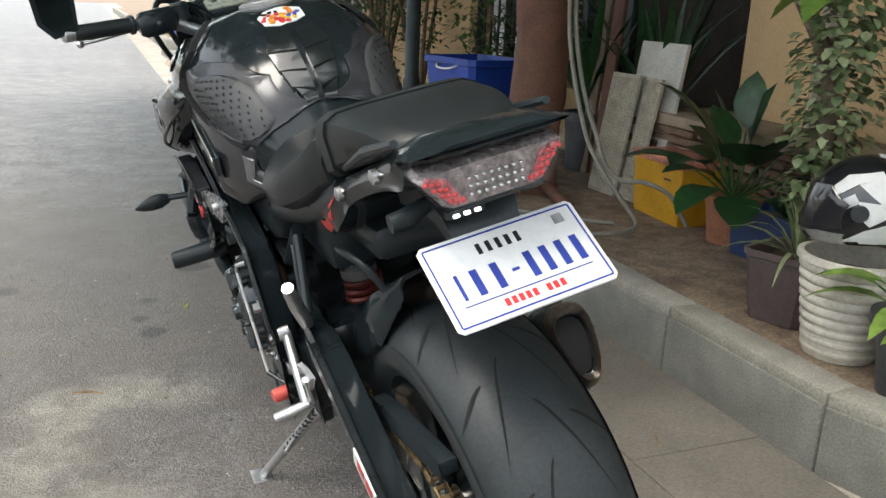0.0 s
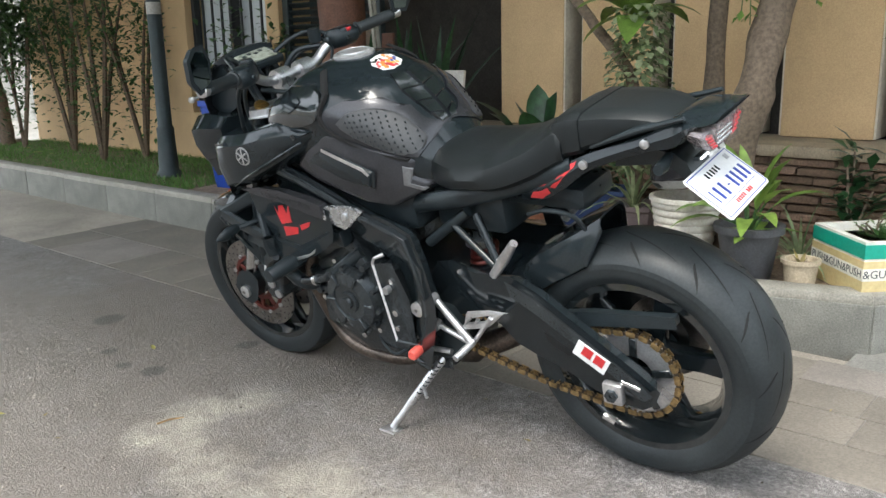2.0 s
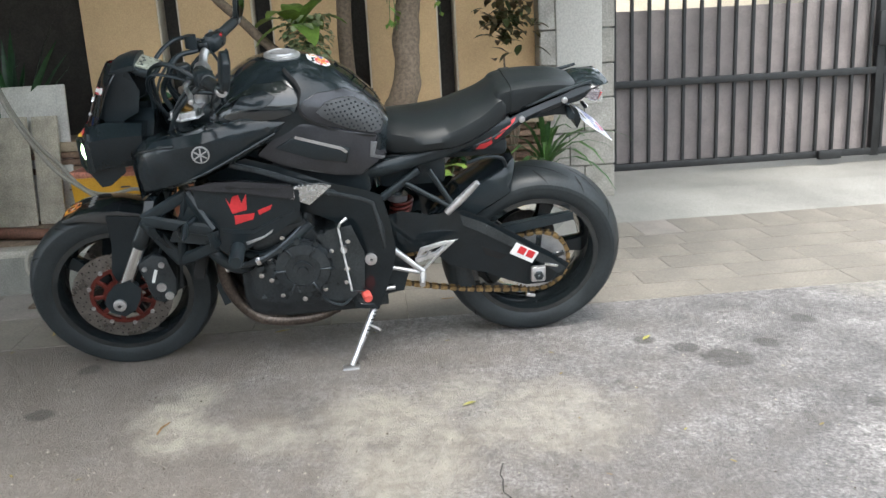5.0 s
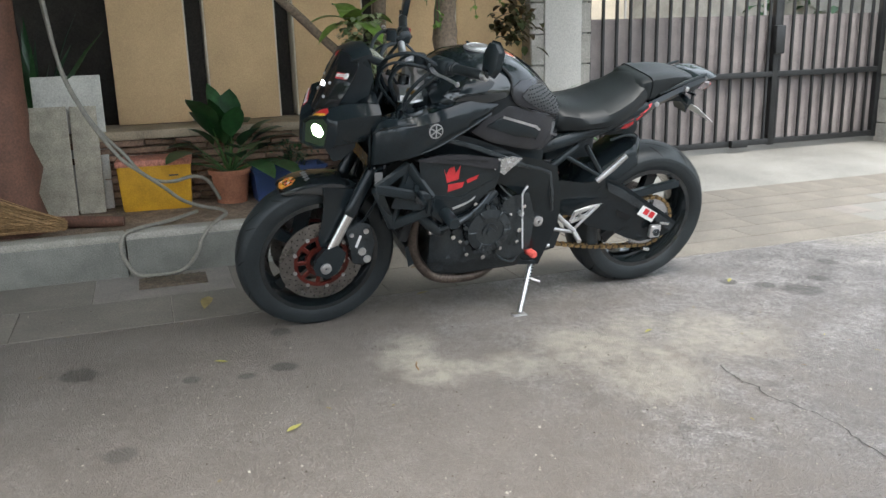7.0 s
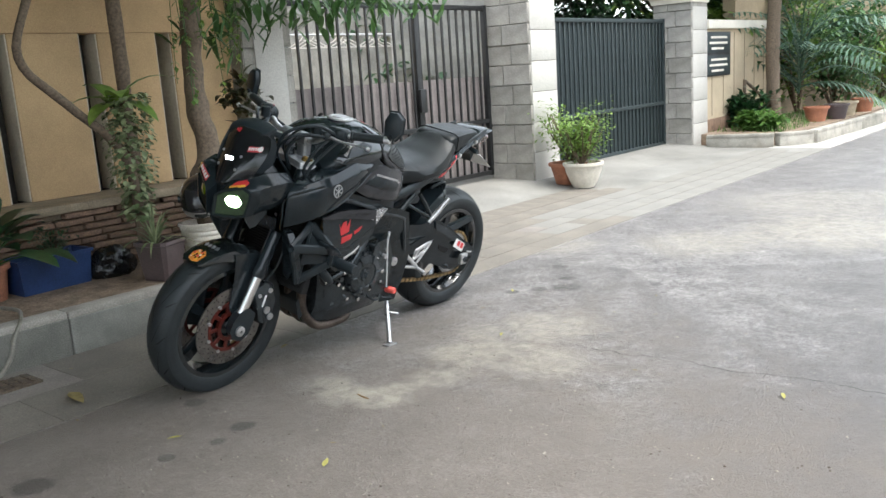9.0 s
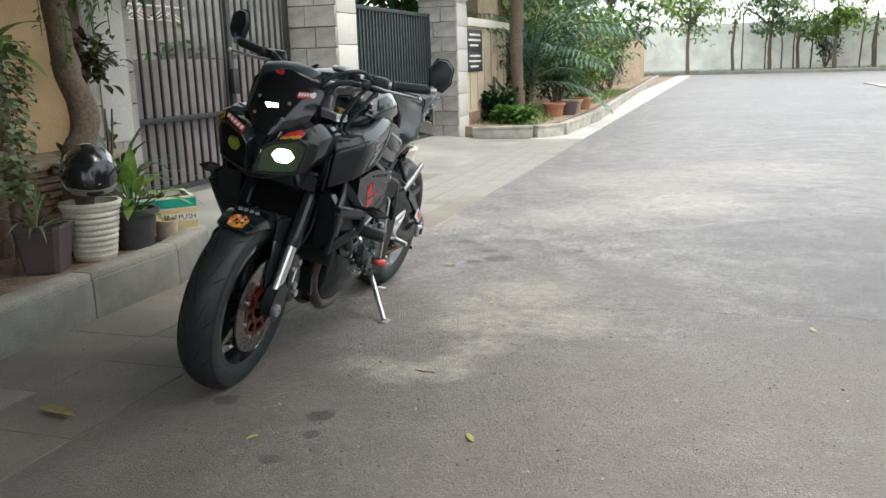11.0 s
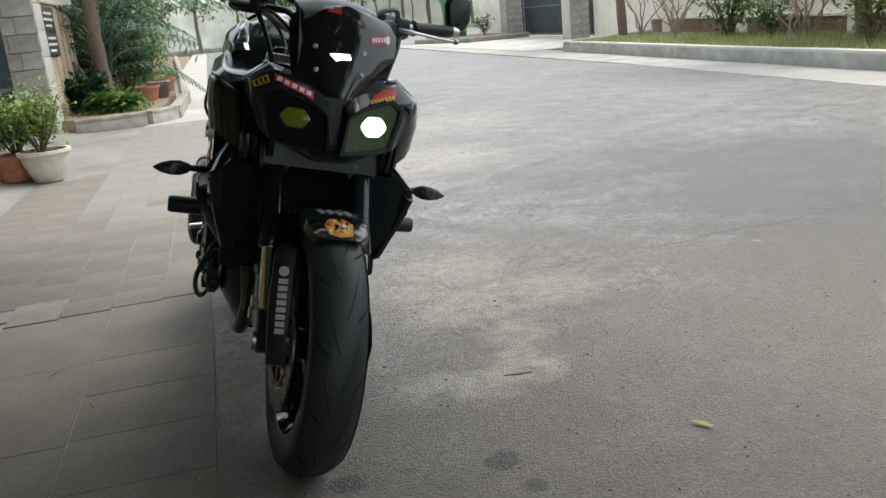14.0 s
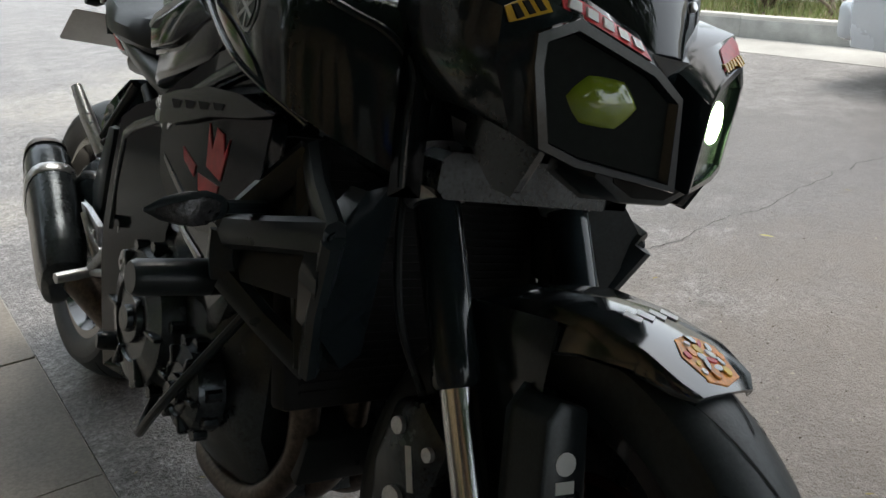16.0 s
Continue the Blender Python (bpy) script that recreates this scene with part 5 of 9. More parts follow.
    part("indicator_lens", bm_loft([[(sg * (0.297 + 0.068 * f), 1.122 + 0.5 * wd * 0.62 * math.cos(math.pi * k / 8) * 0 + 0.0165 * math.sin(math.pi * f * 0.9 + 0.15) * (0.85 + 0.15 * math.sin(math.pi * k / 8)), 0.642 + wd * math.cos(math.pi * k / 8) * 0.5 - 0.006 * f) for k in range(9)] for f, wd in ((0, 0.012), (0.25, 0.030), (0.5, 0.030), (0.75, 0.021), (1.0, 0.006))], closed_ring=False), IND_LENS, ind, "smoked LED lens")
    part("indicator_stalk", bm_tube([(sg * 0.235, 1.10, 0.640), (sg * 0.29, 1.117, 0.642)], 0.008, 8), PLASTIC, ind)

# forks: chromed sliders below black outer tubes, brakes, mudguard
lean = Vector((0, -0.444, 0.896))
for sg in (-1, 1):
    u = sg * 0.108
    foot = Vector((u, 1.398, 0.318))
    leg = new("fork_leg")
    leg.parent = bike
    base = Vector((u, 1.396, 0.335))
    part("slider", bm_tube([base, base + lean * 0.24], 0.0205, 18), CHROME, leg, "polished steel fork slider")
    part("outer_tube", bm_tube([base + lean * d for d in (0.185, 0.19, 0.22, 0.225, 0.66, 0.665)], [0.025, 0.028, 0.028, 0.0265, 0.0265, 0.024], 20), SATIN, leg, "satin black fork tube")
    part("axle_clamp", bm_plate([(1.435, 0.285), (1.445, 0.315), (1.43, 0.345), (1.405, 0.372), (1.365, 0.378), (1.342, 0.355), (1.35, 0.325), (1.37, 0.285), (1.40, 0.268)], u - 0.024, u + 0.024, 0.01), PLASTIC, leg)
    part("axle_bolt", bm_lathe([(0.006, 0.0), (0.021, 0.0), (0.021, sg * 0.008), (0.013, sg * 0.012), (0.006, sg * 0.012)], 20), ALLOY, leg, "bare alloy axle end").matrix_basis = pose(sg * 0.132, 1.408, 0.304)
    cal = part("brake_caliper", bm_plate([(1.335, 0.44), (1.28, 0.475), (1.235, 0.46), (1.215, 0.38), (1.225, 0.31), (1.265, 0.285), (1.305, 0.30), (1.315, 0.36)], sg * 0.055, sg * 0.125, 0.012), CAST, bike, "radial four-piston brake caliper")
    for s, v, r in ((1.268, 0.352, 0.0155), (1.248, 0.318, 0.0145), (1.255, 0.435, 0.010), (1.31, 0.425, 0.008)):
        part("caliper_bolt", bm_tube([(sg * 0.120, s, v), (sg * 0.131, s, v)], r, 14), ALLOY, cal)
    part("caliper_mark", bm_plate(bar2d(1.283, 0.395, 0.010, 0.05, 0.35), sg * 0.1255, sg * 0.1265, 0), WHITE, cal, "pale unreadable maker's mark")
    part("brake_hose", bm_tube(smooth_path([(sg * 0.10, 1.26, 0.46), (sg * 0.13, 1.22, 0.56), (sg * 0.12, 1.18, 0.70), (sg * 0.06, 1.15, 0.80)]), 0.005, 8), PLASTIC, bike)
part("wheel_axle", bm_tube([(-0.12, 1.408, 0.304), (0.12, 1.408, 0.304)], 0.012, 14), ALLOY, bike)
part("lower_clamp", bm_loft([[(u, 1.17, v), (u, 1.26, v), (-u, 1.26, v), (-u, 1.17, v)] for u, v in ((0.13, 0.69), (0.142, 0.70), (0.142, 0.73), (0.13, 0.74))]), CAST, bike, "cast lower fork clamp")
for sg in (-1, 1):
    part("clamp_collar", bm_tube([Vector((sg * 0.108, 1.396, 0.335)) + lean * d for d in (0.385, 0.39, 0.44, 0.445)], [0.033, 0.036, 0.036, 0.033], 20), ALLOY, bike, "bare alloy clamp collar")
part("top_clamp", bm_plate([(-0.145, 1.11), (-0.125, 1.065), (-0.04, 1.03), (0.04, 1.03), (0.125, 1.065), (0.145, 1.11), (0.12, 1.145), (0.04, 1.12), (-0.04, 1.12), (-0.12, 1.145)], 0.922, 0.946, 0.006, plane="us"), ALLOY, bike, "bare alloy top fork clamp")
for sg in (-1, 1):
    part("fork_cap", bm_tube([(sg * 0.108, 1.098, 0.935), (sg * 0.108, 1.092, 0.953), (sg * 0.108, 1.090, 0.957)], [0.022, 0.022, 0.017], 18), BRASS if sg < 0 else CAST, bike, "fork adjuster cap")
    part("bar_riser", bm_box((sg * 0.045, 1.052, 0.975), (0.042, 0.045, 0.065), 0.01), ALLOY, bike, "alloy handlebar riser")
    part("riser_cap", bm_tube([(sg * 0.045 - 0.024, 1.052, 1.012), (sg * 0.045 + 0.024, 1.052, 1.012)], 0.027, 20), ALLOY, bike)

rows = []
CW, CVV = 1.408, 0.304
for a, rr, wd, drop in ((27, 0.314, 0.045, 0.012), (24, 0.317, 0.062, 0.02), (16, 0.320, 0.07, 0.035), (5, 0.321, 0.074, 0.06), (-8, 0.322, 0.076, 0.085), (-20, 0.322, 0.076, 0.085), (-30, 0.321, 0.074, 0.07), (-38, 0.320, 0.066, 0.03)):
    t = radians(a)
    fs, fv = math.sin(t), math.cos(t)
    pr = []
    for k, d in ((-1.03, 1.0), (-1.0, 0.5), (-0.93, 0.16), (-0.6, -0.05), (0.0, -0.14), (0.6, -0.05), (0.93, 0.16), (1.0, 0.5), (1.03, 1.0)):
        r = rr - drop * d * (0.7 if d > 0 else 0.35)
        pr.append((wd * k, CW + r * fs, CVV + r * fv))
    rows.append(pr + [(p[0] * 0.95, p[1] - 0.004 * fs, p[2] - 0.004 * fv) for p in reversed(pr)])
fender = part("front_mudguard", bm_loft(rows), GLOSS, bike, "gloss black front mudguard with stickers")
for sg in (-1, 1):
    part("mudguard_stay", bm_plate([(1.40, 0.60), (1.28, 0.585), (1.275, 0.52), (1.31, 0.44), (1.345, 0.36), (1.40, 0.34), (1.42, 0.40), (1.40, 0.50)], sg * 0.082, sg * 0.074, 0.004), SATIN, fender)
    if sg > 0:
        tilt = Matrix.Translation((0.090, 1.480, 0.345)) @ Matrix.Rotation(radians(12.6), 4, "X") @ Matrix.Rotation(radians(-14), 4, "Z")
        fg = part("fork_guard", bm_plate([(-0.024, -0.07), (0.026, -0.07), (0.032, 0.06), (0.026, 0.18), (0.010, 0.20), (-0.024, 0.19)], -0.05, 0.012, 0.006, plane="uv"), PLASTIC, fender, "black fork guard")
        fg.matrix_basis = tilt
        for k in range(8):
            part("lettering_bar", bm_plate(bar2d(0.002, 0.006 + 0.0158 * k, 0.021, 0.0118), 0.0122, 0.0130, 0, plane="uv"), WHITE, fg, "white sponsor lettering shown as bars")
        part("lettering_bar", bm_plate(oval(0.002, 0.139, 0.0115, 0.0115, 14), 0.0122, 0.0130, 0, plane="uv"), WHITE, fg)
tf = tree_of(fender)
part("sticker", conform(tf, [(-0.028, 1.54), (-0.033, 1.505), (-0.010, 1.487), (0.018, 1.492), (0.031, 1.512), (0.024, 1.54), (0.0, 1.546)], 1, 0.0012, axis=2, cuts=2), STICK_ORANGE, fender, "orange and black abstract sticker")
random.seed(35)
for k in range(18):
    a, q = 2.4 * k, 0.024 * math.sqrt((k + 0.5) / 18)
    part("sticker_mark", conform(tf, oval(q * 1.1 * math.cos(a), 1.516 + q * math.sin(a), random.uniform(0.003, 0.008), random.uniform(0.002, 0.006), 8, random.uniform(0, 3)), 1, 0.0024 + 0.0002 * (k % 4), axis=2, cuts=0), (GLOSS, STICK_RED, STICK_GOLD, GLOSS, WHITE, STICK_ORANGE)[k % 6], fender)
for k in range(4):
    part("sticker_mark", conform(tf, bar2d(-0.03 + 0.02 * k, 1.45, 0.013, 0.018, 0.5), 1, 0.0014, axis=2, cuts=1), SILVER, fender)

def hexa_r(j):
    """Radius of a rounded hexagon, 24 steps round."""
    a = (2 * math.pi * j / 24) % (math.pi / 3) - math.pi / 6
    return 0.35 * 1.0 + 0.65 * 0.92 / math.cos(a)


# nose: two angular lamp pods that meet in a keel, chin panel, smoked screen
nose = part("nose_cowl", bm_loft([
    [(-0.035, s, t), (0.035, s, t), (w, s, m), (w * 0.8, s, b), (-w * 0.8, s, b), (-w, s, m)] for s, w, t, m, b in ((1.415, 0.02, 0.87, 0.84, 0.76), (1.37, 0.05, 0.905, 0.84, 0.75), (1.30, 0.10, 0.93, 0.86, 0.76), (1.20, 0.12, 0.93, 0.87, 0.78))]), SATIN, bike, "black nose cowl")
POD_RIM = [(0.022, 0.834), (0.050, 0.857), (0.126, 0.885), (0.159, 0.866), (0.157, 0.838), (0.140, 0.768), (0.105, 0.757), (0.010, 0.748)]
POD_MOUTH = [(0.027, 0.828), (0.053, 0.848), (0.124, 0.873), (0.148, 0.859), (0.147, 0.836), (0.131, 0.775), (0.101, 0.765), (0.020, 0.756)]
POD_WAIST = [(0.016, 0.856), (0.050, 0.884), (0.135, 0.913), (0.182, 0.882), (0.180, 0.835), (0.155, 0.778), (0.105, 0.762), (0.010, 0.755)]
POD_CHEEK = [(0.020, 0.885), (0.050, 0.905), (0.150, 0.928), (0.195, 0.895), (0.190, 0.835), (0.160, 0.790), (0.105, 0.775), (0.012, 0.765)]
POD_BACK = [(0.060, 0.900), (0.080, 0.905), (0.150, 0.920), (0.185, 0.895), (0.185, 0.840), (0.160, 0.800), (0.110, 0.790), (0.060, 0.800)]


def pod_s(u):
    """How far ahead the swept-back front of a lamp pod lies, u from the middle."""
    return 1.462 - 0.45 * (u - 0.012)


def shrunk(ring, k, cu=0.088, cv=0.816):
    return [(cu + (u - cu) * k, cv + (v - cv) * k) for u, v in ring]


def lamp_pod(sg, lit):
    rows = [[(sg * u, pod_s(u) - 0.034, v) for u, v in shrunk(POD_MOUTH, 0.86)], [(sg * u, pod_s(u) - 0.003, v) for u, v in POD_MOUTH], [(sg * u, pod_s(u), v) for u, v in shrunk(POD_MOUTH, 1.02)], [(sg * u, pod_s(u), v) for u, v in shrunk(POD_RIM, 0.985)], [(sg * u, pod_s(u) - 0.004, v) for u, v in POD_RIM],
            [(sg * u, 1.427 - 0.3 * u, v) for u, v in POD_WAIST], [(sg * u, 1.345 - 0.15 * u, v) for u, v in POD_CHEEK], [(sg * u, 1.22, v) for u, v in POD_BACK]]
    hd = part("headlamp_pod", bm_loft(rows), SATIN, bike, "angular black headlamp pod")
    part("lamp_reflector", bm_loft([[(sg * u, pod_s(u) - d, v) for u, v in shrunk(POD_MOUTH, k)] for d, k in ((0.008, 0.965), (0.030, 0.85), (0.031, 0.3))]), REFLECTOR_LIT if lit else REFLECTOR_UNLIT, hd, "reflector tinted green as if lit by its lens" if lit else "reflector coloured near black as unlit")
    lens = []
    for d, k in ((-0.020, 0.90), (-0.010, 1.0), (-0.006, 0.97), (-0.002, 0.8), (0.0005, 0.45), (0.001, 0.02)):
        lens.append([(sg * u, pod_s(u) + d - 0.003, v) for u, v in [(0.088 + 0.033 * k * hexa_r(j) * math.cos(2 * math.pi * j / 24), 0.818 + 0.025 * k * hexa_r(j) * math.sin(2 * math.pi * j / 24)) for j in range(24)]])
    part("projector_lens", bm_loft(lens), LAMP_ON if lit else LAMP_OFF, hd, "lit greenish projector lens" if lit else "unlit yellow-green projector lens")
    th = tree_of(hd)
    if lit:
        part("sticker", conform(th, [(sg * u, v) for u, v in ((0.070, 0.868), (0.134, 0.889), (0.138, 0.900), (0.124, 0.908), (0.085, 0.890))], 1, 0.0012, axis=1, cuts=2), STICK_RED, hd, "red sponsor sticker")
        for k in range(7):
            part("lettering_bar", conform(th, bar2d(sg * (0.076 + 0.0085 * k), 0.8715 + 0.0026 * k, 0.0055, 0.007, sg * 0.32), 1, 0.0026, axis=1, cuts=0), STICK_GOLD, hd)
    else:
        part("sticker", conform(th, [(u, v) for u, v in ((0.054, 0.861), (0.136, 0.890), (0.136, 0.906), (0.054, 0.877))], 1, 0.0012, axis=1, cuts=2), STICK_RED, hd, "red sponsor sticker")
        for k in range(5):
            part("lettering_bar", conform(th, bar2d(0.064 + 0.0155 * k, 0.8725 + 0.0053 * k, 0.0105, 0.009, 0.3), 1, 0.0026, axis=1, cuts=0), WHITE, hd)
        part("sticker", conform(th, [(0.145, 0.885), (0.176, 0.870), (0.181, 0.882), (0.150, 0.902)], 1, 0.0012, axis=1, cuts=2), STICK_GOLD, hd, "yellow sponsor strip")
        for k in range(3):
            part("lettering_bar", conform(th, bar2d(0.154 + 0.0085 * k, 0.889 - 0.0045 * k, 0.005, 0.011, -0.45), 1, 0.0026, axis=1, cuts=0), GROOVE, hd)
    part("chin_fin", bm_plate([(1.40, 0.768), (1.375, 0.722), (1.35, 0.725), (1.30, 0.765), (1.30, 0.785)], sg * 0.135, sg * 0.120, 0.003), SATIN, hd)
    part("head_bracket", bm_tube([(sg * 0.15, 1.25, 0.80), (sg * 0.19, 1.19, 0.78), (sg * 0.2, 1.14, 0.78)], 0.014, 10), SATIN, bike)
    return hd


lamp_pod(-1, True)
lamp_pod(1, False)
part("chin_panel", bm_plate([(-0.078, 0.765), (0.078, 0.765), (0.082, 0.750), (0.034, 0.728), (-0.034, 0.728), (-0.082, 0.750)], 1.37, 1.425, 0.006, plane="uv"), PLASTIC, bike, "black chin panel under the lamps")
part("chin_duct", bm_plate([(-0.058, 0.758), (0.058, 0.758), (0.055, 0.748), (0.024, 0.735), (-0.024, 0.735), (-0.055, 0.748)], 1.424, 1.4262, 0, plane="uv"), GROOVE, bike)
screen_rows = []
for s, v, w in ((1.420, 0.872, 0.060), (1.405, 0.905, 0.092), (1.390, 0.938, 0.103), (1.368, 0.985, 0.113), (1.346, 1.030, 0.116), (1.330, 1.058, 0.100), (1.322, 1.070, 0.070), (1.318, 1.074, 0.040)):
    row = [(-0.016 * min(1, (v - 0.88) / 0.1) + 1.08 * w * k, s - 0.042 * k * k, v - 0.008 * k * k) for k in (-1, -0.75, -0.5, -0.25, 0, 0.25, 0.5, 0.75, 1)]
    screen_rows.append(row + [(x * 0.99, y - 0.003, z - 0.002) for x, y, z in reversed(row)])
scr = part("windscreen", bm_loft(screen_rows), SMOKE, bike, "small smoked windscreen with stickers")
ts = tree_of(scr)
for u, v in ((-0.051, 0.925), (0.049, 0.925), (-0.057, 0.974), (0.052, 0.975)):
    hit, n, _, _ = ts.ray_cast(Vector((u, 3, v)), Vector((0, -1, 0)))
    part("screen_bolt", bm_tube([hit - Vector((0, 0.004, 0)), hit + Vector((0, 0.003, 0.001)), hit + Vector((0, 0.0045, 0.0015))], [0.0055, 0.0055, 0.004], 10), ALLOY, scr)
stk = conform(ts, [(-0.072, 0.995), (-0.120, 1.002), (-0.121, 1.020), (-0.072, 1.015)], 1, 0.0015, axis=1, cuts=2)
part("sticker", stk, STICK_RED, scr, "red and white drink-maker sticker, lettering as bars")
for k in range(5):
    part("lettering_bar", conform(ts, bar2d(-0.077 - 0.0075 * k, 1.0065 + 0.0012 * k, 0.0045, 0.010), 1, 0.003, axis=1, cuts=0), WHITE, scr)
part("sticker_mark", conform(ts, oval(-0.115, 1.012, 0.006, 0.010, 10), 1, 0.003, axis=1, cuts=1), WHITE, scr)
part("sticker", conform(ts, bar2d(0.012, 1.060, 0.030, 0.014, 0.1), 1, 0.0015, axis=1, cuts=1), STICK_RED, scr)
part("position_light", conform(ts, [(0.020, 0.962), (0.010, 0.964), (-0.022, 0.967), (-0.027, 0.957), (-0.022, 0.954), (-0.010, 0.955), (0.006, 0.949)], 1, 0.0025, axis=1, cuts=1), POS_ON, bike, "white LED position light")
part("screen_spine", bm_loft([[(-w, s, v), (w, s, v), (w, s - 0.03, v - 0.01), (-w, s - 0.03, v - 0.01)] for s, v, w in ((1.405, 0.80, 0.024), (1.402, 0.88, 0.02), (1.375, 0.95, 0.03), (1.335, 1.0, 0.035), (1.31, 1.03, 0.04))]), PLASTIC, bike)
for sg in (-1, 1):
    part("screen_cheek", bm_plate([(1.358, 0.936), (1.317, 0.902), (1.243, 0.938), (1.228, 1.0), (1.25, 1.055), (1.30, 1.052), (1.338, 0.99)], sg * 0.088, sg * 0.072, 0.006), PLASTIC, bike, "black cheek panel inside the screen")
tip = Matrix.Rotation(radians(22), 4, "X")
dash = part("dash", bm_box((0, 1.222, 1.052), (0.155, 0.105, 0.026), 0.01, tip), PLASTIC, bike, "instrument panel behind the screen")
part("display", bm_box((-0.004, 1.2135, 1.0645), (0.120, 0.078, 0.004), 0.004, tip), LCD, dash, "grey display with pale markings")
for k in range(4):
    part("display_bar", bm_box((-0.040 + 0.022 * k, 1.2115 + 0.006 * (k % 2), 1.0665 + 0.0024 * (k % 2)), (0.013, 0.008, 0.002), 0, tip), PLASTIC, dash)
part("dash_hood", bm_loft([[(-w, s, v), (-w * 0.5, s, v + 0.012), (0, s, v + 0.015), (w * 0.5, s, v + 0.012), (w, s, v), (w, s, v - 0.014), (0, s, v - 0.006), (-w, s, v - 0.014)] for s, v, w in ((1.228, 1.076, 0.086), (1.255, 1.075, 0.096), (1.295, 1.062, 0.092), (1.318, 1.044, 0.078))]), PLASTIC, bike, "black hood over the instruments")

# handlebar and controls
bar = smooth_path([(-0.375, 0.958, 1.082), (-0.22, 1.012, 1.066), (-0.15, 1.045, 1.045), (-0.09, 1.052, 1.015), (0.0, 1.052, 1.012), (0.09, 1.052, 1.015), (0.15, 1.045, 1.045), (0.22, 1.012, 1.066), (0.375, 0.958, 1.082)], 5)
part("handlebar", bm_tube(bar, [0.0112] * 9 + [0.014] * 23 + [0.0112] * 9, 14), ALLOY, bike, "silver tapered handlebar")
for sg in (-1, 1):
    g0, g1 = Vector((sg * 0.245, 1.004, 1.069)), Vector((sg * 0.372, 0.959, 1.0815))
    gd = (g1 - g0).normalized()
    gp = part("grip", bm_tube([g0 + (g1 - g0) * f for f in (0, 0.02, 0.06, 0.08, 0.2, 0.4, 0.6, 0.8, 0.95, 1)], [0.014, 0.021, 0.021, 0.0168, 0.0165, 0.017, 0.0165, 0.017, 0.0165, 0.014], 16), RUBBER, bike, "black rubber grip")
    part("bar_end", bm_tube([g1, g1 + gd * 0.02, g1 + gd * 0.024], [0.0155, 0.0155, 0.011], 16), ALLOY, bike)
    sw0 = g0 - gd * 0.055
    swb = part("switch_block", bm_box(sw0 + gd * 0.012, (0.05, 0.048, 0.05), 0.01, Matrix.Rotation(radians(-sg * 20), 4, "Z")), PLASTIC, bike)
    part("switch_button", bm_box(sw0 + gd * 0.012 + Vector((0, -0.022, 0.016)), (0.016, 0.012, 0.012), 0.003), STICK_RED if sg > 0 else PLASTIC, swb, "red kill switch" if sg > 0 else "")
    for k in range(2):
        part("switch_button", bm_box(sw0 + gd * 0.012 + Vector((0.012 * (k - 0.5) * 2, -0.026, -0.006)), (0.012, 0.01, 0.012), 0.003), CAST, swb)
    perch = part("lever_perch", bm_box(sw0 - gd * 0.028 + Vector((0, 0.018, -0.004)), (0.035, 0.05, 0.035), 0.008, Matrix.Rotation(radians(-sg * 20), 4, "Z")), CAST, bike)
    part("lever", bm_tube(smooth_path([sw0 + Vector((0, 0.04, -0.008)), sw0 + gd * 0.05 + Vector((0, 0.062, -0.014)), sw0 + gd * 0.12 + Vector((0, 0.066, -0.022)), sw0 + gd * 0.178 + Vector((0, 0.078, -0.028))]), [0.009] * 6 + [0.0075] * 10 + [0.0065] * 3, 10, flat=0.6), ALLOY, perch, "silver brake lever" if sg > 0 else "silver clutch lever")
    part("lever_ball", bm_lathe([(0.0, -0.009), (0.006, -0.007), (0.009, 0.0), (0.006, 0.007), (0.0, 0.009)], 12, closed=False), ALLOY, perch).matrix_basis = Matrix.Translation(sw0 + gd * 0.180 + Vector((0, 0.079, -0.028)))
    mroot = g1 + gd * 0.014
    head = Vector((sg * 0.392, 0.935, 1.138))
    mir = new("mirror")
    mir.parent = bike
    mir["label"] = "black hexagonal bar-end mirror"
    part("mirror_arm", bm_tube([mroot, mroot + Vector((sg * 0.012, 0.004, 0.018)), head + Vector((0, 0.006, -0.045))], [0.012, 0.010, 0.009], 10), CAST, mir)
    hexa = [(-0.030, -0.046), (0.014, -0.052), (0.036, -0.022), (0.036, 0.03), (0.010, 0.052), (-0.022, 0.05), (-0.038, 0.012)]
    mm = Matrix.Translation(head) @ Matrix.Rotation(radians(-sg * 14), 4, "Z") @ Matrix.Rotation(radians(8), 4, "X")
    o = part("mirror_shell", bm_plate([(sg * a, b) for a, b in hexa], -0.004, 0.016, 0.006, plane="uv"), PLASTIC, mir)
    o.matrix_basis = mm
    o = part("mirror_glass", bm_plate([(sg * a * 0.88, b * 0.88) for a, b in hexa], -0.0062, -0.0052, 0, plane="uv"), MIRROR, mir, "mirror glass")
    o.matrix_basis = mm
for sg in (-1, 1):
    part("switch_housing", bm_loft([[(sg * (x + 0.0), 1.03 - 0.36 * (x - 0.16) + 0.028 * math.cos(2 * math.pi * k / 10) * w_, 1.062 + 0.03 * math.sin(2 * math.pi * k / 10) * w_) for k in range(10)] for x, w_ in ((0.150, 0.6), (0.158, 0.95), (0.19, 1.0), (0.225, 0.95), (0.236, 0.7))]), PLASTIC, bike, "black switch housing")
    part("cable_sleeve", bm_tube(smooth_path([(sg * 0.15, 1.07, 1.05), (sg * 0.10, 1.13, 1.045), (sg * 0.06, 1.16, 0.98), (sg * 0.05, 1.13, 0.90)]), 0.0085, 8), PLASTIC, bike)
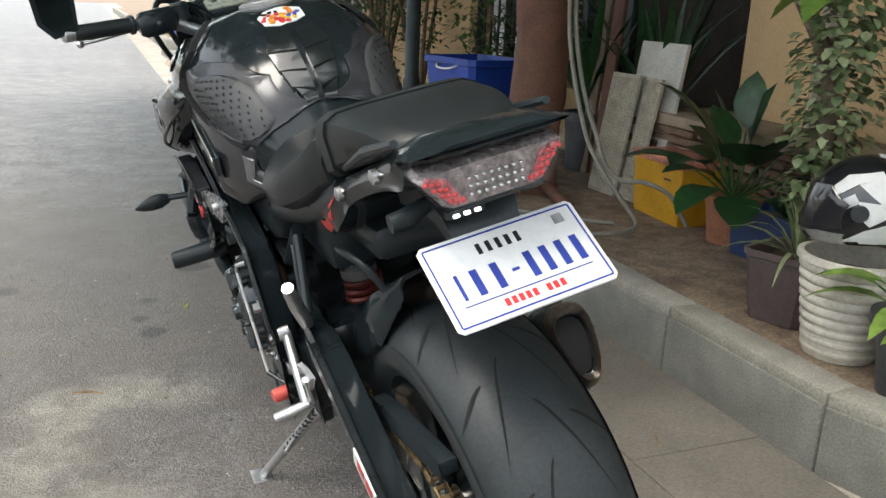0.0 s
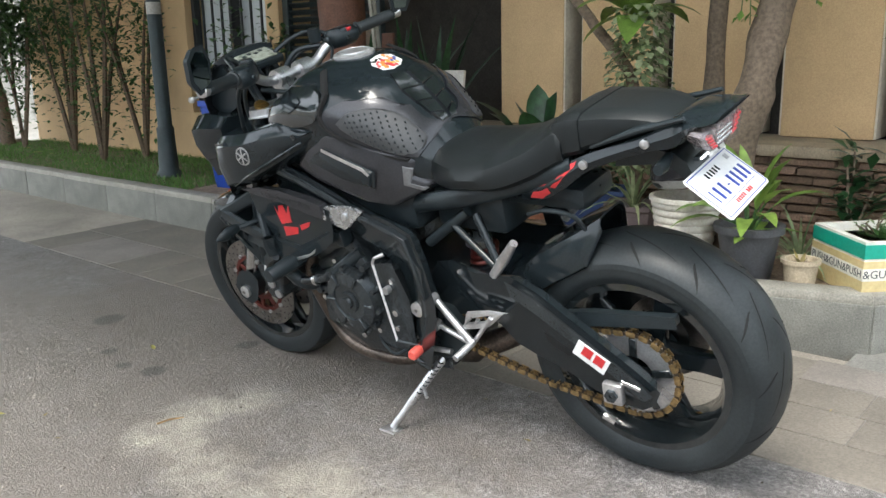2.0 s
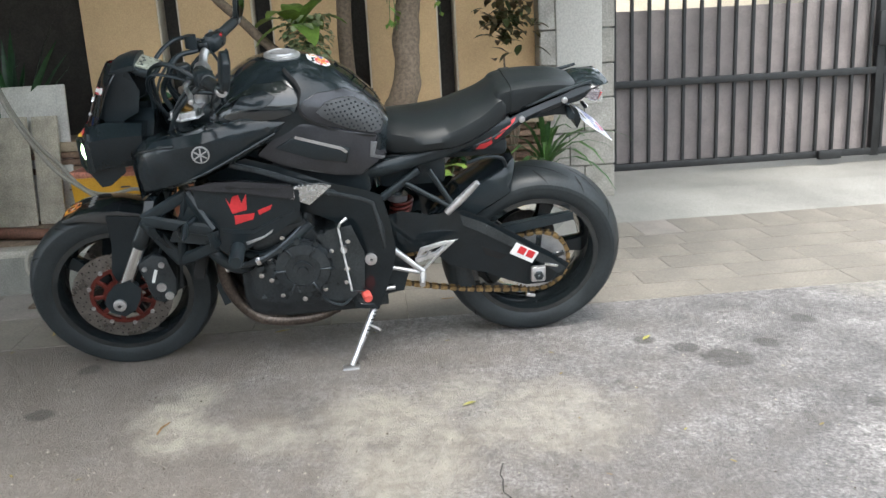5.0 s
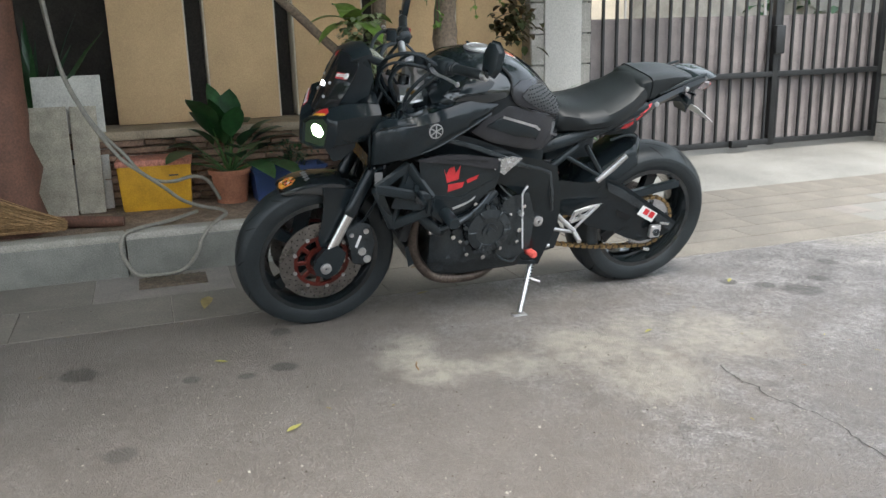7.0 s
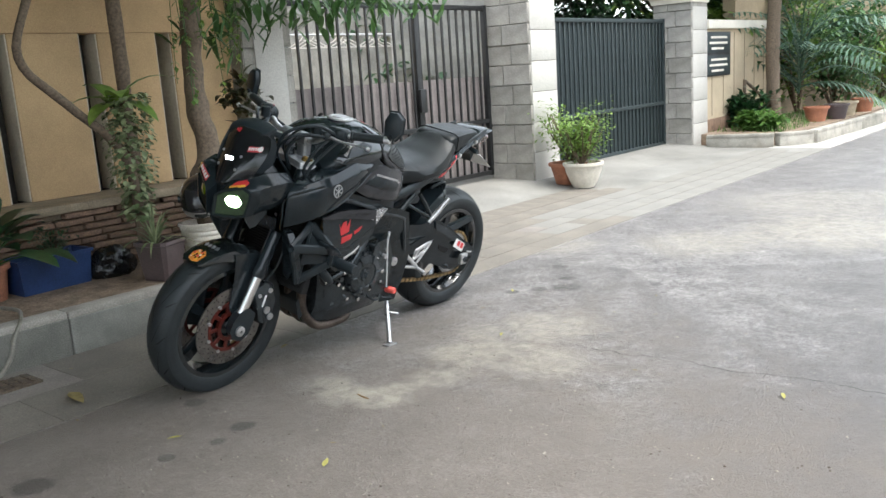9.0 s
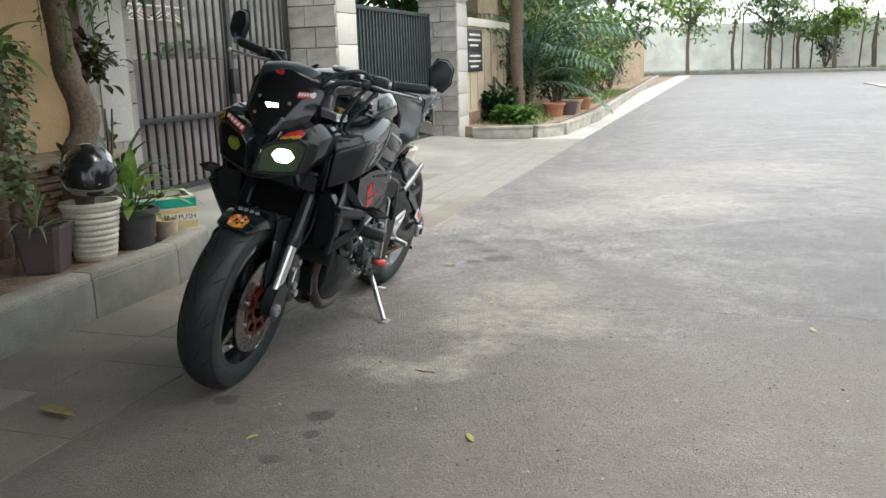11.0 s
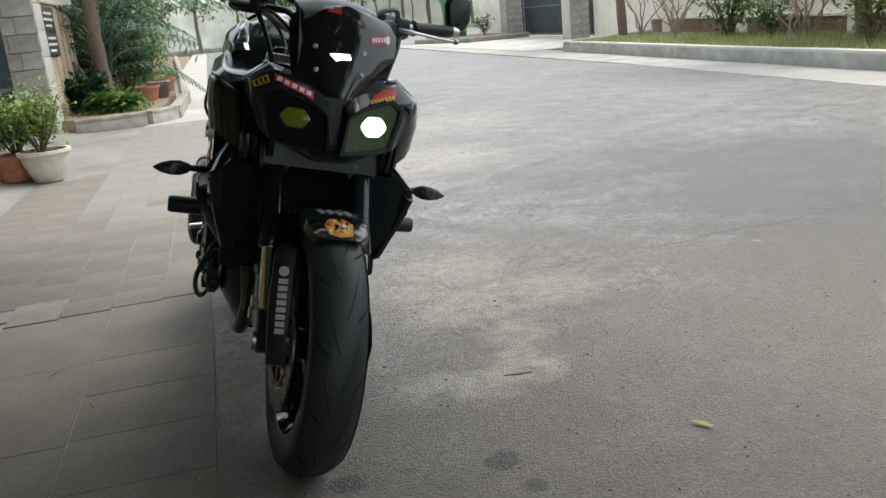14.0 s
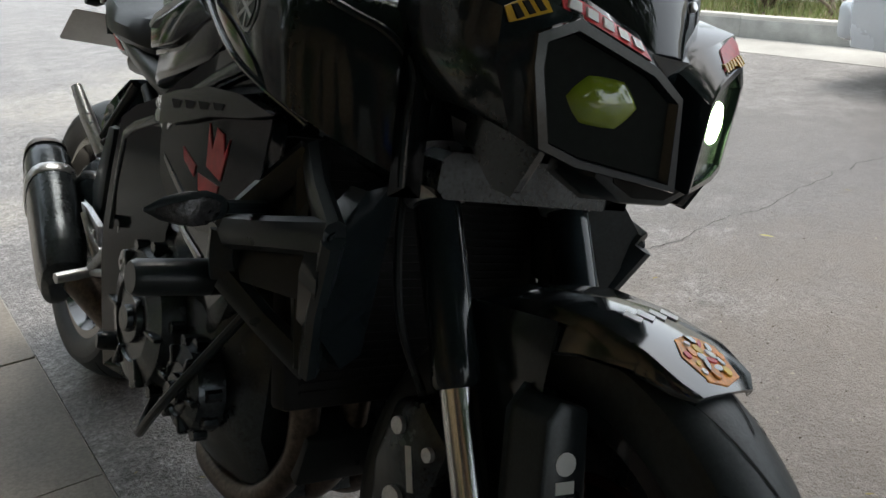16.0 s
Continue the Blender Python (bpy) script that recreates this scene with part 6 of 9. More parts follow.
for k, pts in enumerate(([(-0.20, 1.03, 1.06), (-0.16, 1.12, 1.10), (-0.07, 1.19, 1.05), (-0.03, 1.20, 0.93)], [(0.20, 1.03, 1.06), (0.15, 1.13, 1.09), (0.05, 1.20, 1.03), (0.02, 1.19, 0.9)], [(-0.17, 1.05, 1.04), (-0.15, 1.10, 0.99), (-0.13, 1.13, 0.92), (-0.12, 1.10, 0.83)], [(0.17, 1.05, 1.04), (0.15, 1.10, 0.99), (0.13, 1.13, 0.92), (0.12, 1.10, 0.83)], [(-0.12, 1.06, 1.0), (-0.09, 1.0, 0.985), (-0.04, 0.985, 0.975), (0.0, 1.0, 0.94)], [(-0.21, 1.02, 1.05), (-0.19, 1.08, 1.0), (-0.16, 1.13, 0.93), (-0.15, 1.15, 0.86)])):
    part("control_cable", bm_tube(smooth_path(pts), 0.0068, 8), PLASTIC, bike)
part("headstock_cover", bm_box((0, 1.045, 0.90), (0.20, 0.10, 0.08), 0.02), PLASTIC, bike)
part("clutch_reservoir", bm_tube([(-0.13, 1.08, 1.05), (-0.13, 1.08, 1.085), (-0.13, 1.08, 1.09)], [0.02, 0.021, 0.017], 16), PLASTIC, bike)
rv = part("fluid_reservoir", bm_tube([(0.15, 1.085, 1.06), (0.15, 1.085, 1.10)], 0.019, 16), PLASTIC, bike)
for k, pts in enumerate(([(0.17, 1.06, 1.05), (0.13, 1.15, 1.03), (0.06, 1.2, 0.95), (0.05, 1.18, 0.85)], [(-0.18, 1.05, 1.05), (-0.12, 1.17, 1.06), (-0.05, 1.2, 0.98), (-0.06, 1.12, 0.86)], [(-0.19, 1.04, 1.05), (-0.10, 1.10, 1.08), (-0.02, 1.14, 0.99), (0.0, 1.05, 0.88)], [(0.16, 1.03, 1.05), (0.10, 1.00, 1.0), (0.08, 1.06, 0.93), (0.06, 1.12, 0.85)])):
    part("control_cable", bm_tube(smooth_path(pts), 0.0048, 8), PLASTIC, bike)
part("ignition", bm_tube([(0, 1.09, 0.93), (0, 1.085, 0.975)], [0.022, 0.02], 16), CAST, bike)

# tank, scoops, side panels
def half_tank(t, w, vw, b):
    return [(0, t), (w * 0.3, t - 0.004), (w * 0.58, t - (t - vw) * 0.16), (w * 0.80, t - (t - vw) * 0.42), (w * 0.96, t - (t - vw) * 0.75), (w, vw), (w * 0.97, vw - (vw - b) * 0.45), (w * 0.88, b), (0, b)]


def closing_in(bm):
    """Draw a flat side panel inwards where the tank narrows to the seat."""
    for vert in bm.verts:
        gap = max(0.0, 0.66 - vert.co.y)
        vert.co.x -= math.copysign(0.22 * gap + 1.6 * gap * gap, vert.co.x)
    return bm


tank = part("fuel_tank", bm_loft(interp_rings([(0.470, half_tank(0.835, 0.09, 0.80, 0.75)), (0.505, half_tank(0.882, 0.125, 0.815, 0.75)), (0.54, half_tank(0.93, 0.152, 0.85, 0.75)), (0.63, half_tank(1.010, 0.184, 0.905, 0.76)), (0.725, half_tank(1.052, 0.203, 0.935, 0.77)),
    (0.81, half_tank(1.062, 0.212, 0.95, 0.78)), (0.90, half_tank(1.045, 0.208, 0.95, 0.80)), (0.975, half_tank(1.0, 0.19, 0.93, 0.82)), (1.025, half_tank(0.945, 0.15, 0.90, 0.83))], 4)), SATIN, bike, "satin black fuel tank with knee pads")
tt = tree_of(tank)
part("filler_cap", bm_lathe([(0.0, 0.0), (0.056, 0.0), (0.056, 0.006), (0.046, 0.011), (0.043, 0.008), (0.036, 0.008), (0.034, 0.012), (0.0, 0.012)], 40, axis="z", closed=False), SILVER, tank, "round silver filler cap").matrix_basis = pose(0, 0.80, 1.058, 2)
for sg in (-1, 1):
    crease = [(0.755, 0.938), (0.68, 0.905), (0.62, 0.878), (0.56, 0.845), (0.525, 0.828)]
    pad_line = smooth_path([(s, v, 0) for s, v in ((0.708, 0.936), (0.684, 0.954), (0.626, 0.958), (0.573, 0.932), (0.530, 0.892), (0.516, 0.868), (0.526, 0.849), (0.586, 0.864), (0.66, 0.902), (0.708, 0.936))], 3)[:-1]
    outline = [(p.x, p.y) for p in pad_line]
    big = [(0.757, 0.938), (0.745, 0.968), (0.70, 0.984), (0.621, 0.978), (0.569, 0.948), (0.512, 0.892), (0.505, 0.87), (0.518, 0.838), (0.553, 0.848), (0.715, 0.906)]
    part("pad_surround", conform(tt, big, sg, 0.0050, cuts=5), GREY, tank, "graphite pad surround")
    pad = part("knee_pad", conform(tt, outline, sg, 0.0095, cuts=3), PAD, tank, "dotted rubber knee pad")
    bm = bmesh.new()
    for i in range(18):
        for j in range(13):
            s, v = 0.50 + 0.0125 * i + (0.00625 if j % 2 else 0), 0.835 + 0.0115 * j
            inside = False
            for (x0, y0), (x1, y1) in zip(outline, outline[1:] + outline[:1]):
                if (y0 > v) != (y1 > v) and s < (x1 - x0) * (v - y0) / (y1 - y0) + x0:
                    inside = not inside
            if not inside or s > 0.685:
                continue
            hit, n, _, _ = tt.ray_cast(Vector((sg * 3, s, v)), Vector((-sg, 0, 0)))
            if hit is None:
                continue
            c = hit + n * (0.0102 if n.x * sg > 0 else -0.0102)
            ring = [bm.verts.new(c + Vector((0, 0.0036 * math.cos(k * 1.047), 0.0036 * math.sin(k * 1.047)))) for k in range(6)]
            top = bm.verts.new(c + Vector((sg * 0.0022, 0, 0)))
            for k in range(6):
                bm.faces.new((ring[k], ring[(k + 1) % 6], top))
    part("pad_dots", bm, PLASTIC, pad)
    hood2 = [(0.99, 0.94), (0.95, 0.975), (0.88, 1.012), (0.80, 1.018), (0.768, 0.998), (0.757, 0.972), (0.77, 0.945), (0.83, 0.93), (0.92, 0.925)]
    part("cover_inset", conform(tt, [(0.945, 0.955), (0.915, 0.985), (0.85, 1.0), (0.82, 0.985), (0.86, 0.96)], sg, 0.0135, cuts=2), SATIN, tank)
    part("tank_hood", conform(tt, hood2, sg, 0.010, cuts=4), GLOSS, tank, "gloss black tank cover")
    side = [(0.90, 0.815), (0.85, 0.86), (0.764, 0.91), (0.713, 0.903), (0.62, 0.873), (0.551, 0.850), (0.517, 0.832), (0.541, 0.79), (0.49, 0.765), (0.54, 0.735), (0.589, 0.714), (0.66, 0.73), (0.736, 0.748), (0.83, 0.775)]
    sp = part("side_panel", closing_in(bm_plate(side, sg * 0.150, sg * 0.208, 0.014)), GREY, bike, "graphite side panel under the tank")
    part("panel_inset", bm_plate([(0.84, 0.835), (0.78, 0.868), (0.62, 0.815), (0.63, 0.775), (0.72, 0.79)], sg * 0.200, sg * 0.213, 0.006), SATIN, sp)
    # thin alloy sliver drawn as the highlight along the inset's edge
    part("panel_edge", bm_plate([(0.775, 0.872), (0.64, 0.828), (0.622, 0.812), (0.628, 0.807), (0.645, 0.820), (0.778, 0.864)], sg * 0.213, sg * 0.2145, 0), ALLOY, sp)
    part("pad_tip", closing_in(bm_plate([(0.55, 0.822), (0.53, 0.812), (0.54, 0.775), (0.505, 0.757), (0.515, 0.752), (0.555, 0.772)], sg * 0.205, sg * 0.2095, 0.001)), ALLOY_DARK, sp)
    scoop = []
    for s, ui, uo, vb, vt in ((1.256, 0.165, 0.184, 0.690, 0.846), (1.240, 0.155, 0.206, 0.700, 0.866), (1.205, 0.14, 0.236, 0.716, 0.882), (1.165, 0.13, 0.257, 0.732, 0.894), (1.12, 0.13, 0.264, 0.744, 0.902), (1.05, 0.13, 0.260, 0.760, 0.910), (0.93, 0.14, 0.25, 0.812, 0.938), (0.85, 0.15, 0.232, 0.850, 0.946), (0.80, 0.16, 0.216, 0.89, 0.944)):
        ring = [(ui, vb + 0.01), (ui, vt - 0.01), (ui + 0.03, vt), (uo - 0.03, vt - 0.004), (uo - 0.004, vt - 0.03), (uo, (vb + vt) / 2), (uo - 0.010, vb + 0.02), (uo - 0.04, vb), (ui + 0.02, vb)]
        scoop.append([(sg * a, s, b) for a, b in ring])
    sc = part("air_scoop", bm_loft(scoop), SATIN, bike, "black air scoop with round emblem")
    lip = smooth_path([(sg * 0.255, 1.12, 0.880), (sg * 0.246, 1.165, 0.874), (sg * 0.226, 1.205, 0.860), (sg * 0.200, 1.238, 0.845), (sg * 0.180, 1.257, 0.815), (sg * 0.178, 1.257, 0.76), (sg * 0.170, 1.254, 0.70)], 5)
    part("scoop_lip", bm_tube(lip, 0.0045, 8), SATIN, sc)
    part("scoop_crease", bm_tube(smooth_path([(sg * 0.230, 1.16, 0.742), (sg * 0.262, 1.05, 0.790), (sg * 0.250, 0.93, 0.845), (sg * 0.226, 0.83, 0.890)], 5), 0.004, 8), SATIN, sc)
    tsc = tree_of(sc)
    part("emblem", conform(tsc, oval(1.048, 0.850, 0.026, 0.026, 24), sg, 0.0016, cuts=1), SILVER, sc, "round silver emblem, plain")
    part("emblem_field", conform(tsc, oval(1.048, 0.850, 0.0215, 0.0215, 24), sg, 0.0030, cuts=1), PLASTIC, sc)
    for k in range(3):
        part("emblem_bar", conform(tsc, bar2d(1.048, 0.850, 0.041, 0.0042, math.pi * k / 3 + math.pi / 2), sg, 0.0042, cuts=0), SILVER, sc)
    for s, v in ((0.85, 0.905), (0.885, 0.862)):
        hit, n, _, _ = tsc.ray_cast(Vector((sg * 3, s, v)), Vector((-sg, 0, 0)))
        if hit is not None:
            part("scoop_bolt", bm_tube([hit, hit + Vector((sg * 0.004, 0, 0))], 0.008, 12), CAST, sc)
# seams between tank cover and surround
for sg in (-1, 1):
    line = [(p.x, p.y) for p in smooth_path([(0.792, 1.040, 0), (0.752, 0.996, 0), (0.758, 0.955, 0), (0.724, 0.912, 0), (0.636, 0.868, 0), (0.540, 0.838, 0)], 3)]
    for (s0, v0), (s1, v1) in zip(line, line[1:]):
        part("panel_gap", conform(tt, bar2d((s0 + s1) / 2, (v0 + v1) / 2, math.dist((s0, v0), (s1, v1)) + 0.003, 0.007, math.atan2(v1 - v0, s1 - s0)), sg, 0.0125, cuts=1), GROOVE, tank)
# central tank pad of stepped plates, and the round sticker ahead of it
for s0, s1, w0, w1 in ((0.645, 0.60, 0.045, 0.062), (0.597, 0.565, 0.06, 0.055), (0.562, 0.535, 0.052, 0.045), (0.532, 0.515, 0.04, 0.03)):
    for sg in (-1, 1):
        part("tank_pad", conform(tt, [(sg * 0.006, s0 - 0.012), (sg * w0, s0), (sg * w1, s1), (sg * 0.006, s1 - 0.010 if s1 > 0.52 else s1)], 1, 0.0065, axis=2, cuts=2, thick=0.004), GLOSS, tank, "stepped gloss black tank pad")
part("sticker", conform(tt, [(-0.045, 0.70), (-0.04, 0.668), (-0.012, 0.655), (0.02, 0.660), (0.045, 0.675), (0.046, 0.712), (0.02, 0.728), (-0.025, 0.722)], 1, 0.0015, axis=2, cuts=2), WHITE, tank, "colourful abstract sticker")
random.seed(33)
for k in range(26):
    a, q = 2.4 * k, 0.034 * math.sqrt((k + 0.5) / 26)
    part("sticker_mark", conform(tt, oval(q * 1.15 * math.cos(a), 0.691 + q * 0.85 * math.sin(a), random.uniform(0.004, 0.010), random.uniform(0.003, 0.008), 8, random.uniform(0, 3)), 1, 0.0025 + 0.0002 * (k % 5), axis=2, cuts=0), (STICK_ORANGE, STICK_RED, STICK_GOLD, WHITE, STICK_ORANGE, STICK_BLUE, GLOSS, STICK_RED)[k % 8], tank)

# seats and tail
def half_seat(t, w, b, dome=0.012):
    return [(0, t), (w * 0.4, t - dome * 0.2), (w * 0.72, t - dome), (w * 0.94, t - dome * 2.6), (w, t - (t - b) * 0.6), (w * 0.97, b + 0.012), (w * 0.86, b), (0, b)]


def half_pillion(t, w, b):
    return [(0, t - 0.003), (w * 0.5, t - 0.003), (w * 0.80, t - 0.005), (w * 0.96, t - 0.014), (w, t - 0.03), (w * 0.97, b + 0.012), (w * 0.86, b), (0, b)]


seat = part("rider_seat", bm_loft(interp_rings([(0.535, half_seat(0.835, 0.09, 0.775)), (0.49, half_seat(0.853, 0.125, 0.755)), (0.42, half_seat(0.850, 0.158, 0.760)), (0.37, half_seat(0.851, 0.172, 0.768)), (0.30, half_seat(0.862, 0.172, 0.772)), (0.252, half_seat(0.879, 0.166, 0.782)),
    (0.19, half_seat(0.905, 0.148, 0.805)), (0.14, half_seat(0.938, 0.128, 0.83)), (0.118, half_seat(0.935, 0.12, 0.84))], 4)), VINYL, bike, "black vinyl rider seat")
pil = part("pillion_seat", bm_loft(interp_rings([(0.155, half_pillion(0.925, 0.10, 0.845)), (0.135, half_pillion(0.942, 0.115, 0.845)), (0.09, half_pillion(0.952, 0.118, 0.862)), (0.02, half_pillion(0.958, 0.112, 0.885)), (-0.05, half_pillion(0.956, 0.102, 0.903)), (-0.10, half_pillion(0.947, 0.088, 0.912)), (-0.135, half_pillion(0.935, 0.06, 0.918))], 4)), VINYL, bike, "black vinyl pillion seat with strap")
part("seat_strap", bm_loft([mirror_ring(s, half_pillion(t - 0.007, w + 0.004, b - 0.004)) for s, t, w, b in ((0.102, 0.961, 0.118, 0.86), (0.07, 0.964, 0.116, 0.868))]), VINYL, pil)


def half_lamp(t, w, b):
    return [(0, t), (w * 0.6, t), (w * 0.94, t - 0.002), (w, t - 0.010), (w * 0.72, b + 0.006), (w * 0.6, b), (0, b)]


def half_tail(t, w, b):
    return [(0, t), (w * 0.6, t), (w * 0.9, t - 0.008), (w, (t + b) / 2), (w * 0.9, b + 0.006), (w * 0.6, b), (0, b)]


tail = part("tail_cowl", bm_loft(interp_rings([(0.34, half_tail(0.765, 0.10, 0.735)), (0.25, half_tail(0.785, 0.118, 0.735)), (0.184, half_tail(0.815, 0.124, 0.742)), (0.12, half_tail(0.845, 0.122, 0.778)), (0.069, half_tail(0.868, 0.118, 0.815)), (0.0, half_tail(0.892, 0.110, 0.843)), (-0.074, half_tail(0.918, 0.104, 0.866)), (-0.13, half_tail(0.942, 0.100, 0.878)), (-0.165, half_tail(0.946, 0.104, 0.912)), (-0.20, half_tail(0.946, 0.103, 0.926)), (-0.218, half_tail(0.944, 0.094, 0.934))], 4)), SATIN, bike, "black tail cowl with red graphic")
ttl = tree_of(tail)
for sg in (-1, 1):
    for s, v in ((0.066, 0.843), (-0.074, 0.893)):
        hit, n, _, _ = ttl.ray_cast(Vector((sg * 3, s, v)), Vector((-sg, 0, 0)))
        if hit is not None:
            part("tail_bolt", bm_tube([hit - Vector((sg * 0.004, 0, 0)), hit + Vector((sg * 0.004, 0, 0)), hit + Vector((sg * 0.006, 0, 0))], [0.010, 0.010, 0.006], 14), ALLOY, tail, "bright domed bolt")
    for pl in ([(0.215, 0.752), (0.19, 0.785), (0.165, 0.792), (0.16, 0.768), (0.185, 0.752)], [(0.155, 0.785), (0.115, 0.832), (0.085, 0.848), (0.09, 0.836), (0.125, 0.805), (0.145, 0.782)]):
        part("graphic", conform(ttl, pl, sg, 0.0014, cuts=1), STICK_RED, tail, "torn red graphic")
    part("tail_rail", bm_tube([(sg * 0.104, 0.05, 0.88), (sg * 0.104, -0.06, 0.922), (sg * 0.098, -0.16, 0.948)], [0.005, 0.008, 0.005], 8), PLASTIC, tail)
# tail light: clear body with red clusters
tl = part("tail_light", bm_loft([mirror_ring(s, half_lamp(t, w, b)) for s, t, w, b in ((-0.15, 0.922, 0.088, 0.882), (-0.175, 0.920, 0.094, 0.872), (-0.19, 0.917, 0.093, 0.866), (-0.196, 0.912, 0.087, 0.868))]), FACET, bike, "clear LED tail light with red clusters")
part("tail_lens", bm_loft([mirror_ring(s, half_lamp(t, w, b)) for s, t, w, b in ((-0.165, 0.924, 0.099, 0.870), (-0.190, 0.922, 0.099, 0.862), (-0.204, 0.914, 0.091, 0.865))]), CLEAR, tl)
for sg in (-1, 1):
    part("red_reflector", bm_plate([(sg * a, b) for a, b in ((0.040, 0.870), (0.058, 0.872), (0.086, 0.906), (0.084, 0.911), (0.060, 0.904))], -0.1985, -0.196, 0, plane="uv"), PINK, tl, "pink-red reflector")
    bead = None
    for row in range(4):
        for col in range(3):
            m = pose(sg * (0.044 + 0.0072 * col + 0.0088 * row), -0.2005, 0.875 + 0.0085 * row + 0.0012 * col, 180)
            if bead is None:
                bead = part("red_led", bm_lathe([(0.0, 0.002), (0.0026, 0.0), (0.0036, -0.004), (0.0, -0.004)], 8, axis="y", closed=False), TAIL_RED, tl)
                bead.matrix_basis = m
            else:
                again("red_led", bead, tl, m)
led = None
for i in range(8):
    for j in range(3):
        m = pose(-0.033 + 0.0095 * i, -0.2005, 0.878 + 0.0095 * j, 180)
        if led is None:
            led = part("clear_led", bm_lathe([(0.0, 0.002), (0.0024, 0.0), (0.0033, -0.003), (0.0, -0.003)], 8, axis="y", closed=False), CHROME, tl)
            led.matrix_basis = m
        else:
            again("clear_led", led, tl, m)
# plate and its holder
pm = Matrix.Translation((0.01, -0.196, 0.776)) @ Matrix.Rotation(radians(36), 4, "X")
hold = part("plate_holder", bm_loft([[(-w, s, v), (w, s, v), (w * 0.9, s + 0.01, v - 0.035), (-w * 0.9, s + 0.01, v - 0.035)] for s, v, w in ((0.02, 0.85, 0.05), (-0.07, 0.862, 0.055), (-0.11, 0.858, 0.055), (-0.135, 0.838, 0.05), (-0.15, 0.805, 0.045))]), PLASTIC, bike, "black plastic plate holder")
for sg in (-1, 1):
    part("rear_reflector", bm_tube([(sg * 0.05, -0.10, 0.85), (sg * 0.085, -0.10, 0.838), (sg * 0.105, -0.10, 0.838)], [0.010, 0.014, 0.012], 10), PLASTIC, hold)
lamp = part("plate_lamp", bm_box((-0.030, -0.160, 0.848), (0.05, 0.012, 0.010), 0.002), PLASTIC, hold)
for k in range(3):
    part("plate_led", bm_box((-0.044 + 0.014 * k, -0.168, 0.847), (0.007, 0.003, 0.0035), 0), LED_WHITE, hold, "small white LED")
plate_ob = part("number_plate", bm_plate([(x, y) for x, y in ((-0.106, -0.056), (-0.1, -0.062), (0.1, -0.062), (0.106, -0.056), (0.106, 0.056), (0.1, 0.062), (-0.1, 0.062), (-0.106, 0.056))], -0.001, 0.0012, 0.0006, plane="us"), WHITE, bike, "white number plate with blue border, characters as bars")
plate_ob.matrix_basis = pm


def plate_bar(x, y, w, h, mat, name="plate_bar"):
    o = part(name, bm_plate([(x - w / 2, y - h / 2), (x + w / 2, y - h / 2), (x + w / 2, y + h / 2), (x - w / 2, y + h / 2)], 0.0014, 0.0020, 0, plane="us"), mat, plate_ob)


for x, y, w, h in ((0, 0.056, 0.2, 0.0022), (0, -0.056, 0.2, 0.0022), (-0.1, 0, 0.0022, 0.11), (0.1, 0, 0.0022, 0.11)):
    plate_bar(x, y, w, h, STICK_BLUE, "plate_border")
for k, x in enumerate((-0.080, -0.057, -0.030, -0.006, 0.016, 0.038, 0.060, 0.082)):
    plate_bar(x * 0.98, -0.006, 0.0045 if k == 0 else 0.0095, 0.004 if k == 3 else 0.036, STICK_BLUE)
for k in range(5):
    plate_bar(-0.034 + 0.013 * k, 0.036, 0.006, 0.015, GREY)
plate_bar(0.078, 0.041, 0.014, 0.014, SILVER)
plate_bar(0.0, -0.032, 0.17, 0.0014, STICK_BLUE)
for k in range(9):
    if k != 5:
        plate_bar(-0.036 + 0.0092 * k, -0.043, 0.006, 0.010, STICK_RED)

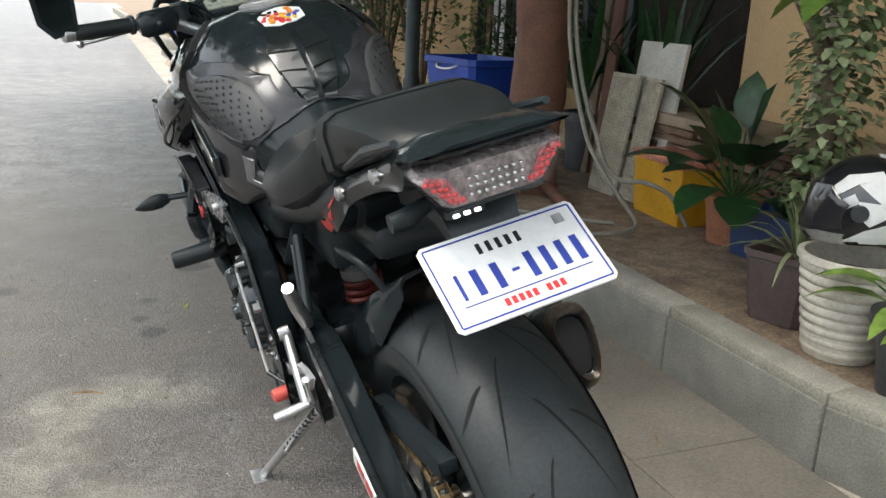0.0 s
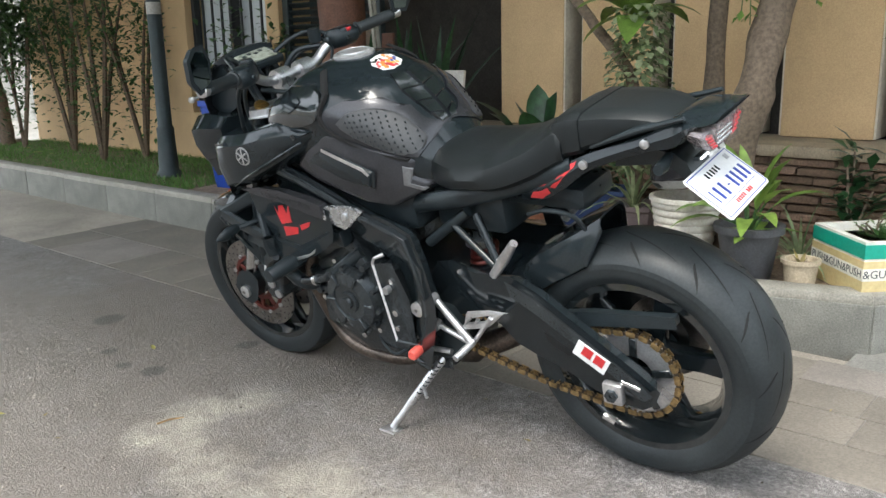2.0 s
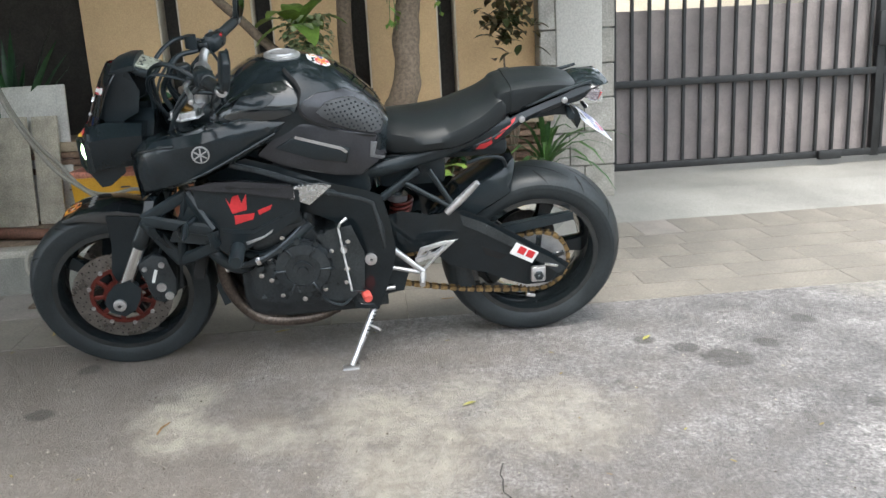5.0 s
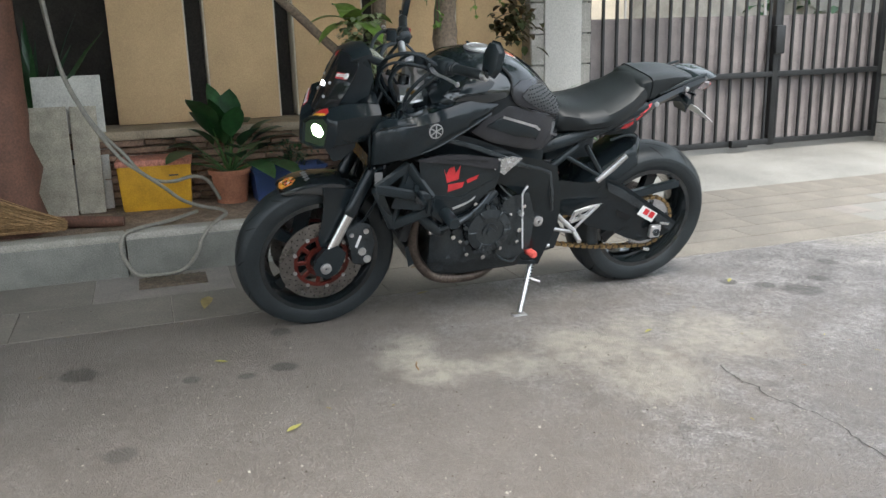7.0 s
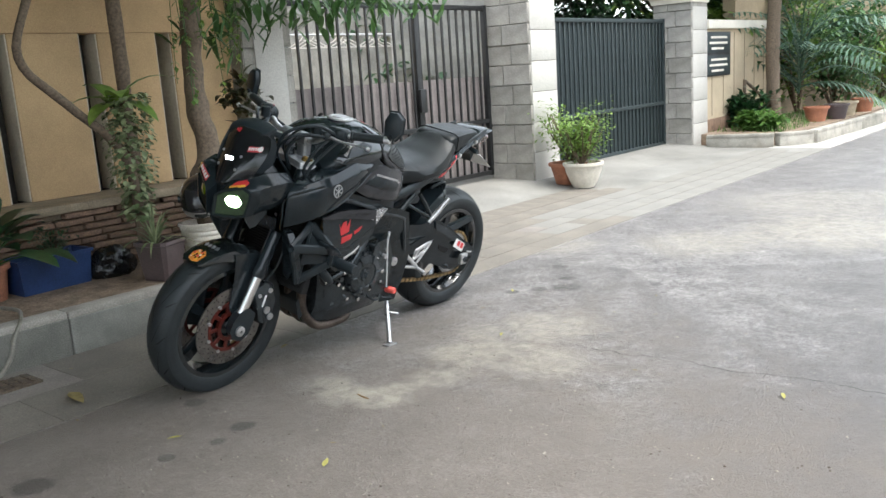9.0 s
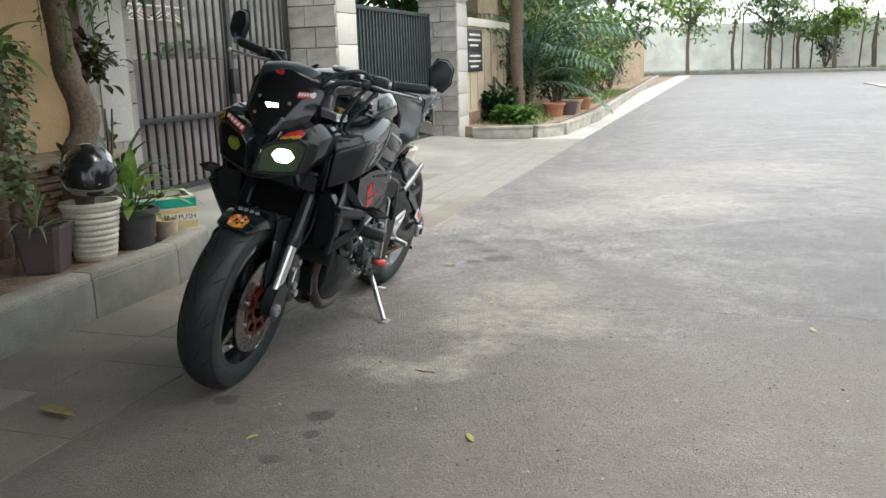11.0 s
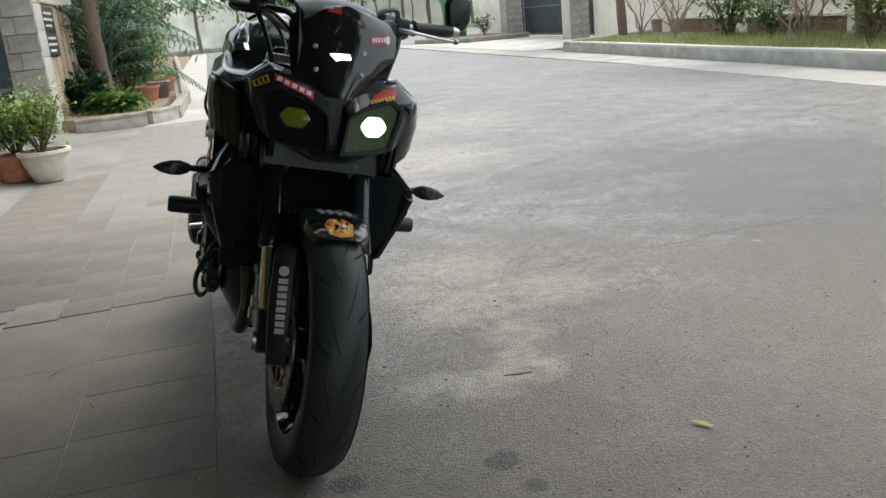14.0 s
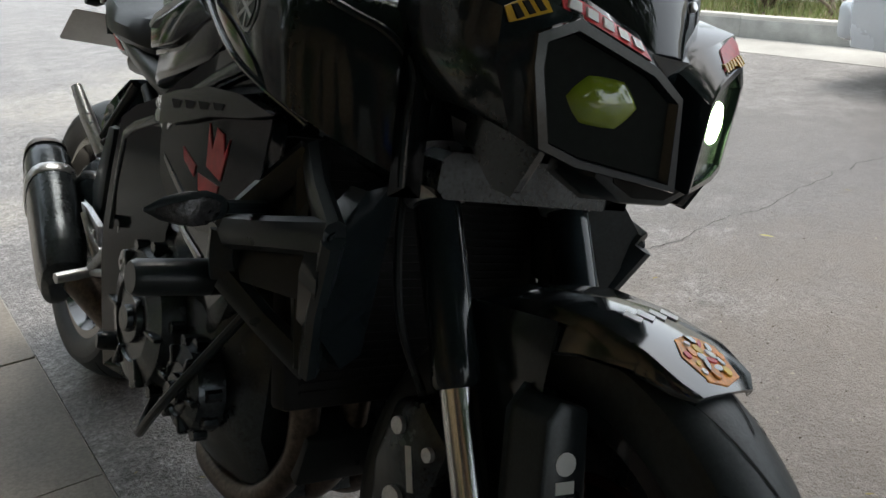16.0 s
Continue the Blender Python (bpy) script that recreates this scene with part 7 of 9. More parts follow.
# footrests, levers, side stand
for sg in (-1, 1):
    sub = part("subframe_rail", bm_tube(smooth_path([(sg * 0.125, 0.58, 0.70), (sg * 0.13, 0.45, 0.73), (sg * 0.12, 0.30, 0.765), (sg * 0.10, 0.10, 0.83)]), 0.019, 10, flat=1.3), PLASTIC, bike)
    part("subframe_rail", bm_tube([(sg * 0.13, 0.54, 0.60), (sg * 0.125, 0.40, 0.70)], 0.014, 10), PLASTIC, bike)
    br = part("pillion_bracket", bm_tube([(sg * 0.135, 0.37, 0.70), (sg * 0.165, 0.30, 0.585)], [0.011, 0.010], 10), SATIN, bike)
    part("pillion_bracket", bm_tube([(sg * 0.13, 0.45, 0.66), (sg * 0.165, 0.31, 0.58)], [0.010, 0.009], 10), SATIN, bike)
    pg = part("pillion_peg", bm_tube([(sg * 0.168, 0.318, 0.56), (sg * 0.185, 0.265, 0.62), (sg * 0.198, 0.222, 0.672)], [0.012, 0.0135, 0.010], 10), ALLOY, bike, "folded alloy pillion peg")
    for k in range(5):
        f = 0.25 + 0.15 * k
        part("peg_ridge", bm_box((sg * (0.176 + 0.028 * f), 0.308 - 0.09 * f, 0.585 + 0.09 * f), (0.012, 0.006, 0.018), 0.001), ALLOY, pg)
    rs = new("footrest_set")
    rs.parent = bike
    rs["label"] = "bare alloy adjustable footrest set"
    for a, b, r in (((0.518, 0.466), (0.405, 0.362), 0.010), ((0.525, 0.385), (0.405, 0.358), 0.0075), ((0.405, 0.36), (0.33, 0.45), 0.006)):
        part("footrest_arm", bm_tube([(sg * 0.182, *a), (sg * 0.195, *b)], r, 10), ALLOY, rs)
    for p in ((0.518, 0.466), (0.525, 0.385)):
        part("footrest_bolt", bm_tube([(sg * 0.176, *p), (sg * 0.198, *p)], 0.015, 14), ALLOY, rs)
    for pl in ([(0.425, 0.405), (0.41, 0.445), (0.34, 0.462), (0.298, 0.464), (0.36, 0.446), (0.40, 0.432)], [(0.298, 0.464), (0.35, 0.415), (0.425, 0.395), (0.428, 0.408), (0.36, 0.427), (0.315, 0.462)], [(0.385, 0.43), (0.40, 0.405), (0.392, 0.403), (0.377, 0.43)]):
        part("heel_guard", bm_plate(pl, sg * 0.183, sg * 0.193, 0.002), ALLOY, rs)
    part("footpeg", bm_tube([(sg * 0.19, 0.405, 0.360), (sg * 0.225, 0.41, 0.354), (sg * 0.258, 0.415, 0.349)], [0.009, 0.0105, 0.0095], 12), ALLOY, rs, "knurled alloy footpeg")
    part("toe_lever", bm_tube([(sg * 0.175, 0.50, 0.30), (sg * 0.178, 0.58, 0.296), (sg * 0.185, 0.62, 0.30)], 0.008, 10), ALLOY, rs)
    part("toe_peg", bm_tube([(sg * 0.185, 0.60, 0.295), (sg * 0.19, 0.60, 0.295), (sg * 0.228, 0.594, 0.298), (sg * 0.235, 0.593, 0.298)], [0.012, 0.0155, 0.0155, 0.012], 14), REDRUB if sg < 0 else PLASTIC, rs, "orange rubber toe peg" if sg < 0 else "")
part("shift_rod", bm_tube([(-0.225, 0.672, 0.562), (-0.225, 0.645, 0.330)], 0.0034, 10), WHITE_ROD, bike, "bare alloy shift rod")
part("shift_joint", bm_tube([(-0.225, 0.672, 0.562), (-0.223, 0.664, 0.578), (-0.205, 0.645, 0.584)], [0.0038, 0.0042, 0.006], 10), ALLOY, bike)
part("shift_joint", bm_tube([(-0.225, 0.645, 0.330), (-0.215, 0.628, 0.322), (-0.19, 0.59, 0.305)], [0.0055, 0.004, 0.004], 10), CAST, bike)
stand = part("side_stand", bm_tube(smooth_path([(-0.145, 0.56, 0.25), (-0.175, 0.575, 0.225), (-0.245, 0.625, 0.145), (-0.298, 0.664, 0.084)]), [0.013] * 5 + [0.0115] * 8 + [0.010] * 6, 12), ALLOY, bike, "scuffed silver side stand")
part("stand_foot", bm_box((-0.303, 0.668, 0.079), (0.042, 0.055, 0.008), 0.003, Matrix.Rotation(radians(14.2), 4, "Y")), ALLOY, stand)
part("stand_tang", bm_tube([(-0.21, 0.60, 0.185), (-0.245, 0.56, 0.18)], 0.005, 8), ALLOY, stand)
part("stand_spring", bm_tube([(-0.16 - 0.07 * f + 0.008 * math.cos(i * 1.2), 0.555 + 0.05 * f + 0.008 * math.sin(i * 1.2), 0.25 - 0.08 * f) for i in range(48) for f in (i / 47,)], 0.0022, 6), CAST, stand)
part("stand_bracket", bm_plate([(0.60, 0.30), (0.53, 0.30), (0.53, 0.23), (0.59, 0.225)], -0.155, -0.13, 0.006), CAST, bike)
part("inner_fairing", bm_box((0, 0.95, 0.80), (0.26, 0.22, 0.16), 0.03), PLASTIC, bike)
part("airbox", bm_box((0, 0.72, 0.70), (0.30, 0.34, 0.14), 0.03), PLASTIC, bike)
part("battery_tray", bm_box((0, 0.42, 0.69), (0.20, 0.22, 0.12), 0.02), PLASTIC, bike)
part("under_tray", bm_box((0, 0.22, 0.735), (0.15, 0.24, 0.06), 0.02), PLASTIC, bike)
part("pipe_harness", bm_tube(smooth_path([(-0.1, 0.24, 0.70), (-0.11, 0.18, 0.72), (-0.09, 0.12, 0.70), (-0.06, 0.10, 0.63)]), 0.006, 8), PLASTIC, bike)

# the bars and front wheel are turned a touch to the left
pivot, axis_dir = Vector((0, 1.085, 0.95)), lean.normalized()
STEER = Matrix.Translation(pivot + Vector((-0.010, 0, 0))) @ Matrix.Rotation(radians(2), 4, axis_dir) @ Matrix.Translation(-pivot)
TURNED = {"front_wheel", "fork_leg", "brake_caliper", "brake_hose", "wheel_axle", "lower_clamp", "clamp_collar", "top_clamp", "fork_cap", "bar_riser", "riser_cap", "front_mudguard", "handlebar", "grip", "bar_end", "switch_block", "lever_perch", "mirror", "fluid_reservoir", "switch_housing", "cable_sleeve", "clutch_reservoir", "control_cable", "ignition"}
for o in bike.children:
    if o.name.split(".")[0] in TURNED:
        o.matrix_basis = STEER @ o.matrix_basis


# ---- plants, pots and clutter ----
def leaf(bm, p, d, length, width, droop=0.5, n=4, fold=0.25, tip=0.7):
    """A folded leaf from p along d, bending down as it goes."""
    p, d = Vector(p), Vector(d).normalized()
    side = d.cross(Vector((0, 0, 1)))
    side = side.normalized() if side.length > 1e-3 else Vector((1, 0, 0))
    prev = None
    for i in range(n + 1):
        f = i / n
        w = width / 2 * (math.sin(math.pi * min(1, f ** tip * 0.97 + 0.03)) ** 0.8)
        up = side.cross(d).normalized()
        cur = (bm.verts.new(p - side * w + up * fold * w), bm.verts.new(p), bm.verts.new(p + side * w + up * fold * w))
        if prev:
            bm.faces.new((prev[0], prev[1], cur[1], cur[0]))
            bm.faces.new((prev[1], prev[2], cur[2], cur[1]))
        prev = cur
        p = p + d * (length / n)
        d = (d + Vector((0, 0, -droop / n))).normalized()


def way(az, el):
    return Vector((math.cos(az) * math.cos(el), math.sin(az) * math.cos(el), math.sin(el)))


def rosette(name, m, n, length, width, el0, el1, droop, mat, label, stalk=0.0, category="plant", seed=1, tip=0.7, group=""):
    """A plant of leaves from one root, with stalks if they have any length."""
    random.seed(seed)
    t = thing(name, label, category, m, group)
    bm, sb = bmesh.new(), bmesh.new()
    for k in range(n):
        az, el = 2.4 * k + random.uniform(-0.3, 0.3), radians(el0 + (el1 - el0) * random.random())
        d = way(az, el)
        L = length * random.uniform(0.7, 1.15)
        p = Vector((0, 0, 0)) + Vector((d.x, d.y, 0)) * 0.015
        if stalk:
            q = p + d * stalk * random.uniform(0.6, 1.2)
            bm_tube([p, p + (q - p) * 0.5 + Vector((0, 0, 0.01)), q], [0.005, 0.004, 0.003], 5, bm=sb)
            p, d = q, (d + Vector((0, 0, -0.35))).normalized()
        leaf(bm, p, d, L, width * random.uniform(0.8, 1.15), droop, 5, 0.22, tip)
    part("foliage", bm, mat, t)
    if stalk:
        part("stalk", sb, LEAF, t)
    else:
        sb.free()
    return t


def bush(name, m, r, h, n, size, mat, label, category="shrub", seed=1, stems=7, group="", aspect=0.5):
    """Thin stems with many small leaves, uneven in outline."""
    random.seed(seed)
    t = thing(name, label, category, m, group)
    bm, sb = bmesh.new(), bmesh.new()
    tips = []
    for k in range(stems):
        az = 2.4 * k + random.random()
        top = Vector((math.cos(az) * r * random.uniform(0.3, 0.9), math.sin(az) * r * random.uniform(0.3, 0.9), h * random.uniform(0.6, 1.0)))
        mid = top * 0.5 + Vector((random.uniform(-0.1, 0.1) * r, random.uniform(-0.1, 0.1) * r, 0.05 * h))
        pts = smooth_path([(0, 0, 0), mid, top], 4)
        bm_tube(pts, [0.012 * h + 0.003 - 0.0011 * h * i for i in range(len(pts))], 5, bm=sb)
        tips += pts[3:]
    for k in range(n):
        c = random.choice(tips) + Vector((random.gauss(0, 0.22) * r, random.gauss(0, 0.22) * r, random.gauss(0, 0.14) * h))
        if c.z < 0.05 * h:
            continue
        leaf(bm, c, way(random.uniform(0, 6.28), random.uniform(-0.4, 0.9)), size * random.uniform(0.6, 1.3), size * aspect * random.uniform(0.8, 1.2), 0.5, 2)
    part("crown", bm, mat, t)
    part("stem", sb, BARK, t)
    return t


def lathe_pot(name, m, profile, mat, label, soil_z, soil_r, group="plant pots", rim=None):
    t = thing(name, label, "plant pot", m, group)
    part("pot", bm_lathe(profile, 40, axis="z"), mat, t)
    if soil_r:
        part("soil", bm_lathe([(0.0, soil_z - 0.02), (soil_r, soil_z - 0.02), (soil_r * 0.98, soil_z), (0.0, soil_z + 0.008)], 24, axis="z", closed=False), SOIL, t)
    return t


def pot_profile(rb, rt, h, wall=0.012, lip=0.012):
    return [(0.0, 0.0), (rb, 0.0), (rb + (rt - rb) * 0.85, h * 0.86), (rt + lip, h * 0.87), (rt + lip, h), (rt - wall, h), (rt - wall * 1.6, h * 0.85), (rb - wall, 0.02), (0.0, 0.02)]


POT_WHITE = surface("dirty_white_plastic", (0.62, 0.58, 0.50), 0.5, vary=0.2, scale=10, grain=90, bump=0.05)
POT_GREY = surface("dark_grey_plastic", (0.06, 0.062, 0.068), 0.55, vary=0.25, scale=10, grain=120, bump=0.05)
POT_CREAM = surface("cream_clay", (0.46, 0.38, 0.27), 0.75, vary=0.25, scale=10, grain=120, bump=0.15)
POT_PURPLE = surface("purple_brown_plastic", (0.10, 0.075, 0.075), 0.5, vary=0.2, scale=8, grain=120, bump=0.04)
TERRA = surface("terracotta", (0.36, 0.15, 0.085), 0.8, vary=0.25, scale=12, grain=120, bump=0.15)
BLUE = surface("blue_plastic", (0.012, 0.05, 0.30), 0.4, vary=0.18, scale=8, grain=140, bump=0.04)
BLUE_DARK = surface("faded_blue_plastic", (0.02, 0.045, 0.13), 0.5, vary=0.25, scale=8, grain=140, bump=0.05)
YELLOW = surface("yellow_plastic", (0.62, 0.33, 0.025), 0.45, vary=0.18, scale=8, grain=140, bump=0.04)
PINK = surface("faded_red_lid", (0.50, 0.20, 0.14), 0.6, vary=0.4, scale=22, grain=90, bump=0.1)
FOAM = surface("white_foam", (0.72, 0.70, 0.62), 0.7, vary=0.12, scale=12, grain=90, bump=0.08)
FOAM_YEL = surface("pale_yellow_print", (0.62, 0.50, 0.25), 0.6, vary=0.12, scale=12, grain=90, bump=0.04)
TEAL = surface("teal_tape", (0.01, 0.34, 0.24), 0.45, vary=0.1, scale=12, grain=90, bump=0.02)
INK = surface("dark_ink", (0.05, 0.055, 0.06), 0.6, vary=0.1, bump=0)
CANE = surface("tan_cement_relief", (0.40, 0.36, 0.285), 0.85, vary=0.25, scale=12, grain=120, bump=0.15)
BOARD = surface("grey_cement_board", (0.52, 0.50, 0.45), 0.85, vary=0.2, scale=5, grain=120, bump=0.15)
BAG = surface("black_bin_bag", (0.010, 0.010, 0.011), 0.25, vary=0.2, scale=20, grain=60, bump=0.5)
HOSE = surface("grey_hose", (0.22, 0.205, 0.17), 0.55, vary=0.2, scale=20, bump=0.05)
SHELL = surface("black_helmet_shell", (0.012, 0.012, 0.014), 0.2, vary=0.2, scale=20, bump=0.01, coat=0.5)
VISOR = surface("dark_visor", (0.02, 0.02, 0.022), 0.06, vary=0.1, scale=10, bump=0, rvary=0.02)
STRAW = surface("dry_twigs", (0.28, 0.17, 0.075), 0.85, vary=0.35, scale=20, grain=90, bump=0.2)
BIN_GREEN = surface("green_bin_plastic", (0.008, 0.17, 0.055), 0.45, vary=0.15, scale=5, bump=0.03)
CARPAINT = surface("silver_car_paint", (0.60, 0.63, 0.66), 0.25, 0.3, vary=0.05, scale=3, bump=0, coat=0.7)

Z = 0.178
# white ribbed pot with the helmet on it
prof = [(0.0, 0.0), (0.092, 0.0)]
for k in range(9):
    z = 0.01 + 0.028 * k
    r = 0.097 + 0.0042 * k
    prof += [(r - 0.003, z), (r + 0.003, z + 0.008), (r + 0.003, z + 0.018), (r - 0.003, z + 0.026)]
prof += [(0.142, 0.262), (0.142, 0.278), (0.125, 0.278), (0.10, 0.03), (0.0, 0.03)]
lathe_pot("ribbed_pot", pose(1.82, 1.60, Z), prof, POT_WHITE, "dirty white ribbed plastic pot on the soil", 0.22, 0.12)
helmet = thing("helmet", "black and white full-face helmet resting on a pot", "helmet", pose(1.82, 1.585, 0.585, -8, 0, 48) @ Matrix.Scale(1.06, 4))
bm = bmesh.new()
bmesh.ops.create_uvsphere(bm, u_segments=36, v_segments=24, radius=1)
for v in bm.verts:
    x, y, z = v.co
    v.co = (x * 0.118, y * (0.142 if y > 0 else 0.13), z * 0.132 if z > 0 else z * 0.125)
    if z < -0.55:
        v.co.z = -0.125 * (0.55 + (abs(z) - 0.55) * 0.25)
    if y > 0.45 and z < 0:
        v.co.y += 0.018 * (1 - abs(x))
shell = part("shell", bm, SHELL, helmet)
th = tree_of(shell)
part("chin_bar", conform(th, [(-0.098, -0.040), (-0.06, -0.034), (0.06, -0.034), (0.098, -0.040), (0.085, -0.066), (0.04, -0.074), (-0.04, -0.074), (-0.085, -0.066)], 1, 0.004, axis=1, cuts=3), SILVER, helmet, "silver and white chin bar")
part("visor", conform(th, [(-0.100, -0.026), (-0.104, 0.03), (-0.07, 0.070), (0.07, 0.070), (0.104, 0.03), (0.100, -0.026), (0.05, -0.036), (-0.05, -0.036)], 1, 0.006, axis=1, cuts=3), VISOR, helmet, "dark glossy visor")
part("chin_vent", conform(th, [(-0.035, -0.06), (-0.03, -0.045), (0.03, -0.045), (0.035, -0.06), (0.0, -0.07)], 1, 0.005, axis=1, cuts=2), PLASTIC, helmet)
for sg in (-1, 1):
    part("graphic", conform(th, [(-0.09, 0.02), (-0.03, 0.085), (0.03, 0.075), (0.0, 0.045), (-0.05, 0.0)], sg, 0.0022, cuts=2), WHITE, helmet, "white painted flash")
    part("graphic", conform(th, [(-0.10, -0.045), (-0.05, -0.01), (0.02, -0.03), (0.07, -0.06), (0.0, -0.055)], sg, 0.0022, cuts=2), WHITE, helmet, "white painted flash")
    part("graphic", conform(th, [(0.04, 0.055), (0.08, 0.035), (0.06, 0.02), (0.03, 0.035)], sg, 0.0022, cuts=2), SILVER, helmet, "silver painted flash")
    part("visor_pivot", bm_tube([(sg * 0.108, 0.03, 0.012), (sg * 0.124, 0.031, 0.012)], 0.02, 16), CAST, helmet)
for pl in ([(-0.02, 0.10), (0.05, 0.094), (0.092, 0.062), (0.075, 0.052), (0.03, 0.076), (-0.03, 0.084)], [(-0.118, 0.02), (-0.10, 0.068), (-0.055, 0.10), (-0.06, 0.072), (-0.09, 0.02)], [(-0.108, -0.055), (-0.06, -0.066), (0.03, -0.062), (0.04, -0.044), (-0.05, -0.045), (-0.104, -0.02)], [(-0.02, 0.03), (0.03, 0.038), (0.04, 0.01), (0.01, -0.02), (-0.03, 0.0)]):
    part("graphic", conform(th, pl, -1, 0.0030, cuts=2), WHITE, helmet, "white painted flash")
part("graphic", conform(th, [(-0.05, -0.09), (-0.02, -0.02), (0.02, -0.02), (0.05, -0.09), (0.0, -0.07)], 1, 0.0022, axis=2, cuts=2), WHITE, helmet, "white painted flash")

lathe_pot("grey_pot", pose(1.79, 1.335, Z), pot_profile(0.085, 0.115, 0.20), POT_GREY, "dark grey plastic pot on the soil", 0.17, 0.095)
rosette("strap_leaf_plant", pose(1.79, 1.335, Z + 0.17), 17, 0.19, 0.062, 30, 82, 1.0, LEAF_LIME, "bright green loose-leaved plant in a grey pot", stalk=0.13, seed=3)
rosette("lime_leaf_plant", pose(1.765, 1.31, Z + 0.17), 7, 0.15, 0.05, 5, 30, 0.8, LEAF_LIME, "lime-green low leaves in a grey pot", seed=5)
lathe_pot("small_pot", pose(1.755, 1.13, Z), pot_profile(0.05, 0.062, 0.105, 0.008, 0.006), POT_CREAM, "small chipped cream clay pot", 0.085, 0.052)
rosette("dead_stub", pose(1.755, 1.13, Z + 0.085), 5, 0.06, 0.014, 40, 80, 0.4, DRY, "dry leaf stubs in a clay pot", seed=9)
bm = bm_loft([[(sx * r, sy * r, z) for sx, sy in ((-1, -0.8), (-0.8, -1), (0.8, -1), (1, -0.8), (1, 0.8), (0.8, 1), (-0.8, 1), (-1, 0.8))] for z, r in ((0, 0.078), (0.19, 0.102), (0.195, 0.108), (0.215, 0.108), (0.212, 0.098), (0.17, 0.092))])
sq = thing("square_pot", "purple-brown square plastic pot on the soil", "plant pot", pose(1.87, 1.86, Z, 0, 0, 20), "plant pots")
part("pot", bm, POT_PURPLE, sq)
part("soil", bm_box((0, 0, 0.165), (0.17, 0.17, 0.02), 0.004), SOIL, sq)
rosette("spider_plant", pose(1.9, 1.87, Z + 0.18), 26, 0.26, 0.016, 25, 85, 1.6, LEAF_VINE, "pale striped spider plant in the square pot", seed=6)
rosette("spider_plant", pose(2.02, 1.22, Z), 30, 0.26, 0.015, 25, 85, 1.8, LEAF_VINE, "pale striped spider plant in the soil", seed=7)

lathe_pot("terracotta_pot", pose(2.30, 2.62, Z), pot_profile(0.085, 0.11, 0.19), TERRA, "terracotta pot beside the yellow crate", 0.16, 0.09)
rosette("broad_leaf_plant", pose(2.30, 2.62, Z + 0.17), 30, 0.25, 0.15, 12, 84, 0.7, LEAF_DARK, "dark broad-leaved plant in a terracotta pot", stalk=0.24, seed=12, tip=0.85)

bb = thing("planter_box", "faded blue plastic planter box against the slate", "planter box", pose(2.29, 2.30, Z, 0, 0, 3))
part("box", bm_loft([[(sx * wx, sy * wy, z) for sx, sy in ((-1, -1), (1, -1), (1, 1), (-1, 1))] for z, wx, wy in ((0, 0.085, 0.19), (0.17, 0.098, 0.205), (0.172, 0.108, 0.215), (0.19, 0.108, 0.215), (0.188, 0.095, 0.202), (0.14, 0.09, 0.198))]), BLUE_DARK, bb)
part("soil", bm_box((0, 0, 0.145), (0.17, 0.38, 0.02), 0.004), SOIL, bb)
bush("small_shrub", pose(2.29, 2.26, Z + 0.15), 0.12, 0.16, 240, 0.035, LEAF_DARK, "low dark shrub in the blue planter", seed=14)
random.seed(3)
bm = bmesh.new()
bmesh.ops.create_icosphere(bm, subdivisions=4, radius=1)
for v in bm.verts:
    k = 1 + 0.22 * noise.noise(v.co * 2.4) + 0.10 * noise.noise(v.co * 7)
    v.co = Vector((v.co.x * 0.10 * k, v.co.y * 0.135 * k, max(-0.06, v.co.z * 0.11 * k)))
bag = mesh_object("bin_bag", bm, BAG)
bag.matrix_basis = pose(2.24, 1.96, Z + 0.058)
tagged(bag, "crumpled black plastic bag on the soil", "bag")

crate = thing("crate", "yellow plastic cool box with faded red lid", "cool box", pose(2.34, 3.02, Z, 0, 0, -4))
part("body", bm_loft([[(sx * wx, sy * wy, z) for sx, sy in ((-1, -0.94), (-0.94, -1), (0.94, -1), (1, -0.94), (1, 0.94), (0.94, 1), (-0.94, 1), (-1, 0.94))] for z, wx, wy in ((0, 0.11, 0.175), (0.02, 0.115, 0.18), (0.245, 0.125, 0.192))]), YELLOW, crate)
part("lid", bm_box((0, 0, 0.262), (0.262, 0.40, 0.036), 0.01), PINK, crate, "faded red lid")
part("label_bar", bm_box((-0.1275, -0.10, 0.19), (0.003, 0.05, 0.008), 0), INK, crate)
for k, (x, y, tilt, h, w, mat, label) in enumerate(((2.40, 3.43, 7, 0.735, 0.35, BOARD, "pale grey cement board leaning in the recess"), (2.44, 3.86, 4, 0.95, 0.09, TIMBER, "red-brown plank standing in the recess"), (2.46, 4.02, 4, 1.0, 0.10, STRUT, "brown plank standing in the recess"))):
    b = mesh_object("board" if mat is BOARD else "plank", bm_box((0, 0, h / 2), (0.022, w, h), 0.004), mat)
    b.matrix_basis = pose(x, y, Z, 0, tilt, 0)
    tagged(b, label, "board" if mat is BOARD else "plank", "boards")
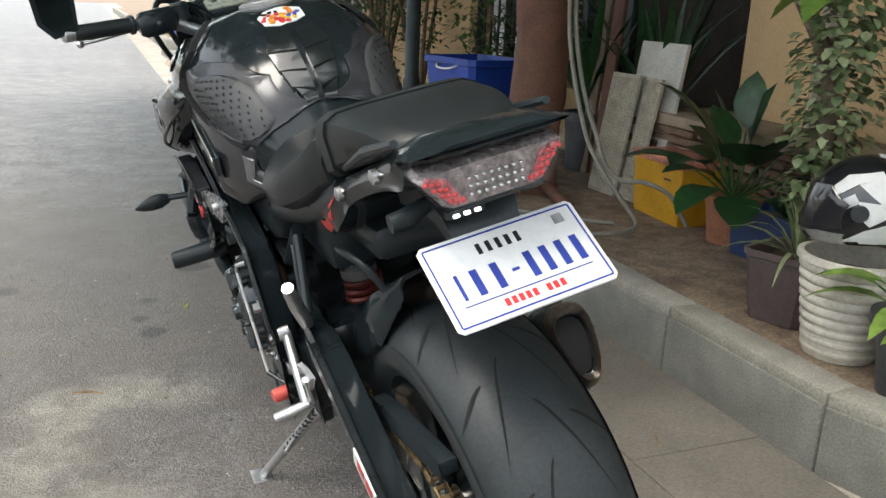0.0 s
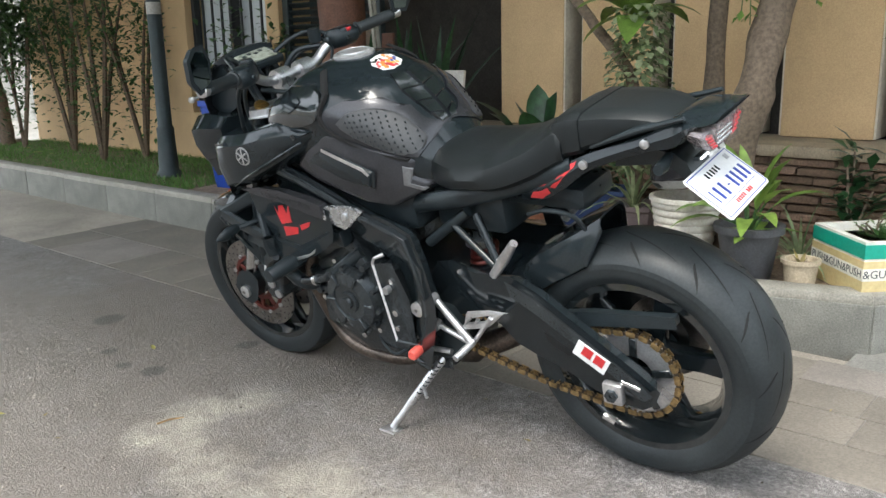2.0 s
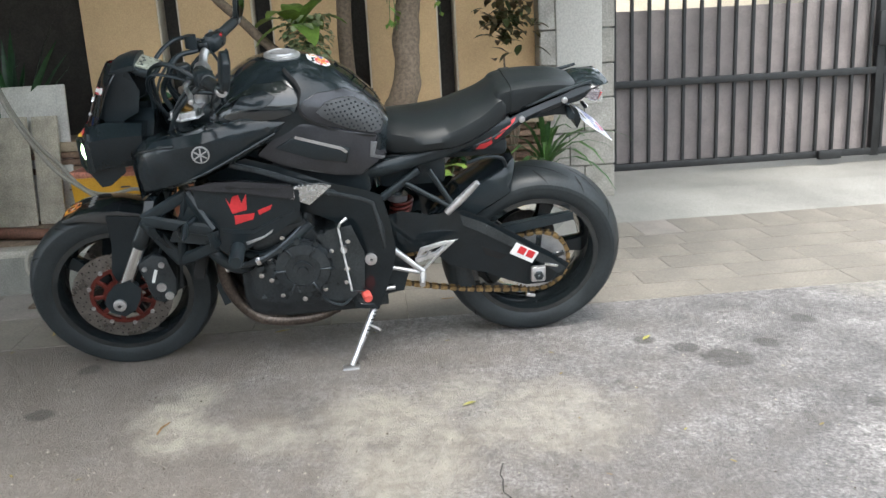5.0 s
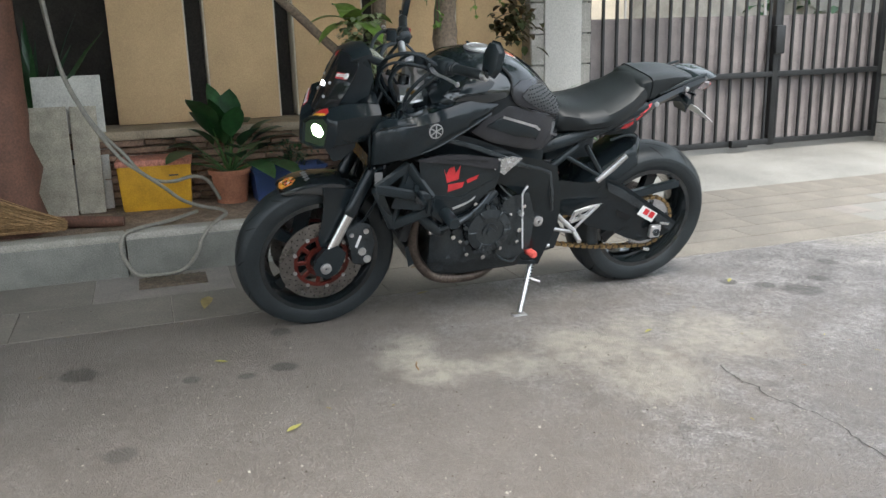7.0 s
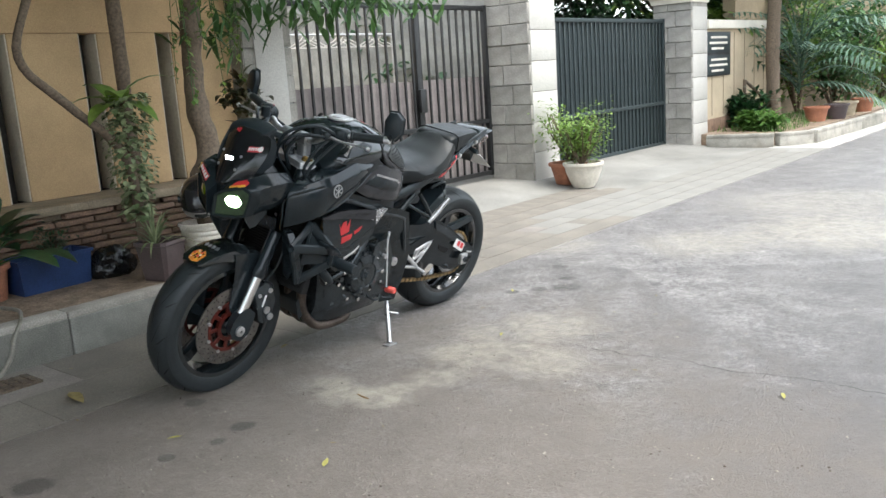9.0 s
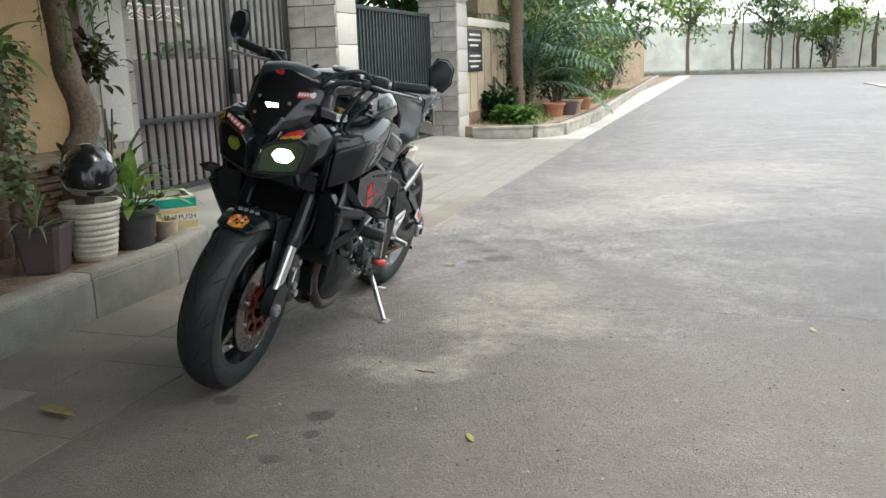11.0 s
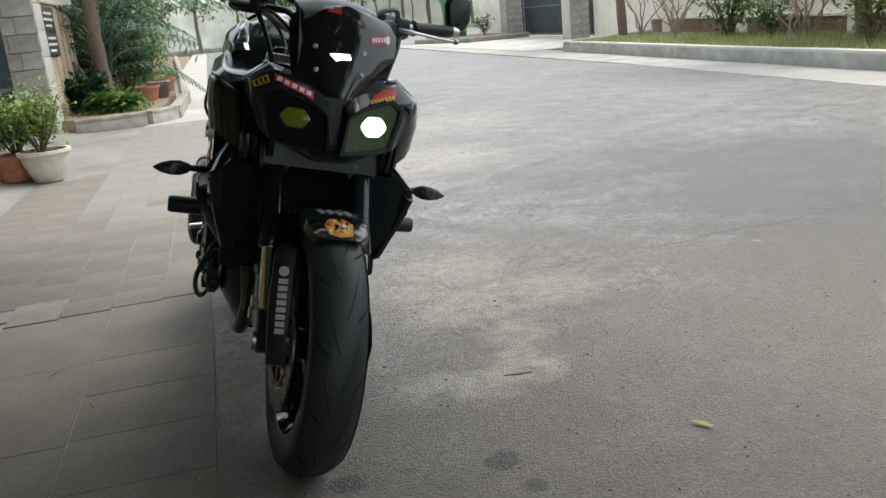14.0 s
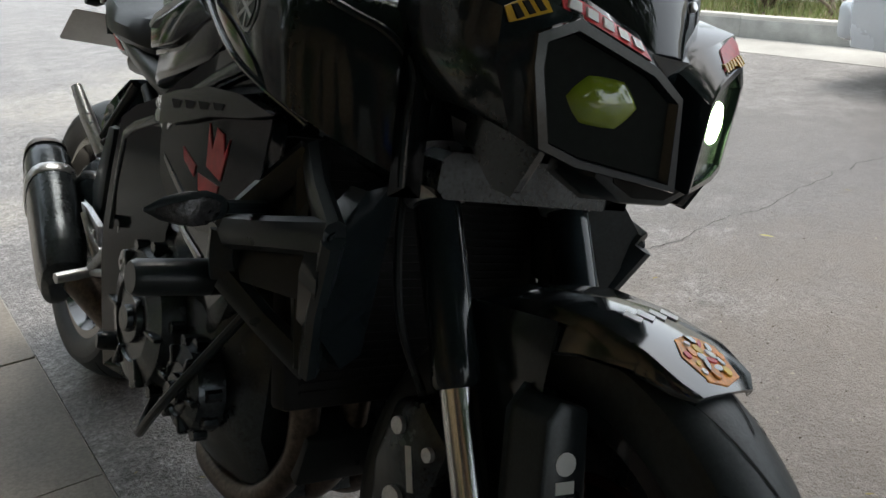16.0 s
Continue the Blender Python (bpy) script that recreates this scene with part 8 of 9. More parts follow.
for x, y, w, h, turn in ((2.27, 3.54, 0.21, 0.585, 3), (2.30, 3.365, 0.135, 0.58, -4)):
    slab = thing("patterned_slab", "grey-tan slab with a woven relief leaning on the cement board", "slab", pose(x, y, Z, 0, 9, turn), "patterned slabs")
    part("base", bm_box((0.012, 0, h / 2), (0.02, w, h), 0.003), CANE, slab)
    relief = bmesh.new()
    for i in range(int(w / 0.016) - 1):
        for j in range(int(h / 0.016) - 1):
            bm_box((0.0 if (i + j) % 2 else 0.0015, -w / 2 + 0.016 * (i + 1), 0.016 * (j + 1)), (0.006, 0.0125, 0.008), 0, Matrix.Rotation(radians(38 if (i + j) % 2 else -38), 4, "X"), bm=relief)
    part("relief", relief, CANE, slab, "woven relief")
bm = bm_tube(smooth_path([(2.02, 3.95, Z + 0.03), (1.98, 3.6, Z + 0.035), (1.90, 3.2, Z + 0.02)]), [0.035, 0.036, 0.036, 0.034, 0.033, 0.03, 0.03, 0.03, 0.03, 0.03, 0.03, 0.028, 0.026], 10)
tagged(mesh_object("log", bm, TIMBER), "red-brown length of wood lying on the soil", "log")
random.seed(8)
bm = bmesh.new()
for k in range(240):
    p = Vector((1.77 + random.uniform(-0.03, 0.03), 3.48 + random.uniform(-0.03, 0.05), Z + 0.03 + random.uniform(0, 0.05)))
    d = Vector((random.uniform(-0.10, 0.16), 0.62, random.uniform(0.0, 0.30)))
    bm_tube([p, p + d * 0.5, p + d * random.uniform(0.8, 1.05) + Vector((0, 0, -0.03))], [0.0026, 0.0024, 0.0014], 4, bm=bm)
tagged(mesh_object("twig_broom", bm, STRAW), "bundle of dry twigs like a broom head", "broom")
for y, x, s in ((3.62, 2.75, 5), (3.95, 2.85, 15), (4.1, 2.6, 25)):
    pt = lathe_pot("black_pot", pose(x - 0.1, y, Z), pot_profile(0.09, 0.12, 0.32), POT_GREY, "black pot in the shaded recess", 0.29, 0.1)
    rosette("snake_plant", pose(x - 0.1, y, Z + 0.30), 20, 0.75, 0.055, 55, 86, 0.7, LEAF_DARK, "tall dark sword-leaved plant in the recess", seed=s)

barrel = thing("waste_bin", "bright blue plastic bin standing on the bed", "bin", pose(2.12, 4.76, Z, 0, 0, 12))
part("body", bm_loft([[(sx * wx, sy * wy, z) for sx, sy in ((-1, -0.86), (-0.86, -1), (0.86, -1), (1, -0.86), (1, 0.86), (0.86, 1), (-0.86, 1), (-1, 0.86))] for z, wx, wy in ((0, 0.17, 0.20), (0.03, 0.175, 0.205), (0.52, 0.215, 0.25), (0.525, 0.228, 0.262), (0.56, 0.228, 0.262), (0.56, 0.208, 0.243), (0.1, 0.165, 0.195))]), BLUE, barrel)
part("handle", bm_tube(smooth_path([(-0.20, -0.12, 0.53), (-0.245, -0.06, 0.50), (-0.245, 0.06, 0.50), (-0.20, 0.12, 0.53)]), 0.006, 8), WHITE, barrel, "pale rope handle")
pole = thing("metal_pole", "dark teal metal pole with a flared base", "pole", pose(2.02, 5.62, Z))
part("shaft", bm_tube([(0, 0, z) for z in (0, 0.03, 0.05, 0.3, 0.34, 0.36, 2.8)], [0.09, 0.085, 0.07, 0.06, 0.062, 0.05, 0.046], 18), IRON_GREEN, pole)
part("band", bm_tube([(0, 0, 1.12), (0, 0, 1.2)], 0.05, 18), PALE, pole)
# barred window and louvred shutter behind
win = thing("window_1", "barred window with pale panes in the tan wall", "window", kind="structure")
# the pane's pale colour stands in for a bright reflection in the glass
part("pane", bm_box((2.98, 5.92, 1.22), (0.012, 1.02, 1.32), 0), surface("reflection_pale_glass", (0.62, 0.66, 0.68), 0.12, vary=0.05, bump=0), win, "panes painted pale for a bright reflection")
for y in (5.4, 5.92, 6.45):
    part("window_frame", bm_box((2.90, y, 1.22), (0.07, 0.05, 1.36), 0.004), STUCCO if y < 5.6 else IRON, win)
for k in range(8):
    part("bar", bm_box((2.84, 5.5 + 0.125 * k, 1.22), (0.016, 0.018, 1.34), 0.002, seg=1), IRON, win)
shut = thing("shutter", "dark louvred shutter beside the window", "shutter", kind="structure")
for y in (4.28, 4.76, 5.22):
    part("stile", bm_box((2.86, y, 1.22), (0.05, 0.06, 1.36), 0.004), IRON_GREEN, shut)
sl = None
for k in range(26):
    m = pose(2.87, 4.75, 0.60 + 0.05 * k, 0, 35, 0)
    if sl is None:
        sl = part("slat", bm_box((0, 0, 0), (0.05, 0.9, 0.008), 0.001, seg=1), IRON_GREEN, shut)
        sl.matrix_basis = m
    else:
        again("slat", sl, shut, m)

# printed foam box
fb = thing("foam_box", "foam fruit box planted up, teal and yellow print", "planter box", pose(1.952, 0.912, Z, 0, 0, -45))
w, d, h = 0.17, 0.17, 0.2
part("box", bm_loft([[(sx * a, sy * b, z) for sx, sy in ((-1, -1), (1, -1), (1, 1), (-1, 1))] for z, a, b in ((0, w, d), (h, w, d), (h, w - 0.022, d - 0.022), (h - 0.03, w - 0.022, d - 0.022))]), FOAM, fb)
for a0, b0, sx, sy in ((-w - 0.0015, 0, 0.003, 2 * d + 0.004), (0, -d - 0.0015, 2 * w + 0.004, 0.003), (0, d + 0.0015, 2 * w + 0.004, 0.003)):
    part("teal_band", bm_box((a0, b0, h - 0.033), (sx, sy, 0.048), 0), TEAL, fb, "teal printed band")
    part("yellow_field", bm_box((a0, b0, 0.068), (sx, sy, 0.132), 0), FOAM_YEL, fb, "pale yellow print")
    part("white_strip", bm_box((a0 * 1.004, b0 * 1.004, 0.088), (sx + 0.001, sy + 0.001, 0.042), 0), FOAM, fb)
for m, body in ((pose(-w - 0.0045, 0, 0.088, 90, 0, -90), "PUSH&GUN&PUSH"), (pose(0, -d - 0.0045, 0.088, 90, 0, 0), "&GUN&PUSH&GUN"), ):
    o = new("print", text_mesh(body, 0.040))
    o.data.materials.append(INK)
    o.parent, o.matrix_basis = fb, m
part("soil", bm_box((0, 0, h - 0.04), (2 * w - 0.05, 2 * d - 0.05, 0.02), 0.004), SOIL, fb)
rosette("seedlings", pose(1.952, 0.912, Z + 0.155), 22, 0.09, 0.02, 20, 80, 0.8, LEAF, "small seedlings in the foam box", seed=31)
bush("small_shrub", pose(1.99, 0.95, Z + 0.155), 0.08, 0.07, 60, 0.03, LEAF_VINE, "pale small-leaved shrub in the foam box", seed=32)

# croton on bare stems, and the arching strap plant by the pillar
lathe_pot("grey_pot", pose(2.36, 0.80, Z), pot_profile(0.08, 0.105, 0.18), POT_CREAM, "clay pot beside the gate pillar", 0.15, 0.085)
cro = bush("croton", pose(2.36, 0.82, Z + 0.15), 0.14, 0.75, 10, 0.1, LEAF_BRONZE, "leggy croton with bronze-green leaves", seed=21, stems=3)
random.seed(22)
bm = bmesh.new()
for k in range(120):
    az, el = random.uniform(0, 6.28), random.uniform(-0.3, 1.1)
    c = Vector((random.gauss(0, 0.055), random.gauss(0, 0.065), 0.80 + random.gauss(0, 0.07)))
    leaf(bm, c, way(az, el), random.uniform(0.07, 0.14), random.uniform(0.03, 0.05), 0.9, 4)
part("crown", bm, LEAF_BRONZE, cro)
rosette("arching_plant", pose(2.42, 0.62, Z + 0.10), 34, 0.62, 0.03, 30, 85, 2.1, LEAF, "green arching strap-leaved plant by the pillar", seed=23)
bush("leafy_shrub", pose(2.3, 1.12, Z), 0.08, 0.42, 90, 0.09, LEAF_DARK, "slender dark green shrub by the slate plinth", seed=24, stems=3)

# trees in the bed
def trunk(name, m, pts, radii, label, mat=BARK):
    t = thing(name, label, "tree", m)
    sp = smooth_path(pts, 6)
    rr = [radii[0] + (radii[1] - radii[0]) * i / (len(sp) - 1) for i in range(len(sp))]
    bm = bm_tube(sp, rr, 14)
    for v in bm.verts:
        v.co += Vector((noise.noise(v.co * 9), noise.noise(v.co * 9 + Vector((5, 0, 0))), 0)) * radii[0] * 0.22
    part("trunk", bm, mat, t)
    return t


def crown_on(t, centres, n, size, mat, spread, seed=1, aspect=0.3, n_seg=3):
    random.seed(seed)
    bm = bmesh.new()
    for k in range(n):
        c = Vector(random.choice(centres)) + Vector((random.gauss(0, spread), random.gauss(0, spread), random.gauss(0, spread * 0.6)))
        az = random.uniform(0, 6.28)
        for j in range(4):
            leaf(bm, c, way(az + 1.6 * j, random.uniform(-0.9, 0.5)), size * random.uniform(0.7, 1.2), size * aspect * random.uniform(0.8, 1.2), 0.8, n_seg)
    part("crown", bm, mat, t)


tree_a = trunk("tree", pose(1.98, 1.43, 0.1), [(0, 0.06, 0), (-0.02, 0.05, 0.52), (-0.03, 0.01, 0.65), (-0.01, -0.02, 0.78), (0.05, -0.03, 0.95), (0.11, -0.06, 1.15), (0.17, -0.12, 1.4), (0.16, -0.12, 1.9), (0.05, 0.05, 2.7)], (0.082, 0.05), "leaning tree with brown bark in the bed")
for a, b, c in (((0.05, 0.02, 1.8), (-0.4, -0.3, 2.3), (-1.0, -0.6, 2.75)), ((0.03, 0.06, 2.2), (0.3, -0.6, 2.6), (0.4, -1.3, 2.9)), ((0.0, 0.1, 2.6), (-0.5, 0.7, 3.0), (-1.1, 1.3, 3.2)), ((0.0, 0.1, 2.6), (0.3, 0.8, 3.1), (0.4, 1.6, 3.3))):
    part("limb", bm_tube(smooth_path([a, b, c], 5), [0.04 - 0.0025 * i for i in range(11)], 8), BARK, tree_a)
random.seed(40)
centres = [(random.uniform(-1.7, 1.0), random.uniform(-1.5, 3.6), random.uniform(2.35, 3.6)) for _ in range(70)] + [(0.45, -1.75, 1.95), (0.5, -1.3, 1.95), (0.35, -0.9, 2.0), (-0.2, -0.6, 2.1), (0.35, -2.2, 2.1), (-0.2, 0.1, 1.95), (0.0, 0.3, 1.9), (-0.3, -0.2, 2.0)]
crown_on(tree_a, centres, 2600, 0.16, LEAF, 0.20, 41)
bm = bmesh.new()
for cx, cy, cz in ((0.22, -1.06, 1.66), (0.22, -1.42, 1.68), (0.20, -1.8, 1.68), (0.18, -2.2, 1.66), (-0.25, -0.95, 1.60), (-0.05, -0.75, 1.55), (0.1, -0.5, 1.60), (0.1, -0.2, 1.45)):
    for k in range(34):
        c = Vector((cx + random.gauss(0, 0.13), cy + random.gauss(0, 0.15), cz + random.gauss(0, 0.06)))
        leaf(bm, c, way(random.uniform(0, 6.28), random.uniform(-1.2, -0.2)), random.uniform(0.10, 0.17), random.uniform(0.03, 0.05), 0.5, 4)
tagged(part("low_leaves", bm, LEAF, tree_a), "low drooping leaves over the gate side", kind="stuff")
tree_e = trunk("tree", pose(1.96, 3.69, 0.1), [(0, 0, 0), (0.01, 0.01, 0.8), (0.0, 0.0, 1.8), (-0.1, 0.1, 2.8), (-0.2, 0.3, 3.5)], (0.135, 0.10), "thick red-brown tree trunk standing in the bed", TIMBER)
# unseen limbs and crown, added overhead; spread and density set to shade the road
for a, b, c in (((-0.02, 0.02, 2.1), (-0.9, -0.3, 2.7), (-2.0, -0.8, 3.1)), ((-0.05, 0.05, 2.4), (-0.8, 1.0, 2.9), (-1.8, 2.2, 3.2)), ((-0.1, 0.1, 2.7), (0.2, 1.2, 3.1), (0.3, 2.8, 3.4)), ((-0.15, 0.2, 3.1), (-1.4, 0.4, 3.5), (-2.6, 0.9, 3.6))):
    part("limb", bm_tube(smooth_path([a, b, c], 5), [0.05 - 0.003 * i for i in range(11)], 8), TIMBER, tree_e)
random.seed(46)
crown_on(tree_e, [(random.uniform(-3.2, 1.3), random.uniform(-1.8, 5.4), random.uniform(2.5, 3.8)) for _ in range(300)], 4700, 0.26, LEAF, 0.26, 47, 0.42, 2)
tree_b = trunk("tree", pose(2.28, 1.70, 0.15), [(0, 0, 0), (0.0, 0.01, 0.8), (0.02, 0.0, 1.6), (0.0, 0.05, 2.7)], (0.045, 0.036), "thin straight brown tree stem by the wall")
crown_on(tree_b, [(0, 0.1, 2.6), (0.2, 0.5, 2.9), (0.1, -0.3, 3.0)], 260, 0.15, LEAF, 0.25, 42)
tree_c = trunk("tree", pose(1.97, 1.90, 0.15), [(0, 0, 0), (0.0, 0.0, 0.45), (0.02, 0.05, 0.75), (0.06, 0.28, 1.0), (0.10, 0.48, 1.25), (0.12, 0.36, 1.6), (0.1, 0.2, 2.2), (0.1, 0.3, 2.7)], (0.028, 0.018), "bent climbing stem wound with variegated vine")
crown_on(tree_c, [(0.1, 0.3, 2.7), (0, 0.6, 2.9)], 160, 0.15, LEAF, 0.25, 43)
random.seed(44)
bm = bmesh.new()
for k in range(900):
    a, z = random.uniform(0, 6.28), random.uniform(0.36, 1.04)
    r = random.uniform(0.04, 0.125) * (1.0 if z > 0.55 else 0.7)
    leaf(bm, (r * math.cos(a), r * math.sin(a), z), way(a + random.uniform(-0.7, 0.7), random.uniform(-0.9, 0.2)), random.uniform(0.028, 0.042), random.uniform(0.026, 0.036), 0.7, 3)
part("vine", bm, LEAF_VINE, tree_c, "small variegated vine leaves")
bm = bmesh.new()
for k in range(8):
    leaf(bm, (0.02, 0.03, 0.99), way(0.8 * k + 0.3, random.uniform(0.1, 1.0)), random.uniform(0.26, 0.36), 0.125, 1.4, 6, 0.12)
part("large_leaf", bm, LEAF_LIME, tree_c, "large bright drooping leaves")
random.seed(45)
hang = thing("hanging_vine", "thin green hanging vine by the tree trunk", "vine", pose(1.95, 1.40, 1.0))
bm, sb = bmesh.new(), bmesh.new()
for k in range(16):
    x, y = random.uniform(-0.08, 0.14), random.uniform(-0.36, 0.10)
    L = random.uniform(0.5, 1.15)
    pts = [(x + 0.02 * math.sin(3 * f), y + 0.03 * math.sin(2 * f + k), 1.2 - L * f) for f in (0, 0.25, 0.5, 0.75, 1)]
    bm_tube(pts, 0.0022, 5, bm=sb)
    for j in range(34):
        f = random.random()
        leaf(bm, (x + 0.02 * math.sin(3 * f), y + 0.03 * math.sin(2 * f + k), 1.2 - L * f), way(random.uniform(0, 6.28), random.uniform(-1, 0.1)), random.uniform(0.03, 0.055), 0.03, 0.6, 2)
part("foliage", bm, LEAF_LIME, hang)
part("stem", sb, LEAF, hang)

# hose, debris strip, pots before the gate pillar
bm = bm_tube(smooth_path([(1.97, 3.62, 2.1), (1.95, 3.5, 1.75), (1.95, 3.45, 1.35), (1.95, 3.407, 0.972), (1.95, 3.334, 0.763), (1.95, 3.25, 0.609), (1.95, 3.172, 0.499), (1.95, 3.075, 0.418), (1.97, 2.982, 0.336), (2.0, 2.90, 0.26), (1.98, 2.80, 0.222), (1.90, 2.725, 0.217), (1.77, 2.705, 0.217), (1.63, 2.755, 0.217), (1.545, 2.80, 0.205), (1.508, 2.85, 0.155), (1.498, 2.87, 0.10), (1.485, 2.91, 0.05), (1.465, 2.97, 0.016), (1.455, 3.08, 0.014), (1.48, 3.16, 0.025), (1.50, 3.2, 0.085), (1.505, 3.215, 0.14), (1.52, 3.20, 0.2), (1.58, 3.14, 0.219), (1.71, 2.99, 0.217), (1.90, 2.84, 0.217)]), 0.0098, 10)
bm_tube(smooth_path([(1.98, 3.64, 2.1), (1.99, 3.51, 1.75), (1.99, 3.46, 1.35), (1.985, 3.41, 0.978), (1.985, 3.33, 0.759), (1.985, 3.243, 0.619), (1.985, 3.169, 0.533), (1.985, 3.103, 0.438), (1.99, 3.031, 0.382), (2.0, 2.938, 0.366), (2.03, 2.839, 0.38), (2.1, 2.76, 0.34), (2.15, 2.70, 0.225)]), 0.0098, 10, bm=bm)
tagged(mesh_object("hose", bm, HOSE), "grey garden hose looped over the kerb", "hose")
DEBRIS = surface("muddy_brown_debris", (0.10, 0.075, 0.052), 0.85, vary=0.45, scale=25, grain=90, bump=0.4)
# brown debris at the kerb foot, its grate shape made up
drain = thing("drain_cover", "strip of brown debris at the kerb foot, modelled as a grate", "drain", pose(1.36, 3.0, 0.002))
part("plate", bm_box((0, 0, 0.003), (0.16, 0.30, 0.012), 0.002), DEBRIS, drain)
for k in range(7):
    part("bar", bm_box((0, -0.12 + 0.04 * k, 0.010), (0.14, 0.012, 0.008), 0.001, seg=1), DEBRIS, drain)
lathe_pot("terracotta_bowl", pose(2.22, -2.98, 0.03), pot_profile(0.13, 0.19, 0.21), TERRA, "wide terracotta pot before the gate pillar", 0.18, 0.16)
lathe_pot("white_bowl", pose(1.98, -2.86, 0.015), [(0.0, 0.0), (0.10, 0.0), (0.13, 0.05), (0.17, 0.15), (0.18, 0.20), (0.20, 0.22), (0.20, 0.245), (0.17, 0.245), (0.15, 0.12), (0.0, 0.03)], POT_WHITE, "scalloped white pot before the gate pillar", 0.2, 0.15)
bush("bright_shrub", pose(2.20, -2.98, 0.2), 0.34, 0.55, 1200, 0.055, LEAF_LIME, "bright green bushy shrub in a pot", seed=51, stems=15)
bush("bright_shrub", pose(2.0, -2.86, 0.22), 0.28, 0.46, 900, 0.05, LEAF_LIME, "bright green bushy shrub in a pot", seed=52, stems=13)

# notice board: plain bars for its lines
board = thing("notice_board", "dark framed notice board with two panels of pale writing", "sign", pose(2.478, -7.41, 1.22, 0, 0, 0))
part("backing", bm_box((0, 0, 0), (0.02, 0.86, 0.60), 0.004), IRON, board)
for z in (-0.15, 0.15):
    part("panel", bm_box((-0.012, 0, z), (0.01, 0.79, 0.26), 0.003), IRON_GREEN, board)
    for k, (w_, off) in enumerate(((0.55, 0), (0.62, 0.02), (0.42, 0.05))):
        part("line_bar", bm_box((-0.019, off, z + 0.075 - 0.075 * k), (0.004, w_, 0.03), 0), STUCCO, board)

YELLOW_LEAF = leaf_material("yellow_leaf", (0.36, 0.34, 0.08), (0.5, 0.45, 0.16), 0.6)
# fallen leaves and litter where they lie
random.seed(60)
first = {}
spots = [(0.925, 2.883, 1.7, 0), (0.233, 2.887, 0.5, 1), (-0.376, 2.733, 0.6, 1), (-1.381, 1.498, 0.5, 1), (-0.646 + 0.56, 1.385, 0.5, 1), (0.326, 0.713, 0.5, 1), (-0.08, 2.27, 0.8, 2), (0.7, 2.0, 0.6, 0), (1.1, 1.9, 0.6, 2), (1.25, 1.6, 0.6, 2), (0.95, 1.35, 0.5, 2)]
for k in range(70):
    spots.append((random.uniform(-2.6, 1.4), random.uniform(-4, 4.6), random.uniform(0.10, 0.28), random.choice((0, 0, 1, 2))))
for k in range(16):
    spots.append((random.uniform(1.75, 2.4), random.uniform(5.2, 8.6), random.uniform(0.5, 0.9), 1))
for k, (x, y, size, kind) in enumerate(spots):
    mat, name, label = ((DRY, "fallen_leaf", "pale dry fallen leaf on the ground"), (YELLOW_LEAF, "fallen_leaf", "small yellow fallen leaf"), (STRAW, "twig", "bit of dry twig on the ground"))[kind]
    if kind not in first:
        bm = bmesh.new()
        if kind == 2:
            bm_tube([(-0.05, 0, 0.006), (0, 0.008, 0.008), (0.05, 0, 0.006)], [0.003, 0.004, 0.002], 6, bm=bm)
        else:
            leaf(bm, (-0.05, 0, 0.004), (1, 0, 0.06), 0.10, 0.030, 0.12, 4, 0.15)
        ob = mesh_object(name, bm, mat)
        first[kind] = ob.data
    else:
        ob = new(name, first[kind])
    ob.matrix_basis = pose(x, y, 0.004 if y < 5 else 0.205, random.uniform(-3, 3), random.uniform(-3, 3), 170 if k == 0 else random.uniform(0, 360)) @ Matrix.Scale(size, 4)
    tagged(ob, label, "leaf" if kind < 2 else "twig", "litter on the road")

# grit and crumbs of leaf lying on the road
def grit(name, n, size, mat, label, seed):
    random.seed(seed)
    verts, faces = [], []
    clumps = [(random.uniform(-2.6, 0.5), random.uniform(-2.5, 4.2), random.uniform(0.06, 0.25)) for _ in range(38)]
    for k in range(n):
        x, y = random.uniform(-3.2, 0.7), random.uniform(-3.0, 4.8)
        if random.random() < 0.5:
            x, y = random.gauss(-0.6, 0.8), random.gauss(2.4, 1.1)
        if random.random() < 0.18:
            cx, cy, cr = random.choice(clumps)
            x, y = random.gauss(cx, cr), random.gauss(cy, cr)
            if not -3.2 < x < 0.72:
                continue
        r, a, b = size * min(2.6, random.lognormvariate(-0.25, 0.5)), random.uniform(0, 6.28), len(verts)
        verts += [(x + r * math.cos(a + q), y + 0.7 * r * math.sin(a + q), 0.0005) for q in (0, 1.6, 3.1, 4.7)] + [(x, y, 0.001 + r * 0.6)]
        faces += [(b, b + 1, b + 4), (b + 1, b + 2, b + 4), (b + 2, b + 3, b + 4), (b + 3, b, b + 4)]
    me = bpy.data.meshes.new(name)
    me.from_pydata(verts, [], faces)
    me.materials.append(mat)
    return tagged(new(name, me), label, "grit", kind="stuff")


GRIT = surface("pale_crumbs", (0.36, 0.33, 0.28), 0.9, vary=0.4, scale=40, bump=0)
grit("pale_grit", 4200, 0.0028, GRIT, "pale grit and crumbs scattered on the road", 401)
CRUMB = surface("dark_crumbs", (0.075, 0.06, 0.045), 0.9, vary=0.4, scale=40, bump=0)
grit("dark_grit", 3400, 0.0024, CRUMB, "dark crumbs of bark and leaf on the road", 402)

# road crack as a fine dark seam
random.seed(61)
bm = bmesh.new()
prev = None
x, y = -0.45, 1.343
